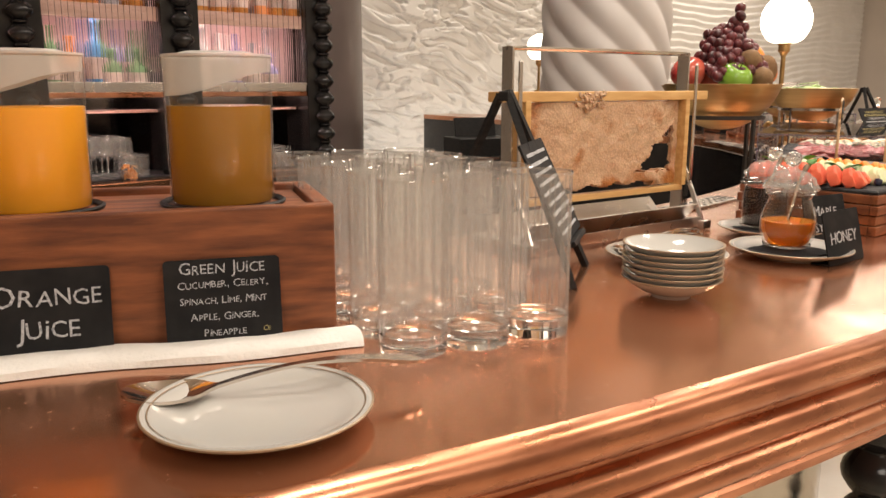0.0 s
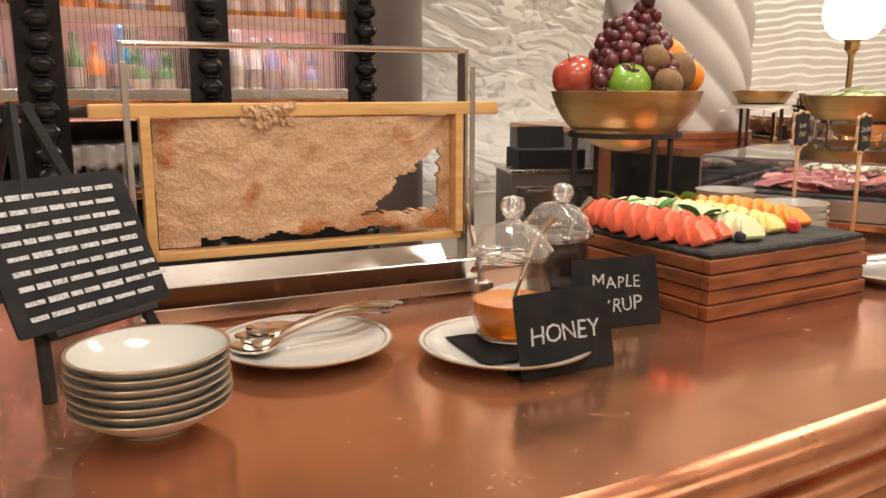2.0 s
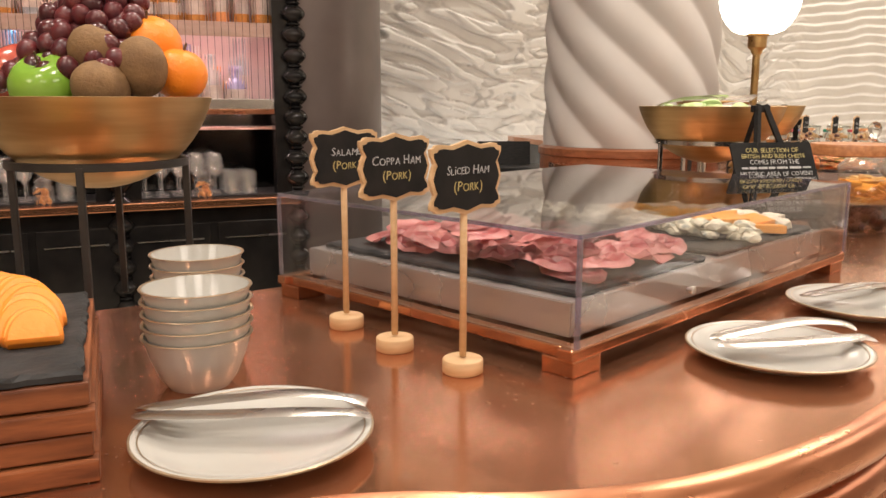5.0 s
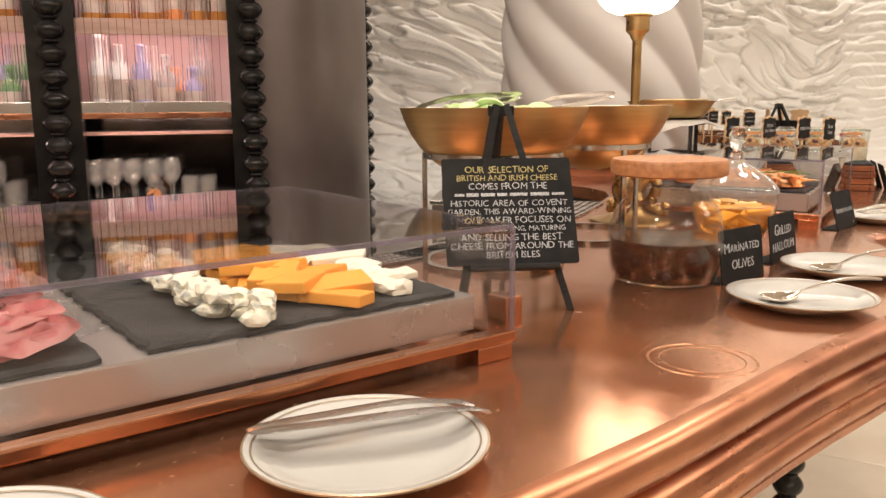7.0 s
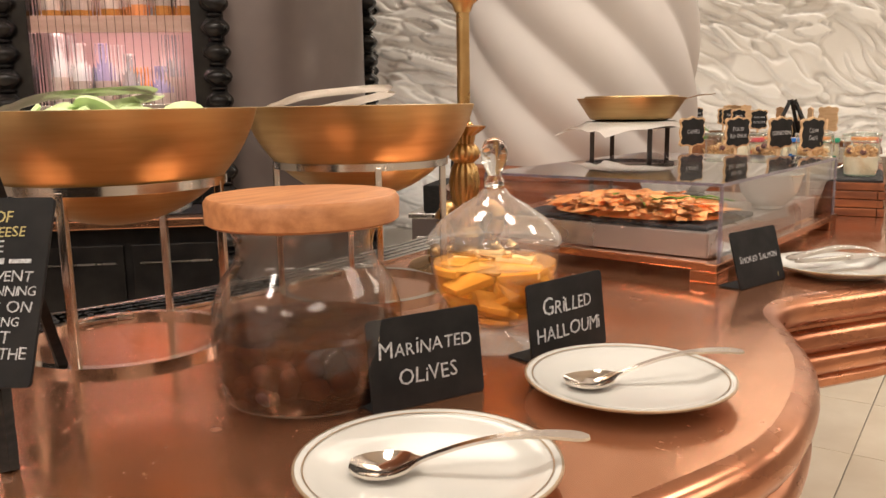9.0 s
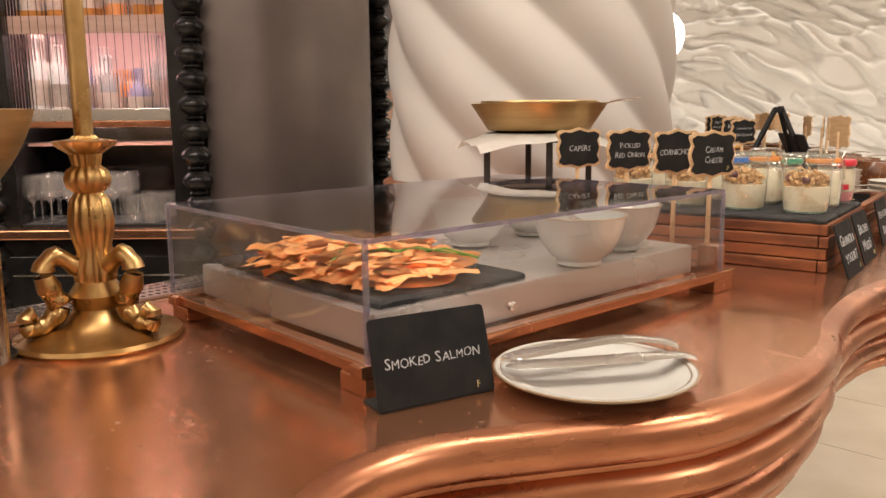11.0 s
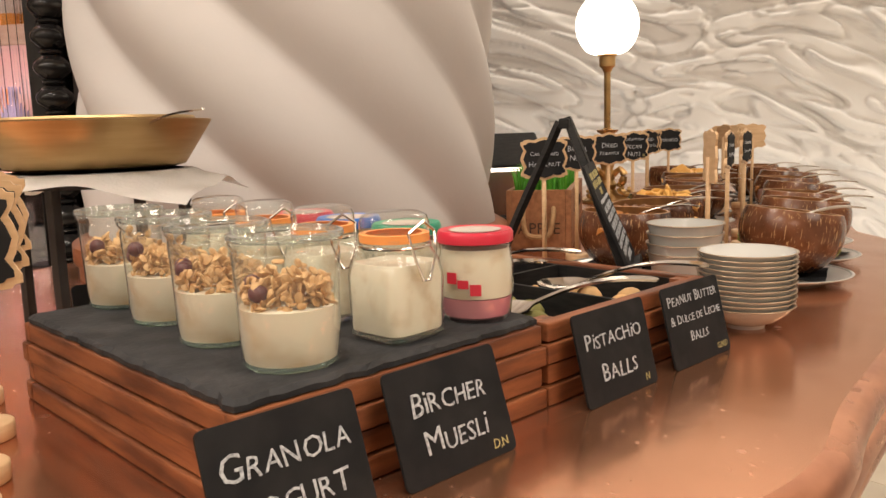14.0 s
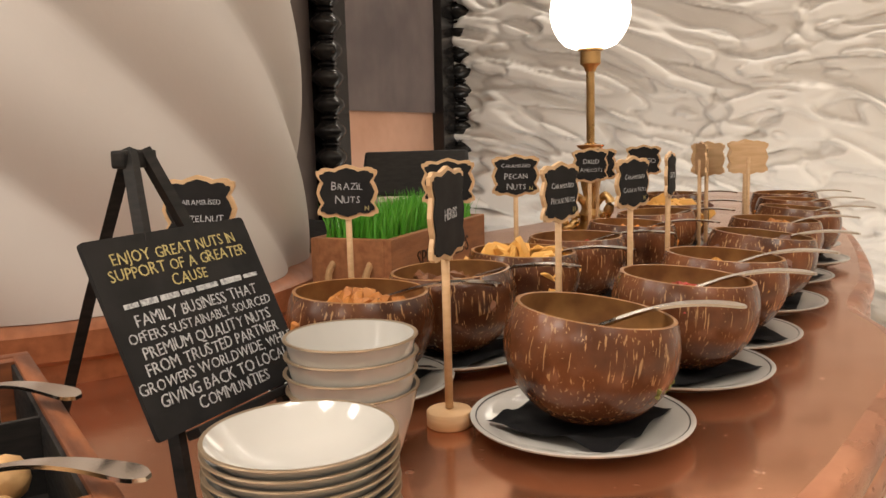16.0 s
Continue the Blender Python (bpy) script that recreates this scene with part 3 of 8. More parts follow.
BOTTLE_SHAPES = [
    [(0, 0), (0.032, 0), (0.035, 0.005), (0.035, 0.15), (0.030, 0.175), (0.013, 0.20), (0.012, 0.25), (0.014, 0.252), (0.014, 0.262), (0, 0.262)],
    [(0, 0), (0.038, 0), (0.041, 0.006), (0.041, 0.11), (0.036, 0.14), (0.014, 0.16), (0.013, 0.20), (0.016, 0.202), (0.016, 0.222), (0, 0.222)],
    [(0, 0), (0.029, 0), (0.031, 0.004), (0.033, 0.17), (0.026, 0.195), (0.013, 0.215), (0.012, 0.275), (0.015, 0.277), (0.015, 0.30), (0, 0.30)],
    [(0, 0), (0.044, 0), (0.046, 0.006), (0.043, 0.09), (0.020, 0.12), (0.014, 0.125), (0.014, 0.15), (0.018, 0.152), (0.018, 0.175), (0, 0.175)],
]
bottle_kit = []
for k, prof in enumerate(BOTTLE_SHAPES):
    for m_ in bottle_mats:
        me = bpy.data.meshes.new("bottle_glass")
        bm_ = lathe(prof, 14)
        finish(bm_, True)
        bm_.to_mesh(me)
        bm_.free()
        me.materials.append(m_)
        bottle_kit.append((me, prof[2][0], prof[3][1], m_.name))
label_kit = []
for k, prof in enumerate(BOTTLE_SHAPES):
    me = bpy.data.meshes.new("label")
    bm_ = lathe([(prof[2][0] + 0.0007, prof[3][1] * 0.25), (max(prof[2][0], prof[3][0]) + 0.0009, prof[3][1] * 0.8)], 14)
    finish(bm_, True)
    bm_.to_mesh(me)
    bm_.free()
    me.materials.append(LABEL_PAPER)
    label_kit.append(me)

wine_me = bpy.data.meshes.new("wine_glass")
bm_ = lathe([(0.033, 0.0), (0.030, 0.002), (0.004, 0.006), (0.003, 0.07), (0.006, 0.078), (0.028, 0.10), (0.035, 0.125), (0.033, 0.155), (0.028, 0.18)], 16)
finish(bm_, True)
bm_.to_mesh(wine_me)
bm_.free()
wine_me.materials.append(THIN_GLASS)
tumbler_me = bpy.data.meshes.new("tumbler")
bm_ = lathe([(0, 0.0), (0.03, 0.0), (0.032, 0.004), (0.034, 0.10)], 16)
finish(bm_, True)
bm_.to_mesh(tumbler_me)
bm_.free()
tumbler_me.materials.append(THIN_GLASS)


def bay(P, Q, rng):
    dx, dy = Q[0] - P[0], Q[1] - P[1]
    W = math.hypot(dx, dy)
    ang = math.degrees(math.atan2(dy, dx))
    root = thing("back_bar_cabinet", "black back bar cabinet with lit bottle shelves behind reeded glass", "cabinet", P[0], P[1], 0, ang, group="back bar cabinets")
    D = 0.34  # local +y runs into the wall
    lo, hi = 1.295, 2.45
    for x in (0.055, W - 0.055):
        part("post", box((x, 0.05, 1.3), (0.07, 0.08, 2.6), 0.004), BLACK_LACQUER, root, smooth=False)
    part("back", box((W / 2, D + 0.01, 1.875), (W, 0.02, 1.17)), WARM_BACK, root, "softly lit pinkish cabinet back", smooth=False)
    part("niche_back", box((W / 2, D + 0.01, 1.085), (W - 0.02, 0.02, 0.40)), MIRROR, root, "dark mirrored niche back", smooth=False)
    for x in (0.012, W - 0.012):
        part("side", box((x, D / 2 + 0.02, 1.3), (0.02, D, 2.6)), BLACK_LACQUER, root, smooth=False)
    for z in (lo, 1.655, 2.02):
        part("shelf", box((W / 2, D / 2 + 0.03, z), (W - 0.05, D - 0.06, 0.02), 0.002), SHELF_WOOD, root, smooth=False)
        part("light_strip", box((W / 2, 0.085, z + (0.33 if z < 2 else 0.40)), (W - 0.2, 0.012, 0.008)), STRIP, root, "warm pink light strip", smooth=False)
    # Lips added to hide the glowing strips from view.
    for z in (1.655, 2.02):
        part("shelf_lip", box((W / 2, 0.058, z - 0.022), (W - 0.18, 0.008, 0.062), 0.001), SHELF_WOOD, root, smooth=False)
    # Glowing strip added out of sight to brighten the stored glasses.
    part("niche_light_strip", box((W / 2, 0.10, 1.279), (W - 0.2, 0.012, 0.008)), STRIP, root, "hidden glowing strip added to brighten the niche", smooth=False)
    part("fascia", box((W / 2, 0.03, lo + 0.018), (W - 0.18, 0.02, 0.044), 0.002), STEEL, root, "brushed steel rail under the glass", smooth=False)
    part("copper_lip", box((W / 2, 0.032, lo - 0.016), (W - 0.18, 0.018, 0.022), 0.002), COPPER_EDGE, root, "thin copper edge under the steel rail", smooth=False)
    part("header", box((W / 2, 0.04, 2.53), (W, 0.08, 0.16), 0.003), BLACK_LACQUER, root, smooth=False)
    part("niche_shelf", box((W / 2, D - 0.05, 1.20), (W - 0.06, 0.12, 0.012)), SHELF_WOOD, root, smooth=False)
    # reeded glass: a sheet folded into fine upright ribs
    bm = bmesh.new()
    n = 52
    cols = []
    for i in range(n * 3 + 1):
        x = 0.095 + (W - 0.19) * i / (n * 3)
        y = 0.03 - 0.003 * abs(math.sin(math.pi * i / 3))
        cols.append((bm.verts.new((x, y, lo + 0.04)), bm.verts.new((x, y, hi))))
    for a, b in zip(cols, cols[1:]):
        bm.faces.new((a[0], b[0], b[1], a[1]))
    part("reeded_glass", bm, REED, root, "clear reeded glass door", shadow=False)
    bars = bmesh.new()
    for i in range(1, 19):
        box((0.095 + (W - 0.19) * i / 19, 0.0235, (lo + 0.04 + hi) / 2), (0.0016, 0.0016, hi - lo - 0.04), bm=bars)
    tagged(part("glass_joint", bars, BLACK_LACQUER, root, "thin dark joints between the strips of glass", smooth=False), kind="stuff")
    part("worktop", box((W / 2, 0.14, 0.888), (W + 0.002, 0.42, 0.034), 0.004), COPPER, root, "copper-edged work shelf", smooth=False)
    part("niche_mat", box((W / 2, 0.17, 0.909), (W - 0.06, 0.3, 0.006)), BLACK_PAPER, root, smooth=False)
    part("base", box((W / 2, 0.17, 0.435), (W, 0.34, 0.866)), BLACK_LACQUER, root, smooth=False)
    for k in range(2):
        door = part("door", box((W * (0.26 + 0.48 * k), -0.008, 0.52), (W * 0.44, 0.02, 0.56), 0.003), BLACK_LACQUER, root, smooth=False)
        part("pull", box((W * (0.26 + 0.48 * k), -0.022, 0.73), (W * 0.36, 0.006, 0.006)), STEEL, door, "slim steel pull", smooth=False)
    base_m = pose(P[0], P[1], 0, 0, 0, ang)
    # bottles
    for z in (lo + 0.01, 1.665, 2.03):
        for row, y in ((0, 0.13), (1, 0.24)):
            x = 0.13 + rng.random() * 0.03
            while x < W - 0.12:
                warm = z > 1.5
                k = rng.choice((0, 1, 3, 1, 0) if warm else (2, 3, 5, 3, 1, 6, 7, 4)) + 8 * rng.randrange(4)
                me, r, h, nm = bottle_kit[k]
                kind_words = nm.replace("bottle_", "")
                ob = thing("liquor_bottle", kind_words + " glass liquor bottle on a lit shelf", "bottle", group="bottles on the back bar")
                ob.matrix_basis = base_m @ pose(x, y + rng.uniform(-0.01, 0.01), z + 0.0005, 0, 0, rng.uniform(0, 360))
                shared("glass_body", me, ob, Matrix())
                shared("label", label_kit[k // 8], ob, Matrix(), "printed paper label")
                x += 2 * r + rng.uniform(0.008, 0.03)
    # glasses in the niche
    for row in range(4):
        for i in range(int((W - 0.2) / 0.075)):
            stem = (i / ((W - 0.2) / 0.075)) < 0.62
            ob = tagged(new("wine_glass" if stem else "tumbler", wine_me if stem else tumbler_me), "empty clear wine glass stored in the back bar niche" if stem else "empty clear tumbler stored in the back bar niche", "glass", "glasses in the niche")
            ob.visible_shadow = False
            ob.matrix_basis = base_m @ pose(0.11 + i * 0.075 + rng.uniform(-0.006, 0.006), 0.07 + row * 0.065, 0.9125)


rng0 = random.Random(4)
bay(Z0, A0, rng0)
bay(A0, B0, rng0)
bay(B0, C0, rng0)


def snack_jar(x, y, z):
    ob = thing("snack_jar", "lidded glass jar of orange crisps on the back bar", "jar", x, y, z, group="snack jars")
    part("jar_body", lathe([(0, 0), (0.036, 0), (0.04, 0.006), (0.04, 0.075), (0.030, 0.085), (0.030, 0.095)], 18), THIN_GLASS, ob, shadow=False)
    part("lid", lathe([(0.034, 0.095), (0.034, 0.103), (0.015, 0.112), (0.012, 0.12), (0, 0.125)], 16), THIN_GLASS, ob, shadow=False)
    bm = bmesh.new()
    r = random.Random(7)
    for k in range(40):
        a, d = r.uniform(0, 6.3), 0.03 * math.sqrt(r.random())
        box((0, 0, 0), (0.018, 0.012, 0.003), 0, pose(d * math.cos(a), d * math.sin(a), 0.01 + 0.055 * r.random(), r.uniform(0, 90), r.uniform(0, 90), r.uniform(0, 360)), bm)
    part("crisps", bm, CRISPS, ob, "orange crisps", smooth=False)


CRISPS = mat("orange_crisps", (0.80, 0.36, 0.10), (0.65, 0.25, 0.06), 60, 0.6)
u_ = Vector((C0[0] - B0[0], C0[1] - B0[1], 0)).normalized()
v_ = Vector((-u_.y, u_.x, 0))
for P_, s_ in ((A0, 0.40), (B0, 0.35)):
    p_ = Vector((P_[0], P_[1], 0)) + u_ * s_ + v_ * 0.02
    snack_jar(p_.x, p_.y, 0.905)

# curved dark panel that closes the end of the back bar
bm = bmesh.new()
line = smooth_line([(C0[0] - 0.02, C0[1] + 0.06), (-0.50, 4.55), (-0.47, 4.80), (-0.53, 5.06), (D0[0] - 0.02, D0[1] - 0.05)], 6)
inner = offset_line(line, -0.05)
lows = [[bm.verts.new((x, y, z)) for x, y in ln] for ln, z in ((line, 0), (line, 2.7), (inner, 2.7), (inner, 0))]
for a, b in zip(lows, lows[1:]):
    for i in range(len(a) - 1):
        bm.faces.new((a[i], a[i + 1], b[i + 1], b[i]))
tagged(part("wall_end_panel", bm, DARK_METAL), "curved dark satin metal end panel of the back bar", "wall panel", kind="structure")
slab("wall_behind_bar", (-2.35, 4.9, 1.65), (0.1, 4.2, 3.3), BLACK_LACQUER, "dark wall behind the back bar", "wall")

# draped mirror bay between the two far columns
root = thing("framed_mirror", "black framed mirror panel hung with grey drapery between beaded columns", "mirror", D0[0], D0[1], 0, math.degrees(math.atan2(E0[1] - D0[1], E0[0] - D0[0])))
WM = math.hypot(E0[0] - D0[0], E0[1] - D0[1])
# Drapery and coppery panel model what the mirror shows; no mirror surface is built.
DRAPE = mat("grey_drapery", (0.16, 0.13, 0.125), (0.11, 0.09, 0.09), 5, 0.5, 0.65, bump=0.2, bscale=12)
SKIN_PANEL = mat("copper_foil_panel", (0.80, 0.50, 0.36), (0.70, 0.40, 0.27), 6, 0.35, 0.5, metal=0.5, bump=0.5, bscale=9)
for x in (0.09, WM - 0.09):
    part("stile", box((x, 0.05, 1.3), (0.16, 0.06, 2.6), 0.004), BLACK_LACQUER, root, smooth=False)
bm = bmesh.new()
cols = []
for i in range(41):
    x = 0.17 + (WM - 0.34) * i / 40
    y = 0.06 + 0.012 * math.sin(i * 1.1) * noise.noise(Vector((i * 0.3, 0, 0)))
    cols.append([bm.verts.new((x, y + 0.01 * noise.noise(Vector((i * 0.2, z * 3, 0))), z)) for z in (1.42, 1.6, 1.8, 2.0, 2.3, 2.6)])
for a, b in zip(cols, cols[1:]):
    for k in range(5):
        bm.faces.new((a[k], b[k], b[k + 1], a[k + 1]))
part("drapery", bm, DRAPE, root, "grey-brown drapery")
# Haze and tint paint the whitish glints along the jar rims.
part("lower_panel", box((WM / 2, 0.085, 1.25), (WM - 0.3, 0.02, 0.44)), SKIN_PANEL, root, "crumpled coppery panel", smooth=False)
part("plinth", box((WM / 2, 0.07, 0.5), (WM - 0.3, 0.05, 1.0)), BLACK_LACQUER, root, smooth=False)

# low service station with a till, behind the bar
root = thing("service_station", "dark steel service cabinet with drawers behind the bar", "cabinet", 0.22, 4.85, 0, 20)
part("body", box((0, 0, 0.45), (0.46, 0.4, 0.9), 0.004), DARK_METAL, root, smooth=False)
part("top", box((0, 0, 0.912), (0.48, 0.42, 0.02), 0.003), STEEL, root, "steel top", smooth=False)
for k in range(3):
    dr = part("drawer", box((0, -0.206, 0.25 + 0.24 * k), (0.42, 0.012, 0.21), 0.002), STEEL, root, "steel drawer front", smooth=False)
    part("handle", box((0, -0.222, 0.33 + 0.24 * k), (0.3, 0.012, 0.012), 0.002), STEEL, dr, smooth=False)
root = thing("cash_till", "black till on the service cabinet", "till", 0.22, 4.82, 0.9225, 20)
part("drawer_box", box((0, 0, 0.05), (0.36, 0.3, 0.1), 0.006), BLACK_WOOD, root, smooth=False)
part("screen", box((0, 0.05, 0.15), (0.26, 0.02, 0.16), 0.005, pose(0, 0, 0, -15)), BLACK_WOOD, root, smooth=False)

# ---------------------------------------------------------------- table things


def rounded(w, h, r, n=4):
    """Outline of a rounded rectangle, in the plane, round its middle."""
    out = []
    for cx, cy, a0 in ((w / 2 - r, h / 2 - r, 0), (-w / 2 + r, h / 2 - r, 90), (-w / 2 + r, -h / 2 + r, 180), (w / 2 - r, -h / 2 + r, 270)):
        for k in range(n + 1):
            a = radians(a0 + 90 * k / n)
            out.append((cx + r * math.cos(a), cy + r * math.sin(a)))
    return out


UPRIGHT = pose(0, 0, 0, 90)


def card(p1, p2, lines, label, z=C, h=0.068, tilt=16, size=0.013, foot=True, mark="", gap=1.15, off=0.0):
    """A little chalk card that stands on its lower edge from p1 to p2, leaning back."""
    w = math.hypot(p2[0] - p1[0], p2[1] - p1[1])
    ang = math.degrees(math.atan2(p2[1] - p1[1], p2[0] - p1[0]))
    root = thing("chalk_card", label, "sign", (p1[0] + p2[0]) / 2, (p1[1] + p2[1]) / 2, z, ang, group="chalk cards")
    lean = pose(0, 0, 0, -tilt)
    board = part("board", prism(rounded(w, h, 0.004), -0.001, 0.001, m=lean @ pose(0, 0, h / 2) @ UPRIGHT), CHALKBOARD, root, smooth=False)
    if foot:
        part("foot", box((0, 0.014, 0.0012), (w * 0.98, 0.03, 0.0016)), CHALKBOARD, root, smooth=False)
    n = len(lines)
    for i, (txt, sz) in enumerate([(t, size) if isinstance(t, str) else t for t in lines]):
        zz = h / 2 + off + ((n - 1) / 2 - i) * size * gap
        lettering(txt, sz, CHALK, board, lean @ pose(0, -0.0013, zz, 90, 0, 0))
    if mark:
        lettering(mark, min(size * 0.5, 0.0085), CHALK_YELLOW, board, lean @ pose(w * 0.36, -0.0013, h * 0.11, 90))
    return root


def easel(c, ang, rows, label, w=0.148, h=0.125, z_low=0.05, tilt=26, top=0.222):
    """A folding black easel with a chalkboard; c: the middle of the front feet; ang: the way of the board's width."""
    root = thing("easel_sign", label, "sign", c[0], c[1], C, ang, group="easel signs")
    t = math.tan(radians(tilt - 3))
    up = lambda s, x: (x * (1 - 0.90 * s), t * top * s, top * s)  # noqa: E731
    for sx in (-1, 1):
        a, b = Vector(up(0, sx * 0.062)), Vector(up(1.0, sx * 0.062))
        part("leg", tube([a + Vector((0, 0.004, 0.0)), a.lerp(b, 0.5) + Vector((0, 0.004, 0)), b + Vector((0, 0.004, 0))], 0.0055, 4), BLACK_WOOD, root, smooth=False)
    part("rear_leg", tube([(0, t * top + 0.012, top - 0.004), (0, t * top + 0.06, top * 0.5), (0, t * top + 0.105, 0.002)], 0.0055, 4), BLACK_WOOD, root, smooth=False)
    part("crosspiece", box((0, t * top + 0.006, top - 0.006), (0.030, 0.012, 0.012), 0.002), BLACK_WOOD, root, smooth=False)
    lean = pose(0, t * z_low - 0.006, z_low, -tilt)
    board = part("board", prism(rounded(w, h, 0.003), -0.0015, 0.0015, m=lean @ pose(0, 0, h / 2) @ UPRIGHT), CHALKBOARD, root, "matt black chalkboard", smooth=False)
    part("ledge", box((0, -0.003, -0.004), (0.1, 0.012, 0.006), 0.001, lean), BLACK_WOOD, root, smooth=False)
    n = len(rows)
    for i, (txt, colour) in enumerate(rows):
        zz = h * (0.93 - 0.88 * (i + 0.5) / n)
        if txt.startswith("#"):
            bm = bmesh.new()
            x = -w * 0.42
            r = random.Random(i * 7 + n)
            while x < w * 0.38:
                d = r.uniform(0.012, 0.026)
                box((x + d / 2, 0, 0), (d * 0.84, 0.0006, h / n * r.uniform(0.24, 0.36)), 0, bm=bm)
                x += d
            bmesh.ops.transform(bm, matrix=lean @ pose(0, -0.0018, zz), verts=bm.verts)
            part("lettering", bm, colour, board, smooth=False)
        else:
            sz = min(h / n * 0.98, w * 1.62 / max(len(txt), 8))
            lettering(txt, sz, colour, board, lean @ pose(0, -0.0018, zz, 90))
    return root


def scroll_outline(w, h, inset=0.0):
    """Bracket-cornered label board."""
    a, b = w / 2 - inset, h / 2 - inset
    q = [(a + 0.002, 0.0), (a - 0.0005, b * 0.30), (a - 0.0025, b * 0.45), (a, b * 0.62), (a + 0.0015, b * 0.72), (a + 0.0015, b - 0.0032), (a - 0.0022, b - 0.0026), (a - 0.0038, b - 0.0006), (a - 0.0085, b), (a * 0.45, b - 0.0012), (0.008, b + 0.0008), (0.0, b + 0.003)]
    left = [(-x, y) for x, y in q[-2::-1]]
    top_half = q + left
    bottom = [(x, -y) for x, y in top_half[-2:0:-1]]
    return top_half + bottom


STICK = bpy.data.meshes.new("stick")
bm_ = lathe([(0, 0.012), (0.0031, 0.012), (0.0031, 0.14), (0, 0.14)], 10)
finish(bm_, True)
bm_.to_mesh(STICK)
bm_.free()
STICK.materials.append(PALE_WOOD)
PUCK = bpy.data.meshes.new("base")
bm_ = lathe([(0, 0.0), (0.0165, 0.0), (0.0175, 0.001), (0.0175, 0.0115), (0.0165, 0.0125), (0, 0.0125)], 24)
finish(bm_, True)
bm_.to_mesh(PUCK)
bm_.free()
PUCK.materials.append(PALE_WOOD)


def stake(x, y, ang, lines, label, z=C, top=0.192, w=0.077, h=0.055, base=True, mark="", size=0.0115):
    """A wooden stake sign with a bracket-shaped chalk label; ang: the way its width runs."""
    root = thing("stake_sign", label, "sign", x, y, z, ang, group="stake signs")
    hh = top - h / 2
    s = shared("stick", STICK, root, pose(0, 0.003, top - h - 0.135) if not base else Matrix.Diagonal((1, 1, (top - h * 0.5) / 0.14, 1)))
    if base:
        shared("base", PUCK, root, Matrix(), "round beech foot")
    b = part("board", prism(scroll_outline(w, h), -0.0016, 0.0016, m=pose(0, -0.002, hh) @ UPRIGHT), PALE_WOOD, root, smooth=False)
    part("chalk_face", prism(scroll_outline(w, h, 0.0035), -0.0006, 0.0006, m=pose(0, -0.0042, hh) @ UPRIGHT), CHALKBOARD, b, "black chalk face", smooth=False)
    n = len(lines)
    for i, txt in enumerate(lines):
        sz = min(size, w * 1.35 / max(len(txt), 4))
        lettering(txt, sz, CHALK_YELLOW if txt.startswith("(") else CHALK, b, pose(0, -0.0053, hh + ((n - 1) / 2 - i) * size * 1.15, 90))
    if mark:
        lettering(mark, size * 0.6, CHALK_YELLOW, b, pose(w * 0.33, -0.0053, hh - h * 0.32, 90))
    return root


# ---- crockery
def plate_at(x, y, label="white china side plate with a gilt rim", z=C, r=0.079):
    root = thing("side_plate", label, "plate", x, y, z, group="side plates")
    s = r / 0.083
    part("dish", lathe([(0, 0.003), (0.045 * s, 0.003), (0.05 * s, 0.0), (0.054 * s, 0.003), (0.070 * s, 0.007), (r, 0.0125), (r + 0.0004, 0.0138), (r - 0.0015, 0.0142), (0.068 * s, 0.0095), (0.055 * s, 0.006), (0, 0.0055)], 56), CHINA, root)
    part("gilt_band", lathe([(r - 0.0008, 0.0143), (r + 0.0007, 0.0139), (r + 0.0007, 0.0128), (r - 0.0002, 0.0122)], 56), GOLD_RIM, root, "thin gilt rim")
    part("gilt_line", lathe([(r - 0.0058, 0.01335), (r - 0.0048, 0.0137)], 56), GOLD_RIM, root, "fine gilt line")
    return root


def kit(name, bm, material, smooth=True):
    finish(bm, smooth)
    me = bpy.data.meshes.new(name)
    bm.to_mesh(me)
    bm.free()
    me.materials.append(material)
    if smooth:
        me.set_sharp_from_angle(angle=radians(40))
    return me


BOWL = kit("dish", lathe([(0, 0.0), (0.022, 0.0), (0.023, 0.006), (0.036, 0.013), (0.049, 0.027), (0.0545, 0.036), (0.0555, 0.0375), (0.0535, 0.0375), (0.047, 0.028), (0.034, 0.016), (0.02, 0.009), (0, 0.008)], 44), CHINA)
BOWL_RIM = kit("gilt_band", lathe([(0.0533, 0.0376), (0.0557, 0.0379), (0.0561, 0.0368)], 44), GOLD_RIM)
CUP = kit("dish", lathe([(0, 0.0), (0.026, 0.0), (0.0275, 0.003), (0.033, 0.012), (0.040, 0.035), (0.0445, 0.054), (0.0455, 0.056), (0.0435, 0.056), (0.038, 0.036), (0.030, 0.012), (0, 0.006)], 44), CHINA)
CUP_RIM = kit("gilt_band", lathe([(0.0433, 0.0561), (0.0456, 0.0564), (0.046, 0.0553)], 44), GOLD_RIM)


def stack(x, y, n, step, body, rim, name, label, group, scale=1.0, lean=1.0, squat=1.0):
    r = random.Random(int(x * 1000))
    for i in range(n):
        root = thing(name, label, "bowl", x + r.uniform(-0.0008, 0.0008) * lean, y + r.uniform(-0.0008, 0.0008) * lean, C + i * step, r.uniform(0, 360), group=group)
        shared("dish", body, root, Matrix.Diagonal((scale, scale, scale * squat, 1)))
        shared("gilt_band", rim, root, Matrix.Diagonal((scale, scale, scale * squat, 1)), "thin gilt rim")


stack(0.253, 0.872, 7, 0.0062, BOWL, BOWL_RIM, "cereal_bowl", "small white china bowl with gilt rim in a stack", "stacked bowls", 0.98, squat=0.62)
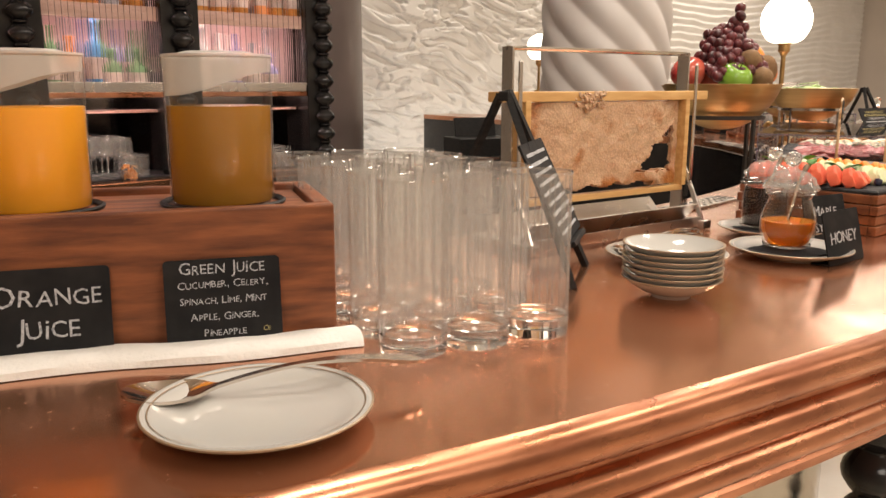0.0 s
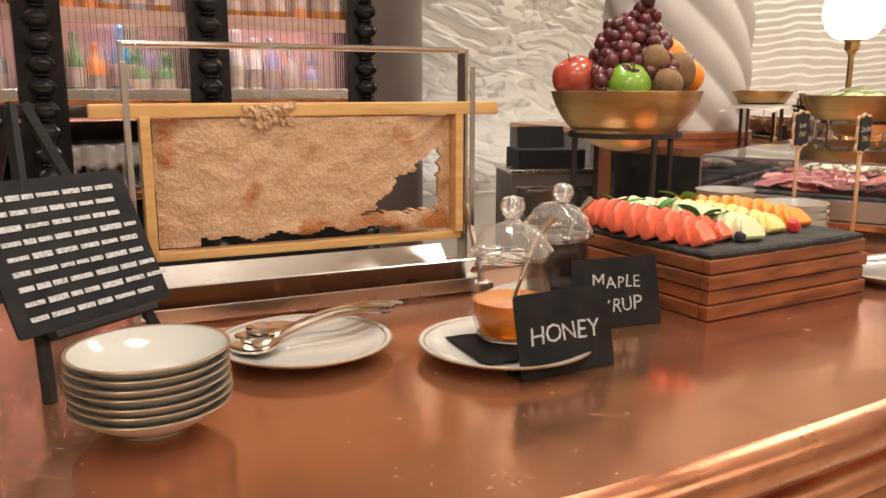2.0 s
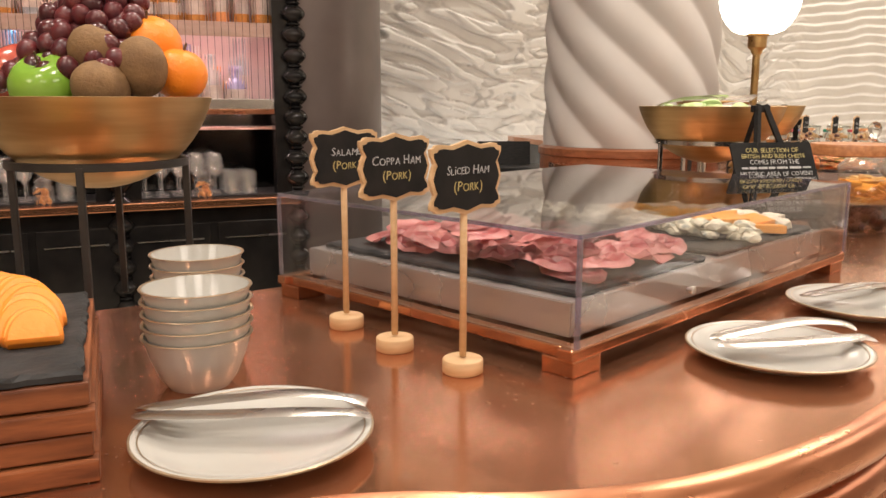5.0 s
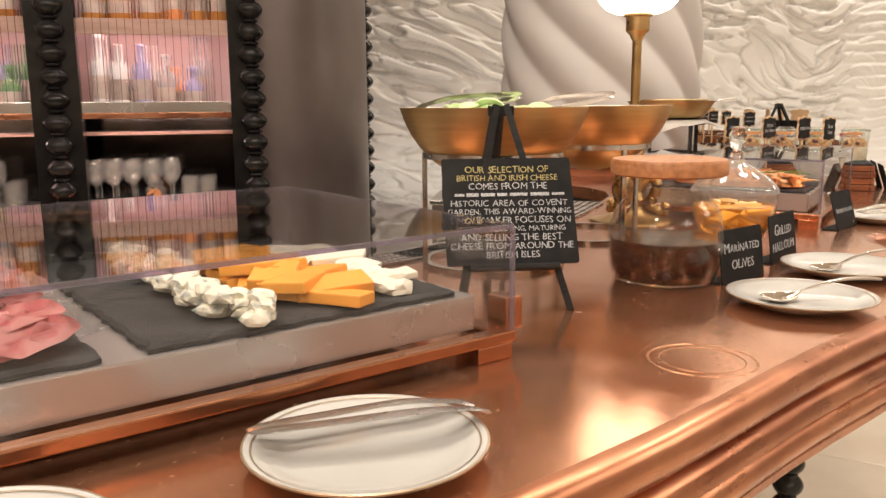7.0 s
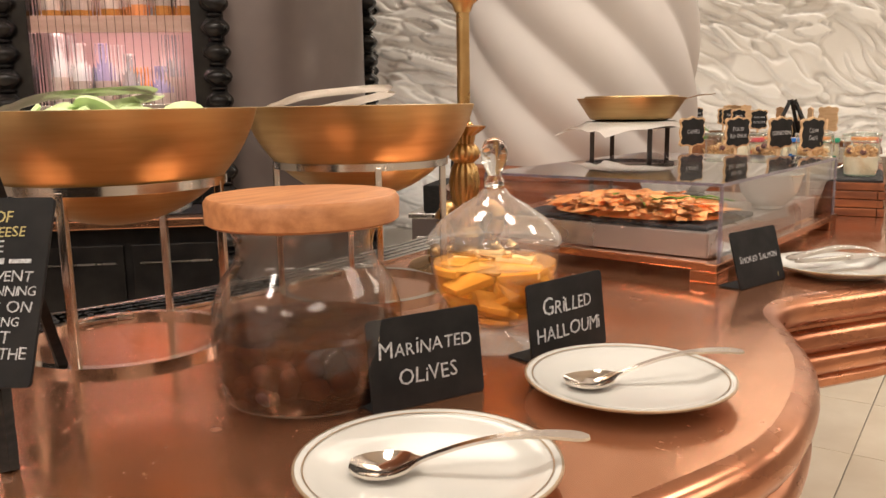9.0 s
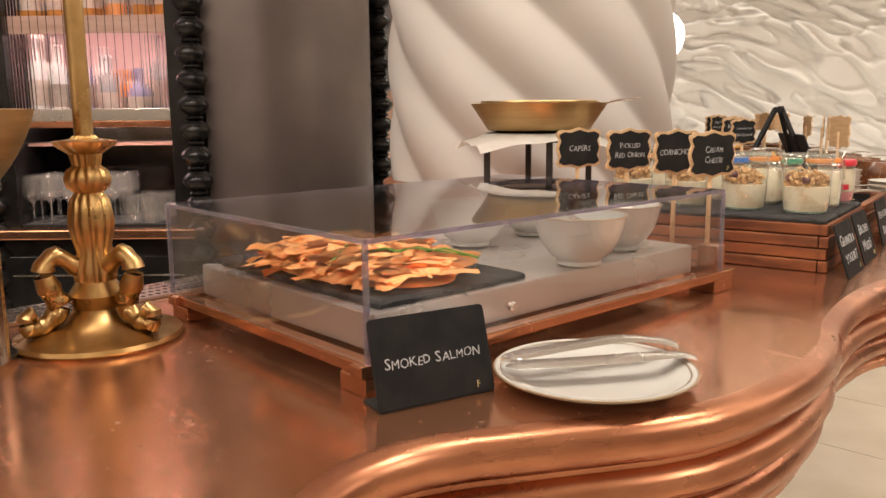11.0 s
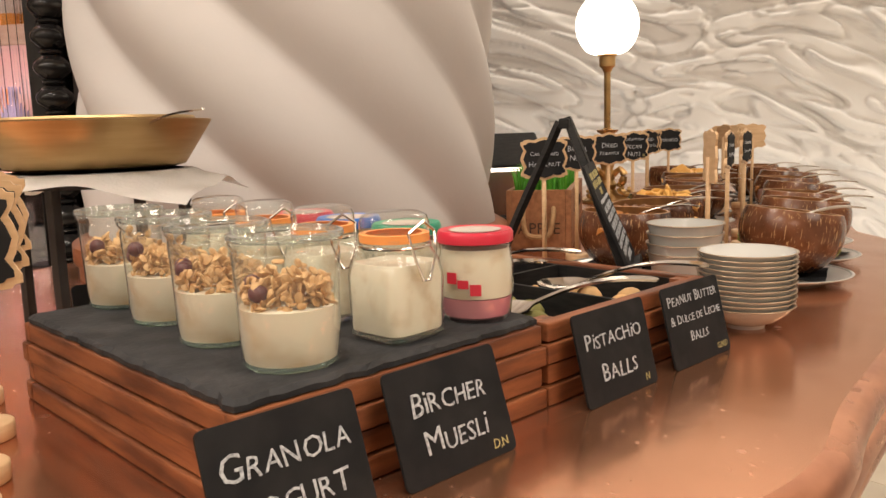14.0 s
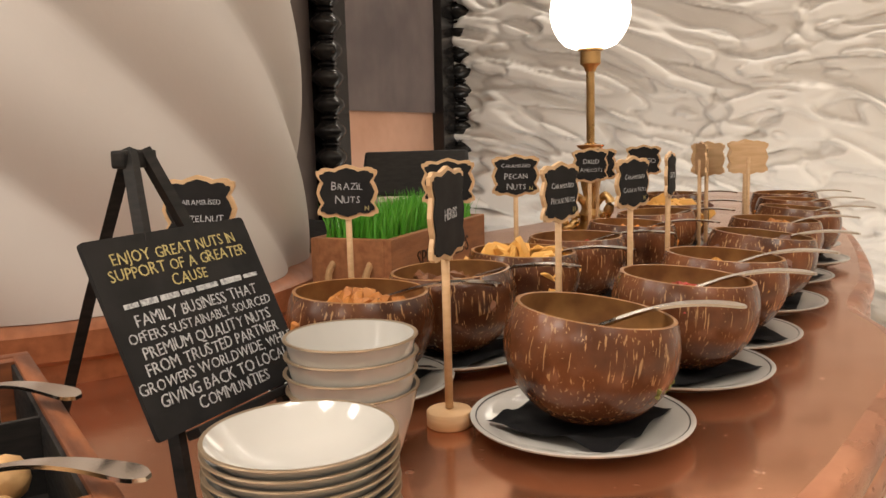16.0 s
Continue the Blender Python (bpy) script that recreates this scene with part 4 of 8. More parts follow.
stack(1.622, 4.437, 12, 0.0049, BOWL, BOWL_RIM, "cereal_bowl", "small white china bowl with gilt rim in a tall stack", "stacked bowls", 0.86, squat=0.75)
stack(0.812, 1.565, 5, 0.0098, CUP, CUP_RIM, "china_cup", "white china cup stacked mouth up", "stacked cups", 0.96, squat=0.8)
stack(0.735, 1.675, 5, 0.0105, CUP, CUP_RIM, "china_cup", "white china cup stacked mouth up", "stacked cups", 0.96, squat=0.8)
stack(1.495, 4.512, 4, 0.0115, CUP, CUP_RIM, "china_cup", "white china cup stacked mouth up", "stacked cups", 0.98)


# ---- cutlery
def spoon_mesh(L=0.165, wide=0.021, material=None, name="spoon"):
    bm = bmesh.new()
    ns, nv = 40, 6
    tops, lows = [], []
    for i in range(ns + 1):
        s = i / ns
        x = L * s
        if s < 0.30:
            q = s / 0.30
            hw = wide * math.sqrt(max(0.0, 1 - (2 * q - 0.92) ** 2 / 0.94)) if q < 0.98 else 0.003
            hw = max(hw, 0.0022)
            dep = 0.006 * math.sin(math.pi * min(1, q))
            zc = 0.009 - 0.002 * math.sin(math.pi * q)
        else:
            q = (s - 0.30) / 0.70
            hw = 0.0030 + 0.0088 * max(0, q - 0.35) ** 1.2
            if q > 0.88:
                hw *= math.sqrt(max(0.05, 1 - ((q - 0.88) / 0.125) ** 2))
            dep = 0.0
            zc = 0.009 + 0.016 * math.sin(math.pi * min(1.0, q * 0.75)) * (1 - 0.35 * q)
        tops.append([bm.verts.new((x, hw * (2 * k / nv - 1), zc - dep * (1 - (2 * k / nv - 1) ** 2))) for k in range(nv + 1)])
        lows.append([bm.verts.new((x, hw * (2 * k / nv - 1) * 1.01, zc - 0.0022 - dep * (1 - (2 * k / nv - 1) ** 2))) for k in range(nv + 1)])
    for grid in (tops, lows):
        for a, b in zip(grid, grid[1:]):
            for k in range(nv):
                bm.faces.new((a[k], b[k], b[k + 1], a[k + 1]))
    for i in range(ns):
        for k in (0, nv):
            bm.faces.new((tops[i][k], tops[i + 1][k], lows[i + 1][k], lows[i][k]))
    for i in (0, ns):
        for k in range(nv):
            bm.faces.new((tops[i][k], tops[i][k + 1], lows[i][k + 1], lows[i][k]))
    return kit(name, bm, material or SILVER)


SPOON = spoon_mesh()
LONG_SPOON = spoon_mesh(0.20, 0.02)


def spoon_at(x, y, z, ang, me=None, tilt=0.0, label="polished silver serving spoon", roll=0.0, name="serving_spoon", scale=1.0):
    ob = tagged(new(name, me or SPOON), label, "spoon", "serving spoons")
    ob.matrix_basis = pose(x, y, z, 0, 0, ang) @ pose(0, 0, 0, roll, -tilt, 0) @ Matrix.Scale(scale, 4)
    return ob


def tongs_mesh():
    bm = bmesh.new()
    for s in (-1, 1):
        pts = smooth_line([(0.0, s * 0.002, 0.010), (0.008, s * 0.008, 0.011), (0.05, s * 0.014, 0.012), (0.10, s * 0.018, 0.013), (0.135, s * 0.014, 0.010), (0.15, s * 0.011, 0.006)], 4)
        tube(pts, lambda q: 0.0085 if q < 0.6 else 0.0085 - 0.010 * (q - 0.6) * (q < 0.85), 6, bm, 0.2)
    return kit("tongs", bm, STEEL)


TONGS = tongs_mesh()


def tongs_at(x, y, z, ang, label="steel serving tongs on a plate", tilt=0.0, roll=0.0, scale=1.0):
    ob = tagged(new("serving_tongs", TONGS), label, "tongs", "serving tongs")
    ob.matrix_basis = pose(x, y, z, 0, 0, ang) @ pose(0, 0, 0, roll, -tilt, 0) @ Matrix.Scale(scale, 4)
    return ob


# ---- juice station
def juice_station():
    ang = 17.5
    root = thing("juice_stand", "reddish walnut stand with round recesses for juice jugs", "stand", -0.10, 0.735, C, ang)
    part("front_board", box((-0.26, 0.009, 0.061), (0.52, 0.016, 0.122), 0.002), WALNUT, root, smooth=False)
    part("side_board", box((-0.008, 0.095, 0.061), (0.016, 0.154, 0.122), 0.002), WALNUT_CROSS, root, smooth=False)
    part("rear_board", box((-0.26, 0.18, 0.061), (0.52, 0.016, 0.122), 0.002), WALNUT, root, smooth=False)
    part("top_board", box((-0.268, 0.0945, 0.109), (0.502, 0.153, 0.012), 0.001), WALNUT, root, smooth=False)
    for x in (-0.094, -0.2615, -0.429):
        part("recess_ring", lathe([(0.053, 0.1155), (0.059, 0.1155), (0.060, 0.118), (0.0575, 0.1195), (0.053, 0.117)], 40, (x, 0.085, 0)), BLACK_WOOD, root, "dark rim of a jug recess")
    m = pose(-0.10, 0.735, C, 0, 0, ang)
    for x, juice, words in ((-0.094, mat("green_juice", (0.36, 0.165, 0.010), (0.30, 0.13, 0.007), 4, 0.15), "brownish green juice"), (-0.2615, mat("orange_juice", (0.98, 0.42, 0.02), (0.94, 0.38, 0.015), 6, 0.18), "orange juice")):
        p = m @ Vector((x, 0.085, 0.1165))
        jug = thing("juice_jug", "clear jug of " + words + " with frosted lid", "jug", p.x, p.y, p.z, 200, group="juice jugs")
        part("jug_body", lathe([(0, 0.0), (0.047, 0.0), (0.0495, 0.003), (0.0505, 0.137)], 40), JUG_GLASS, jug, shadow=False)
        part("juice", lathe([(0, 0.002), (0.0465, 0.002), (0.048, 0.004), (0.0488, 0.093), (0, 0.0935)], 40), juice, jug, words)
        # the lid's skirt is cut in a wave, deep under the spout and shallow behind it
        bm = bmesh.new()
        seg, rows = 64, []
        for i in range(seg):
            a = 2 * math.pi * i / seg
            dip = 0.5 + 0.5 * math.cos(a)
            low = 0.124 - 0.022 * dip * dip * (3 - 2 * dip)
            rows.append([bm.verts.new((q * math.cos(a), q * math.sin(a), z)) for q, z in ((0.0488, low), (0.0493, (low + 0.136) / 2), (0.0497, 0.1365), (0.0512, 0.138), (0.0508, 0.1400), (0.036, 0.1412), (0.030, 0.1430), (0.012, 0.1435))])
        for i in range(seg):
            p, q = rows[i], rows[(i + 1) % seg]
            for k in range(len(p) - 1):
                bm.faces.new((p[k], q[k], q[k + 1], p[k + 1]))
        bm.faces.new([p[-1] for p in rows])
        lid = part("lid", bm, FROSTED, jug, "frosted plastic lid with a wavy skirt")
        part("spout", prism([(0.046, -0.020), (0.060, -0.006), (0.064, 0.0), (0.060, 0.006), (0.046, 0.020)], 0.124, 0.1375, bevel=0.002), GLASS, lid, "clear pouring lip", shadow=False)
    # folded napkin in front, with the two cards on it
    bm = bmesh.new()
    n = 40
    rows = []
    for i in range(n + 1):
        x = -0.50 + 0.515 * i / n
        ring = []
        for k in range(9):
            a = math.pi * k / 8
            rr = 0.011 + 0.0025 * noise.noise(Vector((i * 0.3, k * 0.6, 2)))
            ring.append(bm.verts.new((x, -0.032 - 0.024 * math.cos(a) + 0.004 * math.sin(i * 0.35), max(0.0006, rr * math.sin(a) ** 0.6))))
        rows.append(ring)
    for a, b in zip(rows, rows[1:]):
        for k in range(8):
            bm.faces.new((a[k], b[k], b[k + 1], a[k + 1]))
    bm.faces.new(rows[-1])
    bm.faces.new(rows[0][::-1])
    nap = part("folded_napkin", bm, LINEN)
    nap.matrix_basis = m @ pose(0, 0, 0.0002)
    tagged(nap, "folded white linen napkin in front of the juice stand", "napkin")
    a, b = m @ Vector((-0.152, -0.014, 0)), m @ Vector((-0.052, -0.014, 0))
    card((a.x, a.y), (b.x, b.y), [("Green Juice", 0.0155), ("Cucumber, Celery,", 0.0098), ("Spinach, Lime, Mint", 0.0094), ("Apple, Ginger,", 0.0098), ("Pineapple", 0.0095)], "black chalk card for green juice leaning on the stand", z=C + 0.006, h=0.073, tilt=9, size=0.0125, foot=False, mark="Ce")
    a, b = m @ Vector((-0.295, -0.014, 0)), m @ Vector((-0.195, -0.014, 0))
    card((a.x, a.y), (b.x, b.y), [("Orange", 0.025), ("Juice", 0.025)], "black chalk card for orange juice leaning on the stand", z=C + 0.006, h=0.073, tilt=9, size=0.024, foot=False)


juice_station()
plate_at(-0.1275, 0.529, "white china side plate with a gilt rim under a juice spoon")
spoon_at(-0.227, 0.540, C + 0.007, 15.1, LONG_SPOON, -0.8, "long silver spoon lying across a plate", scale=1.09)


# ---- highball glasses
def highball_kit():
    bm = bmesh.new()
    seg, flutes = 84, 14
    prof = [(0.0300, 0.012), (0.0303, 0.03), (0.0303, 0.146), (0.0305, 0.152)]
    rings = []
    for r, z in prof:
        deep = 0.0016 if z < 0.15 else 0.0
        rings.append([bm.verts.new(((r - deep * abs(math.cos(math.pi * flutes * i / seg)) ** 3) * math.cos(2 * math.pi * i / seg), (r - deep * abs(math.cos(math.pi * flutes * i / seg)) ** 3) * math.sin(2 * math.pi * i / seg), z)) for i in range(seg)])
    for a, b in zip(rings, rings[1:]):
        for i in range(seg):
            j = (i + 1) % seg
            bm.faces.new((a[i], a[j], b[j], b[i]))
    wall = kit("wall", bm, HIGHBALL)
    # Tinted strips stand in for the bright and dark lines refraction draws along flutes.
    ribs = bmesh.new()
    for k in range(flutes):
        a = 2 * math.pi * k / flutes
        box((0.0289 * math.cos(a), 0.0289 * math.sin(a), 0.083), (0.0012, 0.0016, 0.126), m=None, bm=ribs)
    ribbing = kit("ribs", ribs, CLEAR_RIM, False)
    foot = kit("thick_base", lathe([(0, 0.0), (0.028, 0.0), (0.0300, 0.002), (0.0306, 0.018), (0.0290, 0.0195), (0.026, 0.017), (0, 0.0165)], 40), GLASS_BASE)
    rim = kit("rim", lathe([(0.0297, 0.1515), (0.0306, 0.1528), (0.0312, 0.1515), (0.0305, 0.150)], 40), CLEAR_RIM)
    return wall, foot, rim, ribbing


CLEAR_RIM = clear("glass_rim", (0.9, 0.895, 0.88), 0.05, 1.8, 1.0, 0.06)
hb = highball_kit()
for j in range(5):
    for i in range(3):
        x = -0.026 + 0.0575 * i - 0.033 * j + 0.002 * math.sin(5 * i + j)
        y = 0.678 + 0.0285 * i + 0.060 * j + 0.002 * math.cos(3 * i + 2 * j)
        g = thing("highball_glass", "tall clear fluted highball glass in a close group", "glass", x, y, C + 0.0004, 13 * (i + 3 * j), group="highball glasses")
        shared("wall", hb[0], g, Matrix()).visible_shadow = False
        shared("thick_base", hb[1], g, Matrix(), "thick glass base").visible_shadow = False
        shared("rim", hb[2], g, Matrix()).visible_shadow = False
        shared("fluting", hb[3], g, Matrix()).visible_shadow = False

W_, Y_ = CHALK, CHALK_YELLOW
easel((0.171, 0.958), 74, [("#", W_)] * 9, "black easel sign about honey filled with chalk lines")


# ---- honeycomb in its stand
def honeycomb():
    ang = 36.0
    root = thing("honeycomb_stand", "steel display stand holding an upright honeycomb frame over a drip tray", "display stand", 0.238, 1.232, C, ang)
    for s in (-1, 1):
        br = part("side_bracket", box((s * 0.186, 0.0, 0.14), (0.004, 0.022, 0.28), 0.001), STEEL, root, smooth=False)
        part("foot", box((s * 0.186, 0.0, 0.008), (0.02, 0.13, 0.014), 0.002), STEEL, br, smooth=False)
        part("brace", tube([(s * 0.186, -0.055, 0.012), (s * 0.186, -0.012, 0.10)], 0.004, 6), STEEL, br)
        part("retainer", box((s * 0.186, -0.026, 0.165), (0.006, 0.003, 0.19), 0.001), STEEL, br, smooth=False)
    part("top_rod", tube([(-0.188, 0, 0.278), (0.188, 0, 0.278)], 0.0034, 8), CHROME, root)
    tray = bmesh.new()
    for a, b in (((-0.05, 0.042), (-0.02, 0.012)), ((-0.02, 0.012), (0.02, 0.012)), ((0.02, 0.012), (0.05, 0.042))):
        vs = [tray.verts.new((x, *p)) for x, p in ((-0.18, a), (0.18, a), (0.18, b), (-0.18, b))]
        tray.faces.new(vs)
    bmesh.ops.remove_doubles(tray, verts=tray.verts, dist=0.0005)
    bmesh.ops.solidify(tray, geom=tray.faces[:], thickness=0.002)
    part("drip_tray", tray, STEEL, root, "folded steel drip tray", smooth=False)
    part("front_rail", box((0, -0.052, 0.012), (0.372, 0.004, 0.016), 0.001), STEEL, root, smooth=False)
    fr = thing("beehive_comb", "pine beehive frame of capped honeycomb broken away at one corner", "honeycomb", 0.238, 1.232, C, ang)
    part("top_bar", box((0.0, -0.012, 0.213), (0.44, 0.026, 0.014), 0.002), HIVE_WOOD, fr, smooth=False)
    part("bottom_bar", box((0.0, -0.012, 0.066), (0.35, 0.016, 0.010), 0.002), HIVE_WOOD, fr, smooth=False)
    for s in (-1, 1):
        part("side_bar", box((s * 0.170, -0.012, 0.139), (0.010, 0.028, 0.138), 0.0015), HIVE_WOOD, fr, smooth=False)
    WAX = comb_material()
    bm = bmesh.new()
    nx, nz = 130, 54
    grid = {}
    for side in (0, 1):
        for j in range(nz + 1):
            for i in range(nx + 1):
                u, v = i / nx, j / nz
                x, z = -0.163 + 0.326 * u, 0.074 + 0.131 * v
                edge = min(1.0, 6 * min(u, 1 - u, 1.2 - v, v + 0.1))
                d = 0.011 * edge + 0.0028 * noise.noise(Vector((u * 14, v * 7, side))) + 0.0012 * noise.noise(Vector((u * 60, v * 30, side)))
                grid[side, i, j] = bm.verts.new((x, -0.012 + (d if side else -d), z))

    def gone(i, j):
        u, v = (i + 0.5) / nx, (j + 0.5) / nz
        bite = v < 0.72 + 0.04 * noise.noise(Vector((u * 22, 0, 4))) and v > 0.17 + 0.06 * noise.noise(Vector((u * 25, 3, 4))) and u > 0.945 - 0.27 * max(0.0, (0.72 - v) / 0.55) ** 0.8 + 0.05 * noise.noise(Vector((v * 14, u * 6, 8))) and u < 0.955 + 0.02 * noise.noise(Vector((v * 18, 2, 5)))
        low = v < 0.06 + 0.05 * noise.noise(Vector((u * 12, 1, 2))) and 0.12 < u < 0.8
        return bite or low

    for j in range(nz):
        for i in range(nx):
            if gone(i, j):
                continue
            for side in (0, 1):
                q = [grid[side, i, j], grid[side, i + 1, j], grid[side, i + 1, j + 1], grid[side, i, j + 1]]
                bm.faces.new(q if side == 0 else q[::-1])
            for di, dj, e in ((1, 0, ((i + 1, j), (i + 1, j + 1))), (-1, 0, ((i, j + 1), (i, j))), (0, 1, ((i + 1, j + 1), (i, j + 1))), (0, -1, ((i, j), (i + 1, j)))):
                if gone(i + di, j + dj) or not (0 <= i + di < nx and 0 <= j + dj < nz):
                    a, b = e
                    bm.faces.new((grid[0, a[0], a[1]], grid[1, a[0], a[1]], grid[1, b[0], b[1]], grid[0, b[0], b[1]]))
    bmesh.ops.delete(bm, geom=[v for v in bm.verts if not v.link_faces], context="VERTS")
    part("wax_comb", bm, WAX, fr, "capped golden wax comb")
    bm = bmesh.new()
    r = random.Random(3)
    for k in range(70):
        u = 0.36 + r.gauss(0, 0.045)
        bmesh.ops.create_icosphere(bm, subdivisions=1, radius=r.uniform(0.0015, 0.0042), matrix=pose(-0.163 + 0.326 * u, -0.024 - r.random() * 0.003, 0.202 + r.uniform(-0.006, 0.016), r.uniform(0, 90), r.uniform(0, 90), 0) @ Matrix.Diagonal((1.7, 1.0, 0.7, 1)))
    tagged(part("wax_crumble", bm, WAX, fr, "crumbled wax on the top bar"), kind="stuff")


def comb_material():
    ma, nt, bsdf = nodes_of("capped_wax")
    L = nt.links.new
    tc = nt.nodes.new("ShaderNodeTexCoord")
    n1 = nt.nodes.new("ShaderNodeTexNoise")
    n1.inputs["Scale"].default_value, n1.inputs["Detail"].default_value = 17, 3
    vo = nt.nodes.new("ShaderNodeTexVoronoi")
    vo.inputs["Scale"].default_value = 300
    for n in (n1, vo):
        L(tc.outputs["Object"], n.inputs["Vector"])
    cr = nt.nodes.new("ShaderNodeValToRGB")
    cr.color_ramp.elements[0].position, cr.color_ramp.elements[0].color = 0.35, (0.48, 0.18, 0.045, 1)
    cr.color_ramp.elements[1].position, cr.color_ramp.elements[1].color = 0.46, (0.70, 0.455, 0.28, 1)
    L(n1.outputs["Fac"], cr.inputs[0])
    mx = nt.nodes.new("ShaderNodeMix")
    mx.data_type, mx.blend_type = "RGBA", "MULTIPLY"
    mx.inputs[0].default_value = 0.55
    L(cr.outputs[0], mx.inputs[6])
    sc = nt.nodes.new("ShaderNodeMapRange")
    sc.inputs["From Max"].default_value, sc.inputs["To Min"].default_value, sc.inputs["To Max"].default_value = 0.7, 1.0, 0.55
    L(vo.outputs["Distance"], sc.inputs["Value"])
    L(sc.outputs[0], mx.inputs[7])
    L(mx.outputs[2], bsdf.inputs["Base Color"])
    bp = nt.nodes.new("ShaderNodeBump")
    bp.inputs["Strength"].default_value, bp.inputs["Distance"].default_value = 0.45, 0.002
    bp.invert = True
    L(vo.outputs["Distance"], bp.inputs["Height"])
    L(bp.outputs[0], bsdf.inputs["Normal"])
    bsdf.inputs["Roughness"].default_value = 0.45
    bsdf.inputs["Subsurface Weight"].default_value = 0.15
    bsdf.inputs["Subsurface Radius"].default_value = (0.01, 0.005, 0.002)
    return ma


honeycomb()
plate_at(0.296, 1.052, "white china side plate with a gilt rim holding teaspoons")
for k, (dx, dy, a) in enumerate(((-0.05, -0.045, 42), (-0.06, -0.015, 36), (-0.062, 0.012, 30))):
    spoon_at(0.296 + dx, 1.052 + dy, C + 0.007, a, SPOON, 2, "polished silver teaspoon on a plate", scale=0.93)


# ---- honey and maple syrup
def crumpled_square(name, w, label, x, y, z, ang, material, lift=0.0):
    bm = bmesh.new()
    n = 14
    r = int(x * 997) % 50
    g = [[bm.verts.new(((i / n - 0.5) * w, (j / n - 0.5) * w, 0.0015 + lift * max(abs(i / n - 0.5), abs(j / n - 0.5)) ** 2 * 4 * (0.6 + noise.noise(Vector((i * 0.3, j * 0.3, r)))) + 0.0012 * (1 + noise.noise(Vector((i * 0.5, j * 0.5, r)))))) for i in range(n + 1)] for j in range(n + 1)]
    for a, b in zip(g, g[1:]):
        for i in range(n):
            bm.faces.new((a[i], a[i + 1], b[i + 1], b[i]))
    bmesh.ops.solidify(bm, geom=bm.faces[:], thickness=0.0008)
    ob = part(name, bm, material)
    ob.matrix_basis = pose(x, y, z, 0, 0, ang)
    return tagged(ob, label, "napkin", "napkins under jars")


HONEY = mat("clear_honey", (0.90, 0.33, 0.025), (0.82, 0.26, 0.015), 8, 0.05, trans=0.65, ior=1.35)
SYRUP = mat("dark_syrup", (0.022, 0.006, 0.004), (0.014, 0.004, 0.003), 6, 0.06)


def swirled(profile, seg, lobes, deep, swirl, even=False):
    """A turned shape pressed with slanting flutes that fade towards its knob."""
    bm = bmesh.new()
    rings = []
    z0, z1 = profile[0][1], profile[-1][1]
    for r, z in profile:
        fade = 1.0 if even else max(0.0, 1 - (z - z0) / (0.55 * (z1 - z0)))
        ring = []
        for i in range(seg):
            a = 2 * math.pi * i / seg
            q = r + deep * fade * math.sin(lobes * a + swirl * (z - z0) * 40)
            ring.append(bm.verts.new((q * math.cos(a), q * math.sin(a), z)))
        rings.append(ring)
    for p, q in zip(rings, rings[1:]):
        for i in range(seg):
            j = (i + 1) % seg
            bm.faces.new((p[i], p[j], q[j], q[i]))
    return bm


def pot(x, y, filling, level, label, profile, twist=0.0):
    root = thing("syrup_jar", label, "jar", x, y, C + 0.0105, 0, group="syrup jars")
    part("jar_body", lathe(profile, 32), GLASS, root, shadow=False)
    inner = [(max(0, r - 0.0022), z + 0.003) for r, z in profile if z < level]
    inner = [(0, inner[0][1])] + inner + [(inner[-1][0], level), (0, level + 0.0004)]
    part("filling", lathe(inner, 32), filling, root)
    z = profile[-1][1]
    lean = Matrix.Translation((0, 0, z)) @ pose(0, 0, 0, twist, twist * 0.6, 0) @ Matrix.Translation((0, 0, -z))
    for q, zz in ((profile[-1][0], z), (profile[-2][0] + 0.0008, profile[-2][1]), (profile[2][0] + 0.0003, profile[2][1])):
        part("glass_bead", lathe([(q - 0.0012, zz - 0.0014), (q + 0.0012, zz - 0.001), (q + 0.0014, zz + 0.001), (q - 0.001, zz + 0.0014), (q - 0.0012, zz - 0.0014)], 32), GLASS_BASE, root, "thick pressed glass bead", shadow=False)
    lid = part("lid", swirled([(0.034, z), (0.036, z + 0.004), (0.031, z + 0.012), (0.030, z + 0.016), (0.022, z + 0.024), (0.009, z + 0.028), (0.006, z + 0.032), (0.009, z + 0.036), (0.0115, z + 0.043), (0.009, z + 0.050), (0.001, z + 0.0525)], 72, 12, 0.0022, 9.0), LID_GLASS, root, "clear swirled glass lid with a ball knob", shadow=False, m=lean)
    part("knob", lathe([(0, z + 0.031), (0.0085, z + 0.036), (0.0112, z + 0.043), (0.0085, z + 0.0505), (0, z + 0.053)], 20), GLASS_BASE, lid, shadow=False)
    part("dipper", tube([(0.0, 0.004, 0.03), (0.02, 0.02, 0.09), (0.034, 0.032, z + 0.03)], lambda q: 0.0022 + 0.002 * (q > 0.9), 8), SILVER, root, "slim steel dipper")
    return root


HONEY_PROFILE = [(0, 0.0), (0.026, 0.0), (0.030, 0.003), (0.036, 0.018), (0.0375, 0.032), (0.035, 0.048), (0.029, 0.062), (0.0275, 0.068), (0.031, 0.074), (0.033, 0.078)]
MAPLE_PROFILE = [(0, 0.0), (0.033, 0.0), (0.035, 0.003), (0.035, 0.052), (0.033, 0.058), (0.0335, 0.064), (0.037, 0.068), (0.035, 0.074)]
plate_at(0.475, 1.085, "white china side plate with a gilt rim under the honey jar")
crumpled_square("black_napkin", 0.085, "black paper napkin folded square under the honey jar", 0.476, 1.085, C + 0.006, 35, BLACK_PAPER)
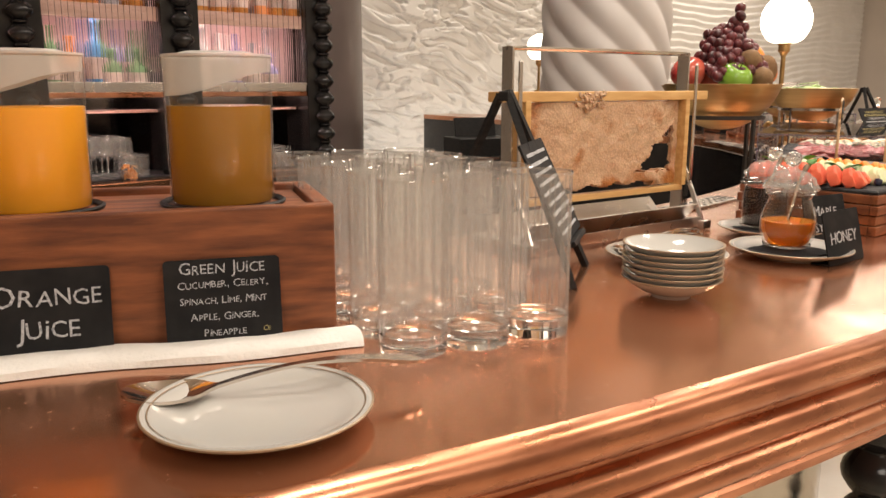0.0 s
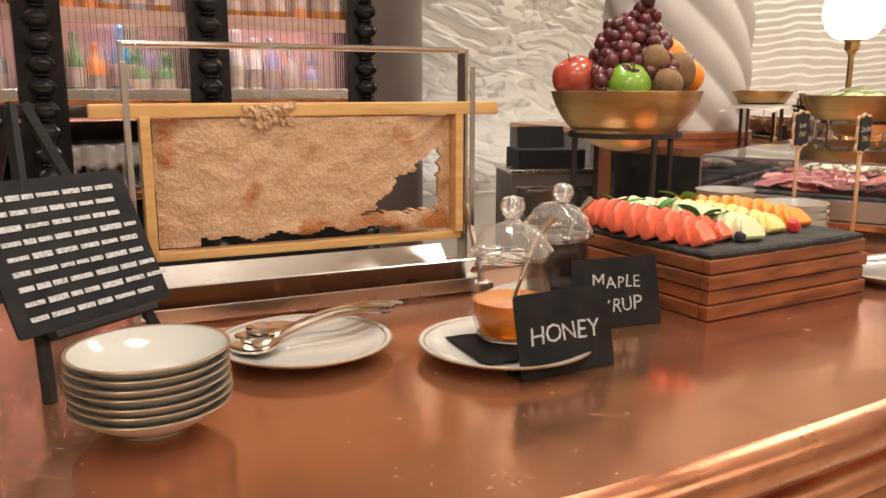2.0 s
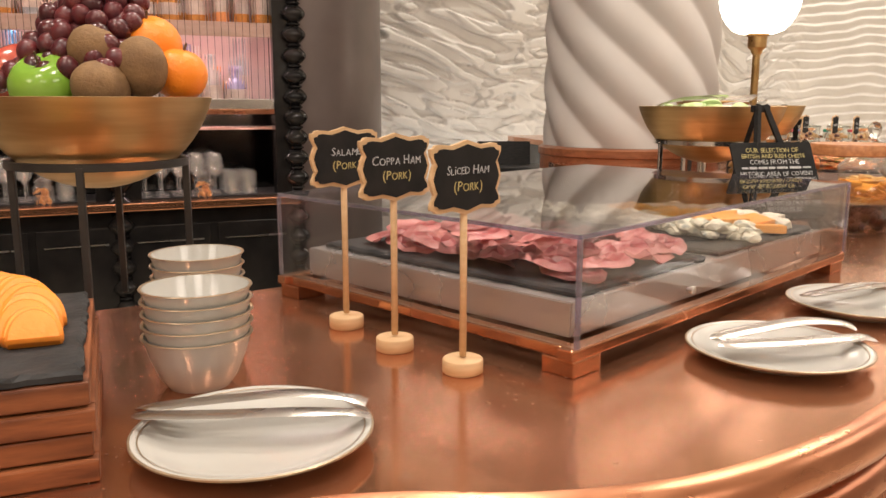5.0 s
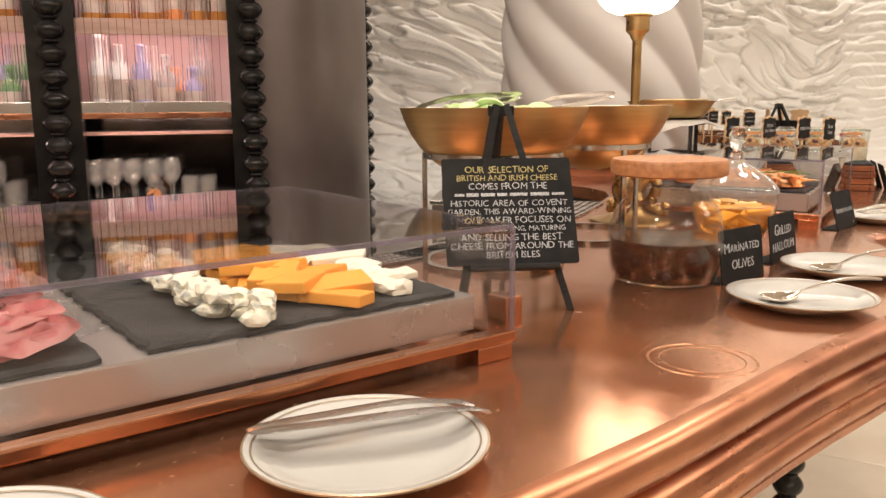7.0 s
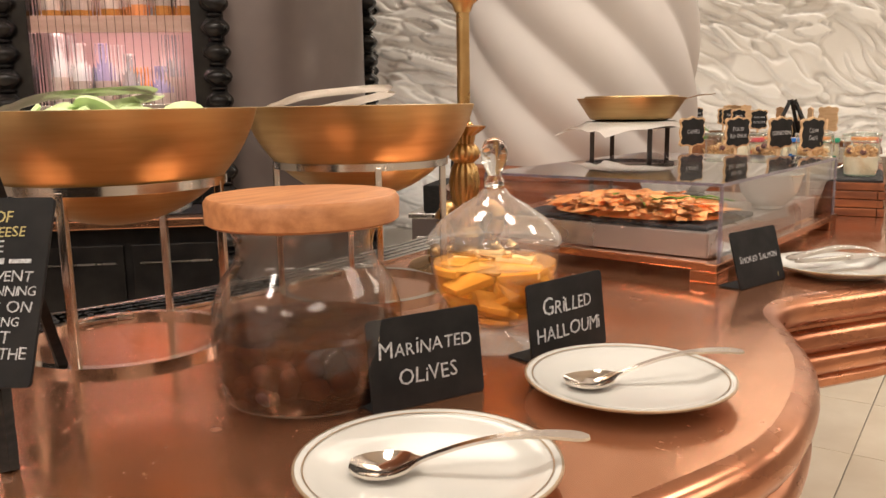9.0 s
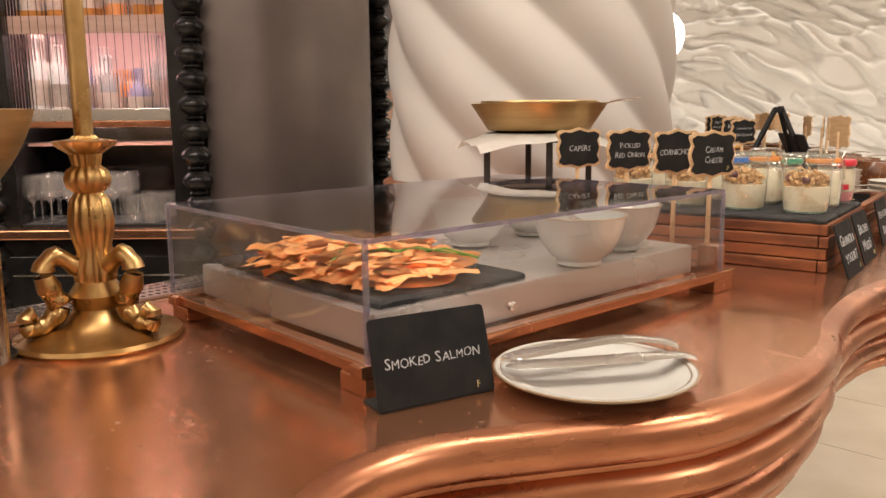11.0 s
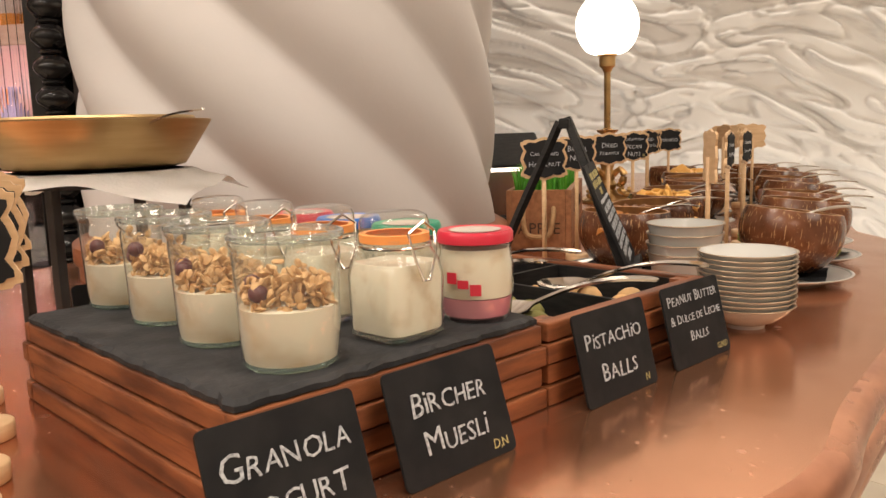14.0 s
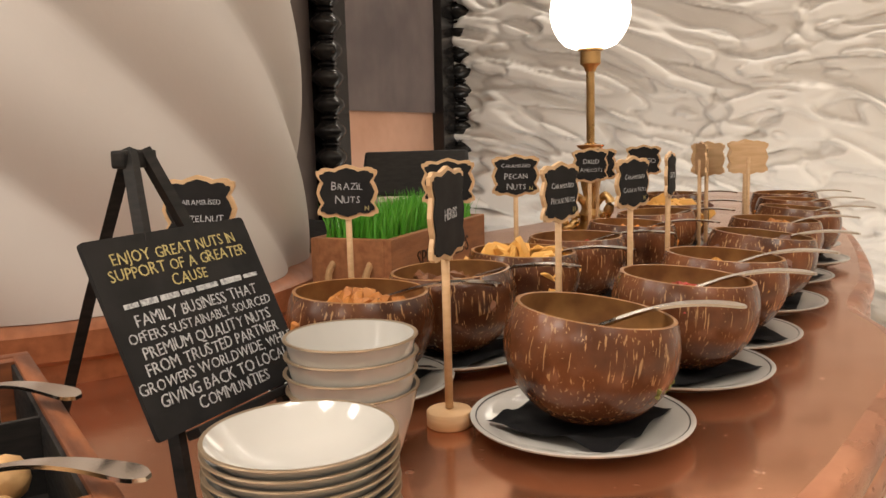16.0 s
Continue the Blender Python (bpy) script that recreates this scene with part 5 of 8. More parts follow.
pot(0.477, 1.104, HONEY, 0.036, "lidded glass jar half full of amber honey", HONEY_PROFILE)
card((0.497, 1.016), (0.571, 1.075), [("HONEY", 0.022)], "black chalk card reading honey", size=0.02, tilt=14, h=0.070)
plate_at(0.512, 1.245, "white china side plate with gilt rim under a syrup jar")
crumpled_square("black_napkin", 0.085, "black paper napkin folded square under the syrup jar", 0.512, 1.245, C + 0.006, 20, BLACK_PAPER)
pot(0.508, 1.265, SYRUP, 0.063, "lidded ribbed glass jar of dark maple syrup", MAPLE_PROFILE, 12.0)
card((0.535, 1.165), (0.618, 1.214), [("Maple", 0.022), ("SyRUP", 0.0205)], "black chalk card reading maple syrup", size=0.021, tilt=14, h=0.070)

# ---- melon board
FRUIT = dict(
    watermelon=mat("watermelon_flesh", (0.88, 0.22, 0.12), (0.82, 0.15, 0.08), 40, 0.3, 0.45, bump=0.25, bscale=180, sub=0.15),
    honeydew=mat("honeydew_flesh", (0.70, 0.74, 0.42), (0.77, 0.80, 0.55), 30, 0.3, 0.45, bump=0.2, bscale=150, sub=0.15),
    pineapple=mat("pineapple_flesh", (0.84, 0.62, 0.16), (0.88, 0.70, 0.30), 60, 0.3, 0.45, bump=0.4, bscale=120, sub=0.15),
    cantaloupe=mat("cantaloupe_flesh", (0.88, 0.27, 0.03), (0.90, 0.33, 0.05), 30, 0.3, 0.45, bump=0.15, bscale=150, sub=0.15),
    leaf=mat("mint_leaf", (0.09, 0.27, 0.05), (0.14, 0.36, 0.08), 60, 0.4, bump=0.3, bscale=200),
    berry=mat("red_berry", (0.60, 0.03, 0.04), (0.72, 0.06, 0.06), 80, 0.3, bump=0.5, bscale=250),
    blueberry=mat("blueberry_skin", (0.03, 0.03, 0.06), (0.06, 0.06, 0.10), 40, 0.5))


def crate(name, label, x, y, ang, w, d, h, slats=4, group="", lid=True):
    """A low box of stacked walnut slats; x, y: its near left corner; w runs along ang, d to its left."""
    root = thing(name, label, "box", x, y, C, ang, group=group)
    sh = h / slats
    for k in range(slats):
        z = sh * (k + 0.5)
        inn = 0.0025 if k % 2 else 0.0
        for c, s in (((w / 2, 0.006 + inn, z), (w - 2 * inn, 0.012, sh - 0.0016)), ((w / 2, d - 0.006 - inn, z), (w - 2 * inn, 0.012, sh - 0.0016)), ((0.006 + inn, d / 2, z), (0.012, d - 0.026, sh - 0.0016)), ((w - 0.006 - inn, d / 2, z), (0.012, d - 0.026, sh - 0.0016))):
            part("slat", box(c, s, 0.0016), WALNUT if s[0] > s[1] else WALNUT_CROSS, root, smooth=False)
    for c in ((0.02, 0.02), (w - 0.02, 0.02), (0.02, d - 0.02), (w - 0.02, d - 0.02)):
        part("corner_post", box((*c, h / 2), (0.014, 0.014, h - 0.004)), WALNUT, root, smooth=False)
    part("bottom", box((w / 2, d / 2, 0.005), (w - 0.03, d - 0.03, 0.006)), BLACK_WOOD, root, smooth=False)
    return root


def slate_at(x, y, z, ang, w, d, label, seed=1):
    """A riven slate slab, its edge chipped; x, y: near left corner."""
    bm = bmesh.new()
    pts = []
    n = 34
    for a, b in (((0, 0), (w, 0)), ((w, 0), (w, d)), ((w, d), (0, d)), ((0, d), (0, 0))):
        for i in range(n):
            q = i / n
            px, py = a[0] + (b[0] - a[0]) * q, a[1] + (b[1] - a[1]) * q
            k = 0.0035 * noise.noise(Vector((px * 60, py * 60, seed))) + 0.0022 * noise.noise(Vector((px * 190, py * 190, seed)))
            pts.append((px + k * (1 if px > w / 2 else -1) * (abs(px - w / 2) > w * 0.49), py + k * (1 if py > d / 2 else -1) * (abs(py - d / 2) > d * 0.49)))
    hi = [bm.verts.new((px + (w / 2 - px) * c_, py + (d / 2 - py) * c_, 0.006)) for px, py, c_ in ((px, py, 0.024 + 0.022 * noise.noise(Vector((px * 120, py * 120, seed + 9)))) for px, py in pts)]
    mid = [bm.verts.new((px, py, 0.0035 + 0.001 * noise.noise(Vector((px * 90, py * 90, 4))))) for px, py in pts]
    lo = [bm.verts.new((px, py, 0.0)) for px, py in pts]
    bm.faces.new(hi)
    bm.faces.new(lo[::-1])
    for A, B in ((lo, mid), (mid, hi)):
        for i in range(len(A)):
            j = (i + 1) % len(A)
            bm.faces.new((A[i], A[j], B[j], B[i]))
    ob = part("slate_slab", bm, SLATE, smooth=False)
    ob.matrix_basis = pose(x, y, z, 0, 0, ang)
    return tagged(ob, label, "slate", "slates")


def melon_slice(w, h, t):
    """One cut of a melon wedge: flat foot, rounded back, softened rims."""
    pts = [(w * math.cos(math.pi * k / 14) * (1 - 0.10 * math.sin(math.pi * k / 14)), h * math.sin(math.pi * k / 14) ** 0.8) for k in range(15)]
    return prism(pts, -t / 2, t / 2, bevel=t * 0.20)


BX, BY, BA = 0.664, 1.223, 41.3
crate("slatted_crate", "low walnut slatted crate carrying a slate fruit board", BX, BY, BA, 0.262, 0.232, 0.064)
slate_at(*(pose(BX, BY, 0, 0, 0, BA) @ Vector((0.006, 0.005, 0))).xy, C + 0.0642, BA, 0.25, 0.222, "black riven slate slab laid on a walnut crate", 1)
mb = pose(BX, BY, C + 0.0705, 0, 0, BA)


def slices(kind, label, line, n, w, h, t, lean, tail=0.55):
    """Slices standing close together along a bowed line, smaller towards both ends."""
    root = thing(kind + "_slices", label, "fruit", 0, 0, 0, group="sliced fruit on the slate")
    root.matrix_basis = mb
    me = kit("slice", melon_slice(w, h, t), FRUIT[kind])
    path = smooth_line(line, 12)
    rr = random.Random(n * 3)
    for i in range(n):
        q = i / max(1, n - 1)
        k = min(len(path) - 2, int(q * (len(path) - 1)))
        (x, y), (x2, y2) = path[k], path[k + 1]
        a = math.degrees(math.atan2(y2 - y, x2 - x))
        sc = tail + (1 - tail) * math.sin(math.pi * (0.16 + 0.74 * q)) ** 0.7
        m = pose(x + rr.uniform(-0.0015, 0.0015), y + rr.uniform(-0.0015, 0.0015), 0.001, 0, 0, a + 90 + rr.uniform(-7, 7)) @ pose(0, 0, 0, lean + rr.uniform(-6, 6), rr.uniform(-4, 4), 0) @ Matrix.Diagonal((sc, sc, 1, 1))
        shared("slice", me, root, m)


slices("watermelon", "fanned red watermelon slices on the slate", [(0.030, 0.205), (0.020, 0.12), (0.032, 0.035)], 9, 0.022, 0.037, 0.016, 62)
slices("watermelon", "short row of red watermelon slices on the slate", [(0.058, 0.160), (0.062, 0.10), (0.070, 0.045)], 6, 0.018, 0.030, 0.016, 58)
slices("honeydew", "long row of pale green honeydew melon slices", [(0.088, 0.215), (0.104, 0.12), (0.098, 0.028)], 15, 0.022, 0.036, 0.015, 54)
slices("pineapple", "row of yellow pineapple slices", [(0.140, 0.210), (0.152, 0.13), (0.162, 0.048)], 13, 0.021, 0.031, 0.014, 52)
slices("cantaloupe", "bowed row of orange cantaloupe slices", [(0.186, 0.210), (0.216, 0.14), (0.226, 0.062)], 13, 0.023, 0.033, 0.014, 48)


def leafy(label, spots):
    root = thing("mint_sprig", label, "herb", 0, 0, 0, group="mint sprigs")
    root.matrix_basis = mb
    bm = bmesh.new()
    n = 8
    rows = []
    for i in range(n + 1):
        s = i / n
        hw = 0.0085 * math.sin(math.pi * s) ** 0.7 + 0.0003
        rows.append([bm.verts.new((0.032 * s, hw * k, 0.004 * math.sin(2.5 * s) + 0.002 * abs(k))) for k in (-1, 0, 1)])
    for a, b in zip(rows, rows[1:]):
        for k in (0, 1):
            bm.faces.new((a[k], b[k], b[k + 1], a[k + 1]))
    bmesh.ops.solidify(bm, geom=bm.faces[:], thickness=0.0004)
    me = kit("leaf", bm, FRUIT["leaf"])
    r = random.Random(9)
    for x, y, z in spots:
        for k in range(3):
            shared("leaf", me, root, pose(x, y, z, r.uniform(-20, 20), r.uniform(-25, 10), 120 * k + r.uniform(-40, 40)))


leafy("fresh green mint leaves on the melon", [(0.045, 0.185, 0.022), (0.072, 0.15, 0.018), (0.165, 0.20, 0.022), (0.08, 0.09, 0.018)])
BERRY = kit("berry", lathe([(0, 0), (0.005, 0.001), (0.0083, 0.005), (0.008, 0.010), (0.005, 0.015), (0, 0.0165)], 14), FRUIT["berry"])
BLUE = kit("berry", lathe([(0, 0), (0.004, 0.001), (0.0065, 0.005), (0.006, 0.010), (0.002, 0.012), (0, 0.0115)], 12), FRUIT["blueberry"])
for me, words, spots in ((BERRY, "fresh red strawberry between melon slices", ((0.080, 0.09), (0.084, 0.06), (0.130, 0.09), (0.178, 0.13), (0.188, 0.075), (0.128, 0.125), (0.192, 0.05))), (BLUE, "blueberry between melon slices", ((0.135, 0.07), (0.178, 0.10), (0.186, 0.155), (0.080, 0.035)))):
    for x, y in spots:
        ob = tagged(new("strawberry" if me is BERRY else "blueberry", me), words, "berry", "berries on the slate")
        ob.matrix_basis = mb @ pose(x, y, 0.0, 25 * math.sin(90 * x), 10, 700 * x)


# ---- bowls on ring stands
def ring_stand_bowl(x, y, rim_z, r, ring_z, metal, stand_label, bowl_label, legs=4, base=True, rot=20, flat=False):
    st = thing("bowl_stand", stand_label, "stand", x, y, C, rot, group="bowl stands")
    rr = r * 0.74
    h = ring_z - C
    ring = [(rr - 0.003, h - 0.008), (rr + 0.003, h - 0.008), (rr + 0.003, h), (rr - 0.003, h), (rr - 0.003, h - 0.008)]
    part("top_ring", lathe(ring, 48), metal, st)
    if base:
        part("base_ring", lathe([(rr - 0.006, 0.0), (rr + 0.004, 0.0), (rr + 0.004, 0.006), (rr - 0.006, 0.006), (rr - 0.006, 0.0)], 48), metal, st)
    for k in range(legs):
        a = 2 * math.pi * k / legs
        part("leg", box((rr * math.cos(a), rr * math.sin(a), (h - 0.004) / 2 + 0.001), (0.007, 0.007, h - 0.006), 0.001), metal, st, smooth=False)
    H = rim_z - C
    zb = H - r * 0.80
    prof = []
    for k in range(13):
        a = radians(8 + 66 * k / 12)
        prof.append((r * math.sin(a) / math.sin(radians(74)), zb + (H - zb) * (1 - math.cos(a)) / (1 - math.cos(radians(74)))))
    full = [(0, prof[0][1] - 0.001)] + prof + [(prof[-1][0] - 0.002, prof[-1][1] + 0.0005)]
    inside = [(prof[-1][0] - 0.002, prof[-1][1] + 0.0005)] + [(max(0, p - 0.003), z + 0.003) for p, z in prof[-2::-1]] + [(0, prof[0][1] + 0.003)]
    b = thing("serving_bowl", bowl_label, "bowl", x, y, C, 0, group="bronze serving bowls")
    part("shell", lathe(full, 56), BRONZE, b)
    part("lining", lathe(inside, 56), BOWL_STEEL, b, "satin steel inside")
    return b


ring_stand_bowl(0.582, 1.725, 1.331, 0.118, 1.268, IRON, "black iron ring stand under the fruit bowl", "deep brushed bronze bowl piled with whole fruit", 4, False, 30)

# whole fruit
APPLE_RED = mat("red_apple_skin", (0.42, 0.03, 0.035), (0.55, 0.12, 0.07), 18, 0.15, 0.25, coat=0.4)
APPLE_GREEN = mat("green_apple_skin", (0.17, 0.36, 0.03), (0.26, 0.44, 0.06), 14, 0.14, 0.22, coat=0.4)
ORANGE = mat("orange_peel", (0.92, 0.28, 0.02), (0.88, 0.24, 0.015), 20, 0.3, 0.4, bump=0.35, bscale=300)
KIWI = mat("kiwi_skin", (0.25, 0.145, 0.065), (0.18, 0.10, 0.045), 60, 0.75, bump=0.4, bscale=300)
GRAPE = mat("red_grape_skin", (0.12, 0.022, 0.024), (0.06, 0.012, 0.018), 60, 0.22, 0.4, coat=0.2, vary=0.45)
STALK = mat("fruit_stalk", (0.10, 0.06, 0.03), (0.16, 0.11, 0.05), 40, 0.7)


def round_fruit(name, label, category, x, y, z, r, material, dimple=0.0, squash=1.0, tilt=(0, 0)):
    prof = []
    for k in range(15):
        a = math.pi * k / 14
        rr, zz = r * math.sin(a), -r * squash * math.cos(a)
        if dimple:
            zz -= dimple * r * math.exp(-(rr / (0.35 * r)) ** 2) * (1 if k > 7 else -0.5)
        prof.append((max(0.0, rr) if 0 < k < 14 else 0.0, zz))
    root = thing(name, label, category, 0, 0, 0, group="fruit in the bowl")
    root.matrix_basis = pose(x, y, z, tilt[0], tilt[1], 0)
    part("skin", lathe(prof, 28), material, root)
    if dimple:
        part("stalk", tube([(0, 0, r * squash * (1 - dimple) - 0.002), (0.002, 0, r * squash + 0.006)], 0.0012, 6), STALK, root)
    return root


# around the bowl's middle; u runs to the right of the first view, v towards the camera
fx, fy = 0.582, 1.725
U2, V2 = Vector((0.95, 0.31, 0)), Vector((0.31, -0.95, 0))


def fpos(u, v, z):
    p = Vector((fx, fy, 0)) + U2 * u + V2 * v
    return p.x, p.y, z


round_fruit("red_apple", "red apple in the fruit bowl", "apple", *fpos(-0.084, 0.0, 1.354), 0.036, APPLE_RED, 0.28, 0.9, (15, -20))
round_fruit("green_apple", "bright green apple in the fruit bowl", "apple", *fpos(-0.018, 0.064, 1.342), 0.034, APPLE_GREEN, 0.28, 0.9, (30, 10))
round_fruit("orange", "whole orange in the fruit bowl", "orange", *fpos(0.062, 0.0, 1.383), 0.032, ORANGE, 0.06, 0.96, (20, 10))
round_fruit("orange", "small orange with a long stalk in the fruit bowl", "orange", *fpos(0.094, 0.01, 1.354), 0.028, ORANGE, 0.06, 0.95, (0, 15))
for u, v, z, a in ((0.026, 0.048, 1.372, 40), (0.068, 0.044, 1.360, 8), (0.038, 0.070, 1.340, 75)):
    round_fruit("kiwi_fruit", "brown fuzzy kiwi fruit in the fruit bowl", "kiwi", *fpos(u, v, z), 0.025, KIWI, 0, 1.2, (a, 0))
round_fruit("red_apple", "red apple under the grapes in the fruit bowl", "apple", *fpos(-0.02, -0.01, 1.335), 0.038, APPLE_RED, 0.2, 0.9, (0, 0))
bunch = thing("grape_bunch", "bunch of dark red grapes heaped on the fruit bowl", "grapes", fx, fy, 1.36)
me = kit("grape", lathe([(0, -0.0125)] + [(0.0108 * math.sin(math.pi * k / 8), -0.0125 * math.cos(math.pi * k / 8)) for k in range(1, 8)] + [(0, 0.0125)], 14), GRAPE)
rg = random.Random(12)
spots = []
while len(spots) < 92:
    q = rg.random()
    u = -0.062 + 0.115 * rg.random()
    zt = 0.012 + 0.075 * max(0, 1 - ((u - 0.01) / 0.062) ** 2) ** 0.6
    v = rg.uniform(-0.03, 0.075)
    z = zt * (1 - max(0, v / 0.085) ** 1.4) * rg.uniform(0.55, 1.0) - 0.018 * max(0, v / 0.07)
    p = Vector((u, v, z))
    if all((p - o).length > 0.0145 for o in spots):
        spots.append(p)
    elif rg.random() < 0.02:
        spots.append(p)
spots += [Vector((0.030, 0.0, 0.092)), Vector((0.026, 0.01, 0.108)), Vector((0.032, 0.0, 0.124)), Vector((0.018, 0.0, 0.098)), Vector((0.04, 0.005, 0.085))]
for p in spots:
    w = U2 * p.x + V2 * p.y
    shared("grape", me, bunch, pose(w.x, w.y, p.z, rg.uniform(-60, 60), rg.uniform(-60, 60), rg.uniform(0, 360)))
part("stem", tube([tuple(U2 * 0.03 + Vector((0, 0, 0.07))), tuple(U2 * 0.034 + Vector((0, 0, 0.13)))], 0.0015, 6), STALK, bunch)

# ---- plate with tongs, and the ham signs
plate_at(0.920, 1.473, "white china side plate with gilt rim under tongs")
tongs_at(0.848, 1.452, C + 0.012, 26)
stake(0.851, 1.758, 62, ["Salame", "(Pork)"], "stake sign reading salame in a round wooden foot", top=0.200)
stake(0.927, 1.703, 62, ["Coppa Ham", "(Pork)"], "stake sign reading coppa ham in a round wooden foot", top=0.197)
stake(1.006, 1.663, 62, ["Sliced Ham", "(Pork)"], "stake sign reading sliced ham in a round wooden foot", top=0.194)


# ---- display cases
def display_case(x, y, ang, w, d, label, sill=0.0):
    """Acrylic hood over a steel tray on a copper frame; x, y: the near corner; w runs along ang, d to its left."""
    root = thing("display_case", label, "display case", x, y, C, ang, group="chilled display cases")
    H = 0.118
    hood, w = w, w + sill
    for c, s in (((w / 2, 0.008, 0.020), (w + 0.012, 0.016, 0.010)), ((w / 2, d - 0.008, 0.020), (w + 0.012, 0.016, 0.010)), ((0.008, d / 2, 0.020), (0.016, d - 0.032, 0.010)), ((w - 0.008, d / 2, 0.020), (0.016, d - 0.032, 0.010))):
        part("base_rail", box(c, s, 0.0015), COPPER, root, "copper base rail", smooth=False)
    for cx in (0.018, w - 0.018):
        for cy in (0.018, d - 0.018):
            part("foot", box((cx, cy, 0.0075), (0.04, 0.034, 0.0148), 0.0015), COPPER, root, "copper corner foot", smooth=False)
    w = hood
    tray = bmesh.new()
    box((w / 2, d / 2, 0.056), (w - 0.05, d - 0.05, 0.002), bm=tray)
    for c, s in (((w / 2, 0.024, 0.041), (w - 0.05, 0.0015, 0.03)), ((w / 2, d - 0.024, 0.041), (w - 0.05, 0.0015, 0.03)), ((0.024, d / 2, 0.041), (0.0015, d - 0.05, 0.03)), ((w - 0.024, d / 2, 0.041), (0.0015, d - 0.05, 0.03))):
        box(c, s, bm=tray)
    part("steel_tray", tray, TRAY, root, "shallow steel tray", smooth=False)
    t = 0.004
    zc, hh = 0.026 + (H - 0.026) / 2, H - 0.026
    panes = (((w / 2, t / 2, zc), (w, t, hh)), ((w / 2, d - t / 2, zc), (w, t, hh)), ((t / 2, d / 2, zc), (t, d - 2 * t, hh)), ((w - t / 2, d / 2, zc), (t, d - 2 * t, hh)), ((w / 2, d / 2, H + t / 2), (w, d, t)))
    for c, s in panes:
        part("acrylic_pane", box(c, s), ACRYLIC, root, smooth=False, shadow=False)
    e = 0.0036
    for c, s in (((w / 2, 0, H + 0.002), (w, e, e)), ((w / 2, d, H + 0.002), (w, e, e)), ((0, d / 2, H + 0.002), (e, d, e)), ((w, d / 2, H + 0.002), (e, d, e)), ((0, 0, zc), (e, e, hh)), ((w, 0, zc), (e, e, hh)), ((0, d, zc), (e, e, hh)), ((w, d, zc), (e, e, hh))):
        part("edge", box(c, s), ACRYLIC_EDGE, root, "faintly violet acrylic edge", smooth=False, shadow=False)
    part("corner_block", box((w + 0.006, 0.016, 0.040), (0.020, 0.026, 0.030), 0.002), COPPER, root, "copper end block", smooth=False)
    part("knob", lathe([(0, 0), (0.0025, 0), (0.003, 0.003), (0.0042, 0.004), (0.0042, 0.007), (0.003, 0.008), (0, 0.008)], 18, m=pose(w * 0.30, 0.001, 0.046, 90)), STEEL, root, "small round steel knob")
    return pose(x, y, C + 0.0575, 0, 0, ang)


HAM = mat("cured_ham", (0.42, 0.075, 0.08), (0.64, 0.28, 0.26), 40, 0.3, 0.45, bump=0.2, bscale=80, sub=0.1, contrast=(0.35, 0.6))
CHEDDAR = mat("orange_cheese", (0.90, 0.40, 0.06), (0.86, 0.36, 0.05), 20, 0.45, bump=0.08)
BLUE_CHEESE = mat("blue_veined_cheese", (0.82, 0.78, 0.62), (0.22, 0.27, 0.26), 90, 0.6, bump=0.4, bscale=120, contrast=(0.52, 0.72))
WHITE_CHEESE = mat("pale_soft_cheese", (0.84, 0.79, 0.66), (0.78, 0.72, 0.58), 20, 0.5, bump=0.1)
SALMON = mat("smoked_salmon", (0.95, 0.42, 0.13), (0.96, 0.54, 0.24), 50, 0.3, 0.4, bump=0.05, bscale=90, sub=0.1, stretch=(1, 5, 1))
CHIVE = mat("chive_green", (0.10, 0.25, 0.03), (0.15, 0.33, 0.05), 30, 0.4)


def folded_slice(w, seed, bumps=3.0):
    """A thin folded slice: a rumpled disc."""
    bm = bmesh.new()
    n, k = 14, 5
    c = bm.verts.new((0, 0, 0.006))
    rings = []
    for j in range(1, k + 1):
        r = w * j / k
        ring = []
        for i in range(n):
            a = 2 * math.pi * i / n
            z = 0.003 + 0.009 * (0.5 + noise.noise(Vector((math.cos(a) * j * 0.45 * bumps / 3, math.sin(a) * j * 0.45 * bumps / 3, seed)))) * (1 if j < k else 0.6)
            ring.append(bm.verts.new((r * math.cos(a) * 1.1, r * math.sin(a) * 0.75, max(0.001, z))))
        rings.append(ring)
    for i in range(n):
        bm.faces.new((c, rings[0][i], rings[0][(i + 1) % n]))
    for a, b in zip(rings, rings[1:]):
        for i in range(n):
            j = (i + 1) % n
            bm.faces.new((a[i], b[i], b[j], a[j]))
    bmesh.ops.solidify(bm, geom=bm.faces[:], thickness=0.0012)
    return bm


def laid(name, label, category, m, meshes, part_name, spots, lift=0.004):
    root = thing(name, label, category, 0, 0, 0)
    root.matrix_basis = m
    r = random.Random(len(spots) * 5)
    for i, (x, y, z, a) in enumerate(spots):
        shared(part_name, meshes[i % len(meshes)], root, pose(x, y, z, r.uniform(-10, 10), r.uniform(-10, 10), a + r.uniform(-12, 12)))
    return root


m1 = display_case(1.101, 1.675, 64.4, 0.62, 0.425, "low acrylic display case of ham and cheese on a copper base")
p = m1 @ Vector((0.04, 0.03, 0))
slate_at(p.x, p.y, p.z, 64.4, 0.24, 0.36, "black slate under ham slices inside the display case", 5)
p = m1 @ Vector((0.31, 0.03, 0))
slate_at(p.x, p.y, p.z, 64.4, 0.27, 0.36, "black slate under cheeses inside the display case", 6)
hams = [kit("slice", folded_slice(0.032, s, 4.5), HAM) for s in (1, 5, 9, 14)]
rs = random.Random(2)
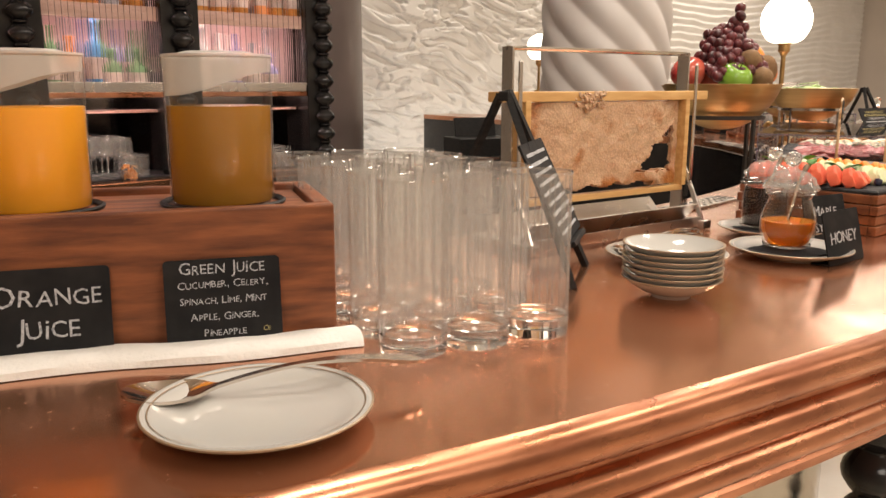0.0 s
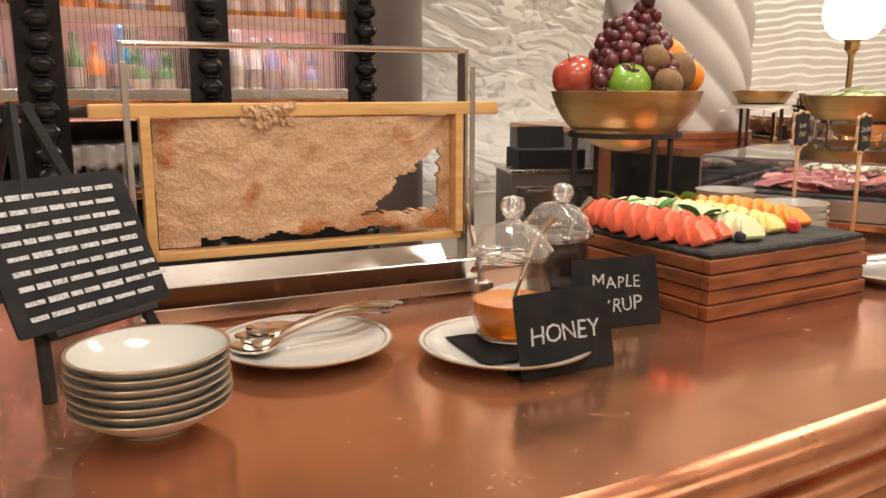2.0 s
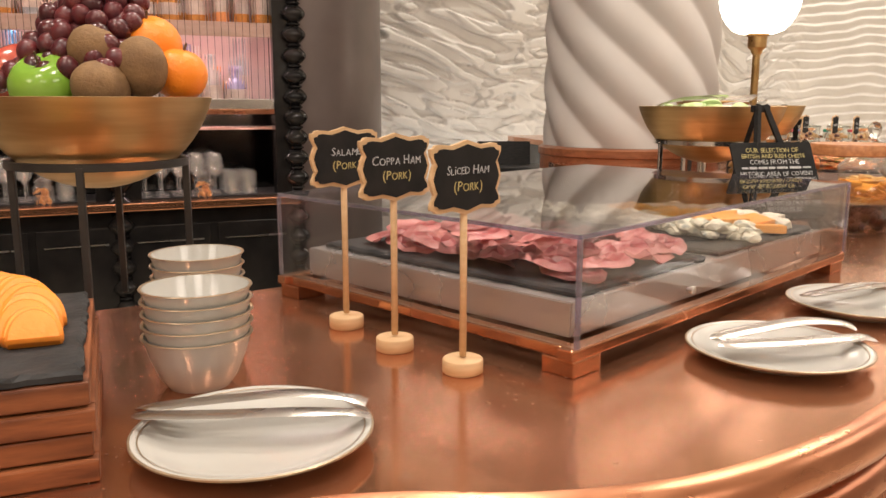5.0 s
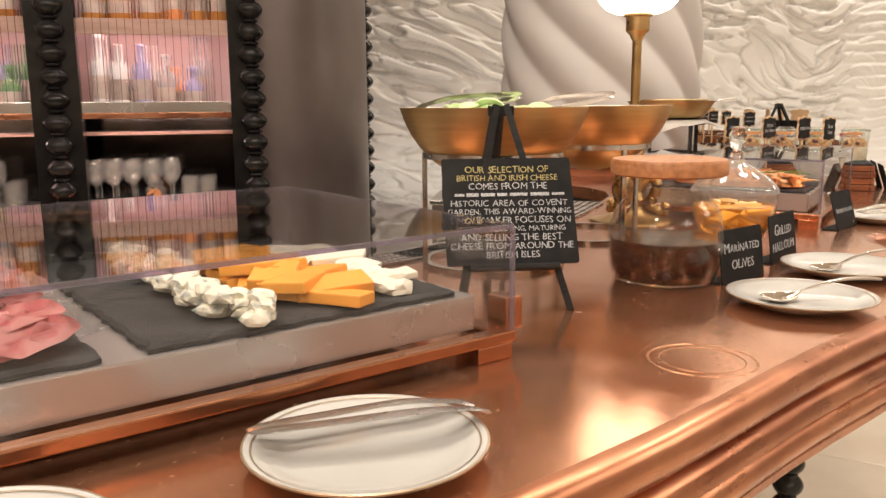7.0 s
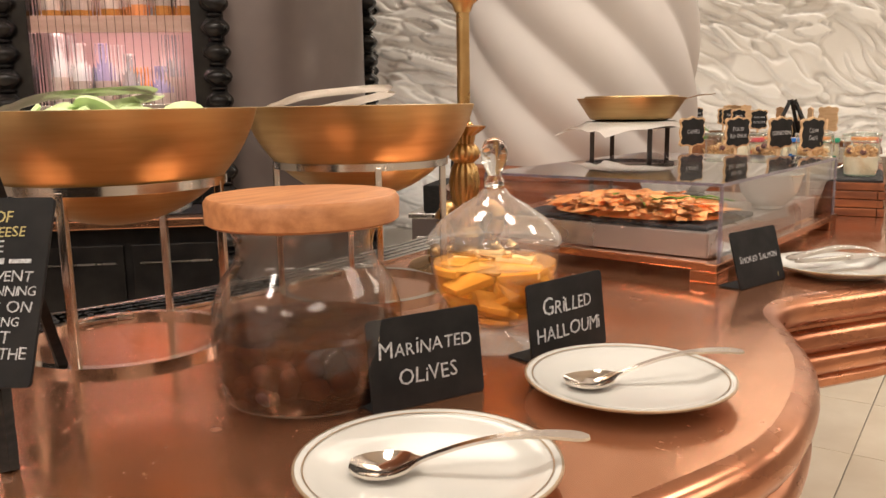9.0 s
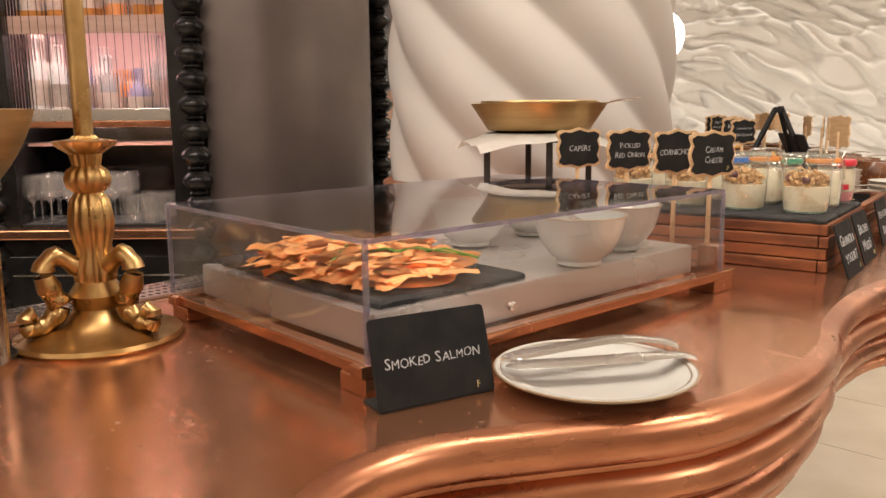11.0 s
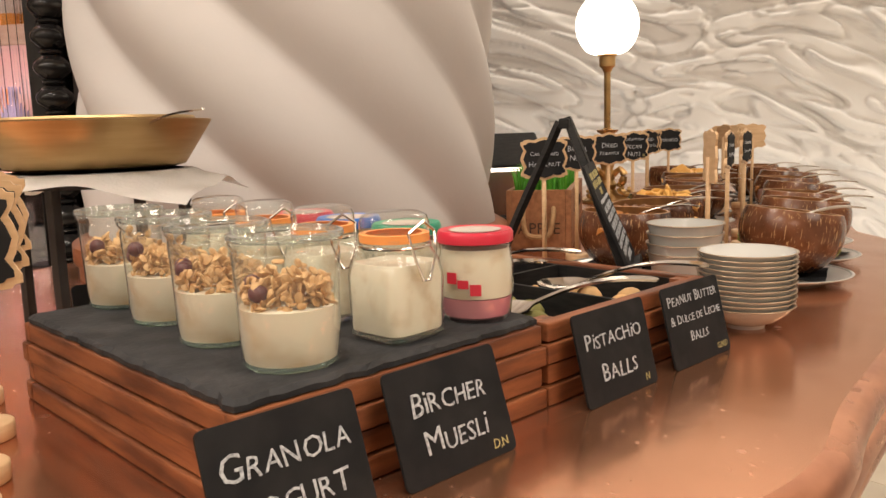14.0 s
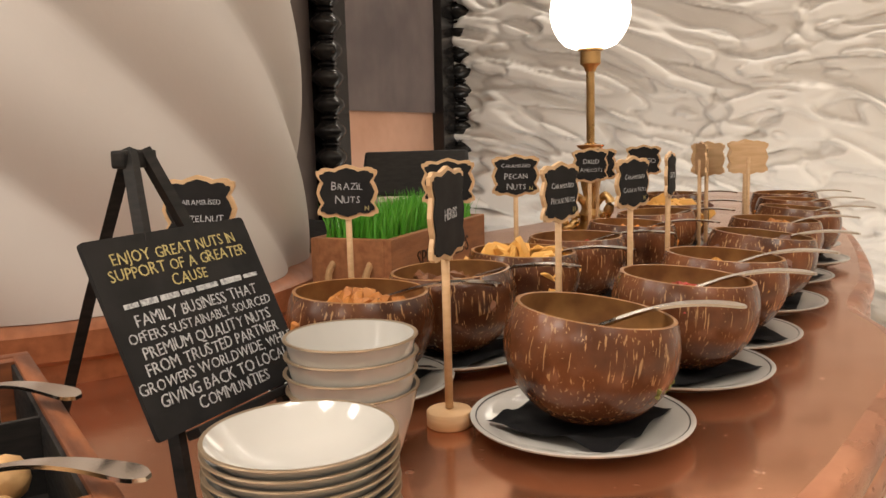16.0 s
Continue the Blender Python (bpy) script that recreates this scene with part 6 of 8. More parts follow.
laid("sliced_ham", "overlapping pink and red ham slices on black slate", "ham", m1 @ pose(0, 0, 0.006), hams, "slice", [(0.075 + 0.042 * i + rs.uniform(-0.008, 0.008), 0.06 + 0.037 * j + rs.uniform(-0.006, 0.006), 0.002 + 0.005 * ((i + j) % 3), 90 + 30 * i) for j in range(8) for i in range(5)])
batons = [kit("piece", box((0, 0, 0.005), (0.078 - 0.012 * k, 0.030 + 0.004 * k, 0.010), 0.0015), CHEDDAR, False) for k in range(3)]
laid("cheddar_slices", "thick orange cheese slices fanned on black slate", "cheese", m1 @ pose(0, 0, 0.006), batons, "piece", [(0.466 + 0.016 * math.sin(2.1 * j), 0.062 + 0.0125 * j, 0.001 + 0.0045 * (j % 3), -62 + 124 * ((j * 0.382) % 1.0)) for j in range(16)])


def crumb(s, seed, material):
    bm = bmesh.new()
    bmesh.ops.create_icosphere(bm, subdivisions=2, radius=s)
    for v in bm.verts:
        k = 1 + 0.5 * noise.noise(v.co * (1.8 / s) + Vector((seed, 0, 0)))
        v.co = Vector((v.co.x * k * 1.2, v.co.y * k * 0.9, max(-s * 0.4, v.co.z * k * 0.6)))
    return kit("piece", bm, material, False)


blues = [crumb(0.0115, s, BLUE_CHEESE) for s in (1, 4, 8, 13)]
laid("blue_cheese", "crumbled blue-veined cheese pieces on black slate", "cheese", m1 @ pose(0, 0, 0.012), blues, "piece", [(0.385 + rs.uniform(-0.014, 0.020), 0.03 + 0.0072 * j, 0.006 * (j % 3), rs.uniform(0, 360)) for j in range(44)])
whites = [crumb(0.013, s_, WHITE_CHEESE) for s_ in (3, 7, 11)] + [kit("piece", box((0, 0, 0.004), (0.05, 0.030, 0.006), 0.0015), WHITE_CHEESE, False)]
laid("white_cheese", "pale crumbly cheese slices on black slate", "cheese", m1 @ pose(0, 0, 0.010), whites, "piece", [(0.534 + rs.uniform(-0.014, 0.014), 0.05 + 0.0095 * j, 0.004 * (j % 3), rs.uniform(-50, 50)) for j in range(20)])

plate_at(1.262, 1.790, "white china side plate with gilt rim under tongs")
tongs_at(1.213, 1.755, C + 0.012, 35, roll=12)
plate_at(1.362, 2.000, "white china side plate with gilt rim under tongs")
tongs_at(1.305, 1.962, C + 0.012, 45, roll=-10)
easel((1.314, 2.385), 33, [("OUR SELECTION OF", Y_), ("BRITISH AND IRISH CHEESE", Y_), ("COMES FROM THE", W_), ("#", W_), ("HISTORIC AREA OF COVENT", W_), ("GARDEN, THIS AWARD-WINNING", W_), ("CHEESEMAKER FOCUSES ON", W_), ("FINDING, SELECTING, MATURING", W_), ("AND SELLING THE BEST", W_), ("CHEESE FROM AROUND THE", W_), ("BRITISH ISLES", W_)], "black easel sign describing the cheese selection in chalk")

# ---- salad bowls, olive jar, halloumi jar
ring_stand_bowl(1.180, 2.635, 1.319, 0.131, 1.258, CHROME, "chromed ring stand under a salad bowl", "wide brushed bronze bowl of cucumber salad", 4, True, 30)
ring_stand_bowl(1.232, 2.925, 1.319, 0.134, 1.258, CHROME, "chromed ring stand under a salad bowl", "wide brushed bronze salad bowl with tongs", 4, True, 50)
CUCUMBER = mat("cucumber_slice", (0.55, 0.72, 0.32), (0.68, 0.80, 0.48), 30, 0.35, bump=0.1)
CUCUMBER_SKIN = mat("cucumber_skin", (0.06, 0.18, 0.03), (0.10, 0.26, 0.05), 40, 0.3)
cd = bmesh.new()
prism([(0.024 * math.cos(2 * math.pi * k / 18), 0.024 * math.sin(2 * math.pi * k / 18)) for k in range(18)], -0.0015, 0.0015, cd)
CUKE = kit("slice", cd, CUCUMBER, False)
sal = thing("cucumber_salad", "sliced cucumber heaped in a bronze bowl", "salad", 1.180, 2.635, 1.279)
rc = random.Random(6)
for k in range(34):
    a, d = rc.uniform(0, 6.3), 0.085 * math.sqrt(rc.random())
    shared("slice", CUKE, sal, pose(d * math.cos(a), d * math.sin(a), 0.026 - 2.0 * d * d + 0.012 * rc.random(), rc.uniform(-45, 45), rc.uniform(-45, 45), 0))
tongs_at(1.205, 2.665, 1.325, 210, "steel serving tongs resting in a salad bowl", -7, 25, 0.95)
tongs_at(1.265, 2.940, 1.327, 210, "steel serving tongs resting in a salad bowl", -9, 30, 0.95)

jar = thing("olive_jar", "big round glass jar of marinated olives with a wooden lid", "jar", 1.424, 2.627, C + 0.0005)
part("jar_body", lathe([(0, 0.0), (0.060, 0.0), (0.066, 0.003), (0.070, 0.018), (0.073, 0.048), (0.0715, 0.07), (0.065, 0.090), (0.054, 0.104), (0.051, 0.114), (0.053, 0.124), (0.060, 0.134)], 44), GLASS, jar, shadow=False)
BRINE = mat("olive_oil_brine", (0.16, 0.05, 0.014), (0.07, 0.02, 0.007), 30, 0.06, 0.12, trans=0.65, ior=1.3)
OLIVE = [mat("olive_" + n, c, tuple(v * 0.6 for v in c), 30, 0.5) for n, c in (("purple", (0.05, 0.014, 0.014)), ("brown", (0.13, 0.04, 0.02)), ("green", (0.10, 0.065, 0.015)))]
part("brine", lathe([(0, 0.003), (0.062, 0.003), (0.068, 0.02), (0.0708, 0.054), (0, 0.0545)], 40), BRINE, jar, "dark oily marinade", shadow=False)
olive_me = [kit("olive", lathe([(0, -0.012)] + [(0.0092 * math.sin(math.pi * k / 6), -0.012 * math.cos(math.pi * k / 6)) for k in range(1, 6)] + [(0, 0.012)], 12), m_) for m_ in OLIVE]
for k in range(110):
    a, d = rc.uniform(0, 6.3), 0.0585 * rc.random() ** 0.3
    shared("olive", rc.choice((olive_me[0], olive_me[0], olive_me[1], olive_me[1], olive_me[1], olive_me[2])), jar, pose(d * math.cos(a), d * math.sin(a), 0.014 + 0.026 * rc.random(), rc.uniform(0, 180), rc.uniform(0, 180), 0))
lid = part("lid", lathe([(0, 0.134), (0.069, 0.134), (0.072, 0.136), (0.0725, 0.151), (0.070, 0.1545), (0, 0.155)], 48), LID_WOOD, jar, "thick round acacia wood lid")

hj = thing("halloumi_jar", "footed glass sweet jar with domed lid holding halloumi in oil", "jar", 1.483, 2.809, C + 0.0005)
part("jar_body", lathe([(0.012, 0.0178), (0.03, 0.022), (0.045, 0.035), (0.055, 0.055), (0.058, 0.075), (0.0585, 0.095)], 40), GLASS, hj, shadow=False)
part("foot", lathe([(0, 0.0), (0.038, 0.0), (0.0385, 0.002), (0.034, 0.005), (0.014, 0.009), (0.0105, 0.014), (0.016, 0.0175), (0, 0.0175)], 36), LID_GLASS, hj, "round pressed glass foot", shadow=False)
OIL = mat("golden_oil", (0.82, 0.42, 0.07), (0.70, 0.32, 0.045), 10, 0.08, trans=0.7, ior=1.33)
part("oil", lathe([(0, 0.018), (0.028, 0.0235), (0.043, 0.0365), (0.0528, 0.056), (0.0555, 0.072), (0.056, 0.078), (0, 0.0785)], 36), OIL, hj, "golden oil", shadow=False)
HALLOUMI = mat("grilled_halloumi", (0.84, 0.62, 0.30), (0.70, 0.40, 0.12), 30, 0.4, bump=0.1)
hal = [kit("piece", box((0, 0, 0), (0.036, 0.024, 0.006), 0.0012), HALLOUMI, False)]
for k in range(22):
    a, q = rc.uniform(0, 6.3), rc.random()
    d = (0.012 + 0.026 * q) * rc.random() ** 0.3
    shared("halloumi_piece", hal[0], hj, pose(d * math.cos(a), d * math.sin(a), 0.03 + 0.047 * q, rc.uniform(-30, 30), rc.uniform(-30, 30), rc.uniform(0, 360)))
lid = part("lid", lathe([(0.0585, 0.094), (0.0605, 0.096), (0.0605, 0.101), (0.0575, 0.105), (0.047, 0.117), (0.030, 0.129), (0.016, 0.137), (0.010, 0.144)], 40), LID_GLASS, hj, "domed clear glass lid", shadow=False)
part("knob", lathe([(0, 0.144), (0.009, 0.146), (0.0085, 0.152), (0.006, 0.156), (0.0115, 0.168), (0.0125, 0.177), (0.008, 0.187), (0, 0.190)], 20), GLASS_BASE, lid, "solid glass knob", shadow=False)
card((1.498, 2.612), (1.538, 2.699), [("Marinated", 0.0172), ("OLiVES", 0.0165)], "black chalk card reading marinated olives", size=0.019, tilt=8)
card((1.541, 2.773), (1.567, 2.868), [("Grilled", 0.021), ("HALLOUMi", 0.018)], "black chalk card reading grilled halloumi", size=0.02, tilt=7)
card((1.619, 3.139), (1.648, 3.234), [("Smoked Salmon", 0.0122)], "black chalk card reading smoked salmon", size=0.014, mark="F")
plate_at(1.590, 2.551, "white china side plate with gilt rim under a silver spoon")
spoon_at(1.552, 2.525, C + 0.004, 33, SPOON, 4, "silver serving spoon on a side plate", scale=0.86)
plate_at(1.633, 2.757, "white china side plate with gilt rim under a silver spoon")
spoon_at(1.595, 2.725, C + 0.004, 40, SPOON, 4, "silver serving spoon on a side plate", scale=0.86)
plate_at(1.697, 3.298, "white china side plate with gilt rim under tongs")
tongs_at(1.655, 3.245, C + 0.012, 58, roll=8)


# ---- brass table lamps
OPAL = glow("lit_opal_glass", (1.0, 0.90, 0.76), 7.0)


def brass_lamp(x, y, label, collar=0.381, r=0.09, rot=0):
    root = thing("table_lamp", label, "lamp", x, y, C, rot, group="brass table lamps")
    part("base", lathe([(0, 0), (0.076, 0), (0.078, 0.003), (0.076, 0.007), (0.064, 0.010), (0.05, 0.014), (0.03, 0.02), (0.022, 0.032), (0.026, 0.045), (0.018, 0.058), (0, 0.06)], 40), BRASS, root, "round brass base")
    for k in range(3):
        a = 2 * math.pi * k / 3 + 0.4
        pts = smooth_line([(0.014, 0, 0.07), (0.034, 0, 0.085), (0.046, 0, 0.072), (0.040, 0, 0.050), (0.034, 0, 0.036), (0.048, 0, 0.022), (0.062, 0, 0.020), (0.064, 0, 0.030), (0.056, 0, 0.034)], 4)
        foot = part("scroll_foot", tube(pts, lambda q: 0.0105 - 0.006 * abs(q - 0.4) + 0.0012 * math.sin(60 * q), 10), BRASS, root, "cast brass scroll")
        foot.matrix_basis = pose(0, 0, 0, 0, 0, math.degrees(a))
    bal = [(0, 0.055), (0.018, 0.058), (0.020, 0.07), (0.014, 0.085), (0.018, 0.10), (0.0205, 0.115), (0.017, 0.135), (0.012, 0.142), (0.019, 0.148), (0.0205, 0.155), (0.018, 0.162), (0.012, 0.167), (0.014, 0.178), (0.026, 0.186), (0.028, 0.190), (0.012, 0.192), (0.009, 0.195), (0, 0.195)]
    part("baluster", swirled([(max(q, 0.004), z) for q, z in bal], 84, 14, 0.0011, 0.0, True), BRASS, root, "turned and fluted brass stem")
    part("rod", lathe([(0, 0.194), (0.0085, 0.194), (0.0085, collar - 0.045), (0, collar - 0.045)], 20), BRASS, root)
    part("cup", lathe([(0, collar - 0.046), (0.010, collar - 0.046), (0.014, collar - 0.036), (0.021, collar - 0.03), (0.021, collar - 0.006), (0.026, collar - 0.004), (0.026, collar), (0, collar)], 28), BRASS, root, "brass lamp holder")
    g = [(0.0, collar + 0.001), (r * 0.45, collar + 0.001)]
    for k in range(1, 15):
        a = math.pi * (0.16 + 0.84 * k / 14)
        g.append((r * math.sin(a) * (1.0 if k < 14 else 0), collar - 0.002 + r * 1.06 * (0.88 - math.cos(a)) ))
    part("globe", lathe(g, 32), OPAL, root, "glowing opal glass globe")
    return root


brass_lamp(1.266, 3.097, "tall brass table lamp with cast scroll base and lit opal globe")
brass_lamp(0.620, 5.385, "tall brass table lamp with cast scroll base and lit opal globe", 0.386, 0.082)

# ---- salmon case
m2 = display_case(1.588, 3.157, 85.0, 0.512, 0.345, "low acrylic display case of salmon and condiments on a copper base", 0.03)
p = m2 @ Vector((0.035, 0.03, 0))
slate_at(p.x, p.y, p.z, 85.0, 0.175, 0.285, "black slate under smoked salmon inside the display case", 8)
def ribbon(length, width, seed):
    """A thin strip of fish, rumpled and curled along its length."""
    bm = bmesh.new()
    n, rows = 16, []
    for i in range(n + 1):
        q = i / n
        x = (q - 0.5) * length
        y = 0.012 * noise.noise(Vector((q * 3.5, seed, 0)))
        z = 0.003 + 0.004 * abs(noise.noise(Vector((q * 4.0, seed, 5)))) + 0.004 * math.sin(math.pi * q)
        roll = 0.45 * noise.noise(Vector((q * 3.0, seed, 9)))
        hw = width * (0.35 + 0.65 * math.sin(math.pi * (0.08 + 0.84 * q)) ** 0.6)
        rows.append([bm.verts.new((x, y + hw * k * math.cos(roll), max(0.0006, z + hw * k * math.sin(roll) + 0.0015 * (1 - k * k)))) for k in (-1, -0.4, 0.4, 1)])
    for a, b in zip(rows, rows[1:]):
        for k in range(3):
            bm.faces.new((a[k], b[k], b[k + 1], a[k + 1]))
    bmesh.ops.solidify(bm, geom=bm.faces[:], thickness=0.0014)
    return bm


sal_me = [kit("slice", ribbon(0.062 + 0.008 * (k_ % 3), 0.0085 + 0.0015 * (k_ % 2), 3.7 * k_), SALMON) for k_ in range(7)]
spots = []
for k_ in range(190):
    a_, d_ = rs.uniform(0, 6.3), math.sqrt(rs.random())
    u_, w_ = 0.066 * d_ * math.cos(a_), 0.122 * d_ * math.sin(a_)
    spots.append((0.112 + u_, 0.165 + w_, 0.004 + 0.014 * (1 - d_ * d_), rs.uniform(-40, 40) + 180 * (k_ % 2)))
heap = laid("smoked_salmon", "heap of curled orange smoked salmon strips on slate", "salmon", m2 @ pose(0, 0, 0.006), sal_me, "slice", spots)
part("heap", lathe([(0.082, 0.0006), (0.078, 0.004), (0.060, 0.011), (0.035, 0.017), (0, 0.019)], 36, (0.112, 0.165, 0), m=Matrix.Diagonal((0.82, 1.5, 1, 1))), SALMON, heap)
ch = thing("chives", "long green chives laid over the salmon", "herb", 0, 0, 0)
ch.matrix_basis = m2 @ pose(0, 0, 0.024)
for k in range(9):
    a, b = (0.08 + rs.uniform(-0.03, 0.09), 0.04 + 0.02 * k), (0.10 + rs.uniform(-0.02, 0.1), 0.10 + 0.02 * k)
    part("stem", tube([(*a, 0.001), ((a[0] + b[0]) / 2, (a[1] + b[1]) / 2, 0.008), (*b, 0.001)], 0.0011, 5), CHIVE, ch)
CAPER = mat("green_capers", (0.14, 0.17, 0.04), (0.09, 0.11, 0.03), 40, 0.4)
ONION = mat("pickled_onion", (0.52, 0.10, 0.16), (0.70, 0.30, 0.35), 40, 0.3)
GHERKIN = mat("gherkin_green", (0.20, 0.24, 0.05), (0.28, 0.30, 0.08), 40, 0.35)
CREAM = mat("cream_cheese", (0.86, 0.82, 0.73), (0.82, 0.77, 0.68), 10, 0.4, bump=0.2, bscale=40)
DEEP_BOWL = kit("dish", lathe([(0, 0.0), (0.0225, 0.0), (0.0235, 0.002), (0.0225, 0.0045), (0.032, 0.012), (0.0405, 0.025), (0.0445, 0.038), (0.0470, 0.049), (0.0475, 0.0505), (0.0455, 0.0505), (0.0425, 0.038), (0.038, 0.026), (0.028, 0.014), (0, 0.009)], 44), CHINA)
DEEP_RIM = kit("gilt_band", lathe([(0.0453, 0.0506), (0.0476, 0.0509), (0.0480, 0.0498)], 44), GOLD_RIM)
for (x, y), fill, words in (((0.301, 0.040), CAPER, "capers"), ((0.405, 0.068), CREAM, "cream cheese"), ((0.307, 0.206), ONION, "pickled red onion"), ((0.42, 0.210), GHERKIN, "gherkins")):
    p = m2 @ Vector((x, y, 0.001))
    b = thing("condiment_bowl", "white china bowl of " + words + " in the display case", "bowl", p.x, p.y, p.z, 0, group="condiment bowls")
    shared("dish", DEEP_BOWL, b, Matrix())
    shared("gilt_band", DEEP_RIM, b, Matrix(), "thin gilt rim")
    bm = bmesh.new()
    if fill is CREAM:
        lathe([(0, 0.050), (0.010, 0.049), (0.018, 0.045), (0.028, 0.043), (0.036, 0.038), (0.041, 0.036)], 24, bm=bm)
    else:
        for k in range(90):
            a, d = rs.uniform(0, 6.3), 0.034 * math.sqrt(rs.random())
            long = 2.6 if fill is ONION else 1.0
            bmesh.ops.create_icosphere(bm, subdivisions=1, radius=rs.uniform(0.004, 0.006), matrix=pose(d * math.cos(a), d * math.sin(a), 0.028 + 0.008 * rs.random(), 0, rs.uniform(-20, 20), rs.uniform(0, 360)) @ Matrix.Diagonal((long, 0.6 if long > 1 else 1.0, 0.5 if long > 1 else 1.0, 1)))
    tagged(part("filling", bm, fill, b, words), kind="stuff" if fill is not CREAM else "")
    if words in ("capers", "gherkins"):
        part("teaspoon", tube([(0.016, -0.010, 0.038), (0.006, -0.004, 0.040), (-0.014, 0.008, 0.046), (-0.032, 0.018, 0.053), (-0.052, 0.03, 0.060)], lambda q: 0.0095 if q < 0.3 else 0.003 + 0.002 * q, 8, flat=0.3), SILVER, b, "silver teaspoon")

# ---- pan on a black stand by the pillar
st = thing("pan_stand", "square black iron stand under a bronze pan", "stand", 1.165, 3.945, C, 25)
part("frame", lathe([(0.085, 0.160), (0.098, 0.160), (0.098, 0.168), (0.085, 0.168), (0.085, 0.160)], 40), IRON, st)
for k in range(4):
    a = math.pi / 2 * k + 0.4
    part("leg", box((0.092 * math.cos(a), 0.092 * math.sin(a), 0.08), (0.010, 0.010, 0.160), 0.001), IRON, st, smooth=False)
bm = bmesh.new()
n = 26
g = [[None] * (n + 1) for _ in range(n + 1)]
for j in range(n + 1):
    for i in range(n + 1):
        x, y = (i / n - 0.5) * 0.26, (j / n - 0.5) * 0.24
        d = max(abs(x) / 0.13, abs(y) / 0.12)
        out = max(0.0, math.hypot(x, y) - 0.10)
        z = 0.1705 - 0.35 * out + 0.010 * noise.noise(Vector((x * 16, y * 16, 2))) * min(1, out * 30) + (0.004 if out == 0 else 0)
        g[j][i] = bm.verts.new((x, y, z))
for a, b in zip(g, g[1:]):
    for i in range(n):
        bm.faces.new((a[i], a[i + 1], b[i + 1], b[i]))
bmesh.ops.solidify(bm, geom=bm.faces[:], thickness=0.0012)
nap = part("linen_napkin", bm, LINEN)
nap.matrix_basis = pose(1.165, 3.945, C, 0, 0, 52)
tagged(nap, "white linen napkin draped between stand and pan", "napkin")
pan = thing("bronze_pan", "shallow nested bronze pans on a linen napkin", "bowl", 1.165, 3.945, C + 0.1755, 0)
part("outer_pan", lathe([(0, 0), (0.075, 0.0), (0.09, 0.004), (0.117, 0.045), (0.120, 0.050), (0.117, 0.0505), (0.088, 0.007), (0.07, 0.003), (0, 0.003)], 48), BRONZE, pan)
part("inner_pan", lathe([(0, 0.006), (0.07, 0.006), (0.085, 0.012), (0.103, 0.052), (0.1015, 0.0545), (0.083, 0.015), (0, 0.010)], 48), BRONZE, pan)
spoon_at(1.208, 3.935, C + 0.188, 27, SPOON, 12, "silver serving spoon leaning in a bronze pan", scale=0.9, roll=10)

# ---- condiment signs
stake(1.351, 3.790, 72, ["CAPERS"], "stake sign reading capers in a round wooden foot", top=0.185)
stake(1.439, 3.783, 72, ["Pickled", "Red Onion"], "stake sign reading pickled red onion in a wooden foot", top=0.185)
stake(1.520, 3.766, 72, ["CORNICHONS"], "stake sign for pickles in a round wooden foot", top=0.185)
stake(1.576, 3.752, 72, ["Cream", "Cheese"], "stake sign reading cream cheese in a round wooden foot", top=0.184, mark="D")

# ---- yogurt crate
YA = 96.6
ym = pose(1.690, 3.862, C, 0, 0, YA)
crate("slatted_crate", "low walnut slatted crate carrying a slate of yogurt jars", 1.690, 3.862, YA, 0.256, 0.335, 0.064, group="walnut crates")
p = ym @ Vector((0.004, 0.006, 0))
slate_at(p.x, p.y, C + 0.0642, YA, 0.248, 0.323, "black riven slate slab under yogurt jars", 3)

YOGURT = mat("plain_yogurt", (0.70, 0.63, 0.49), (0.54, 0.40, 0.24), 55, 0.4, sub=0.1, contrast=(0.48, 0.75))
GRANOLA = mat("toasted_granola", (0.46, 0.24, 0.085), (0.68, 0.44, 0.21), 120, 0.6, bump=0.3)
RAISIN = mat("dark_dried_berry", (0.07, 0.015, 0.02), (0.12, 0.03, 0.03), 60, 0.4, bump=0.3)
SEAL = mat("orange_rubber_seal", (0.90, 0.36, 0.10), (0.84, 0.30, 0.08), 20, 0.45)
GREEN_GLASS = clear("greenish_jar_glass", (0.955, 0.975, 0.955), 0.03, 1.5, 1.5, 0.035)
JAR_RIM = clear("jar_rim_glass", (0.80, 0.84, 0.80), 0.05, 1.8, 1.2, 0.10)
GREEN_BASE = mat("greenish_glass_foot", (0.75, 0.92, 0.80), None, 5, 0.05, trans=0.9, ior=1.4)


def on_slate(x, y):
    return x, y, C + 0.0705


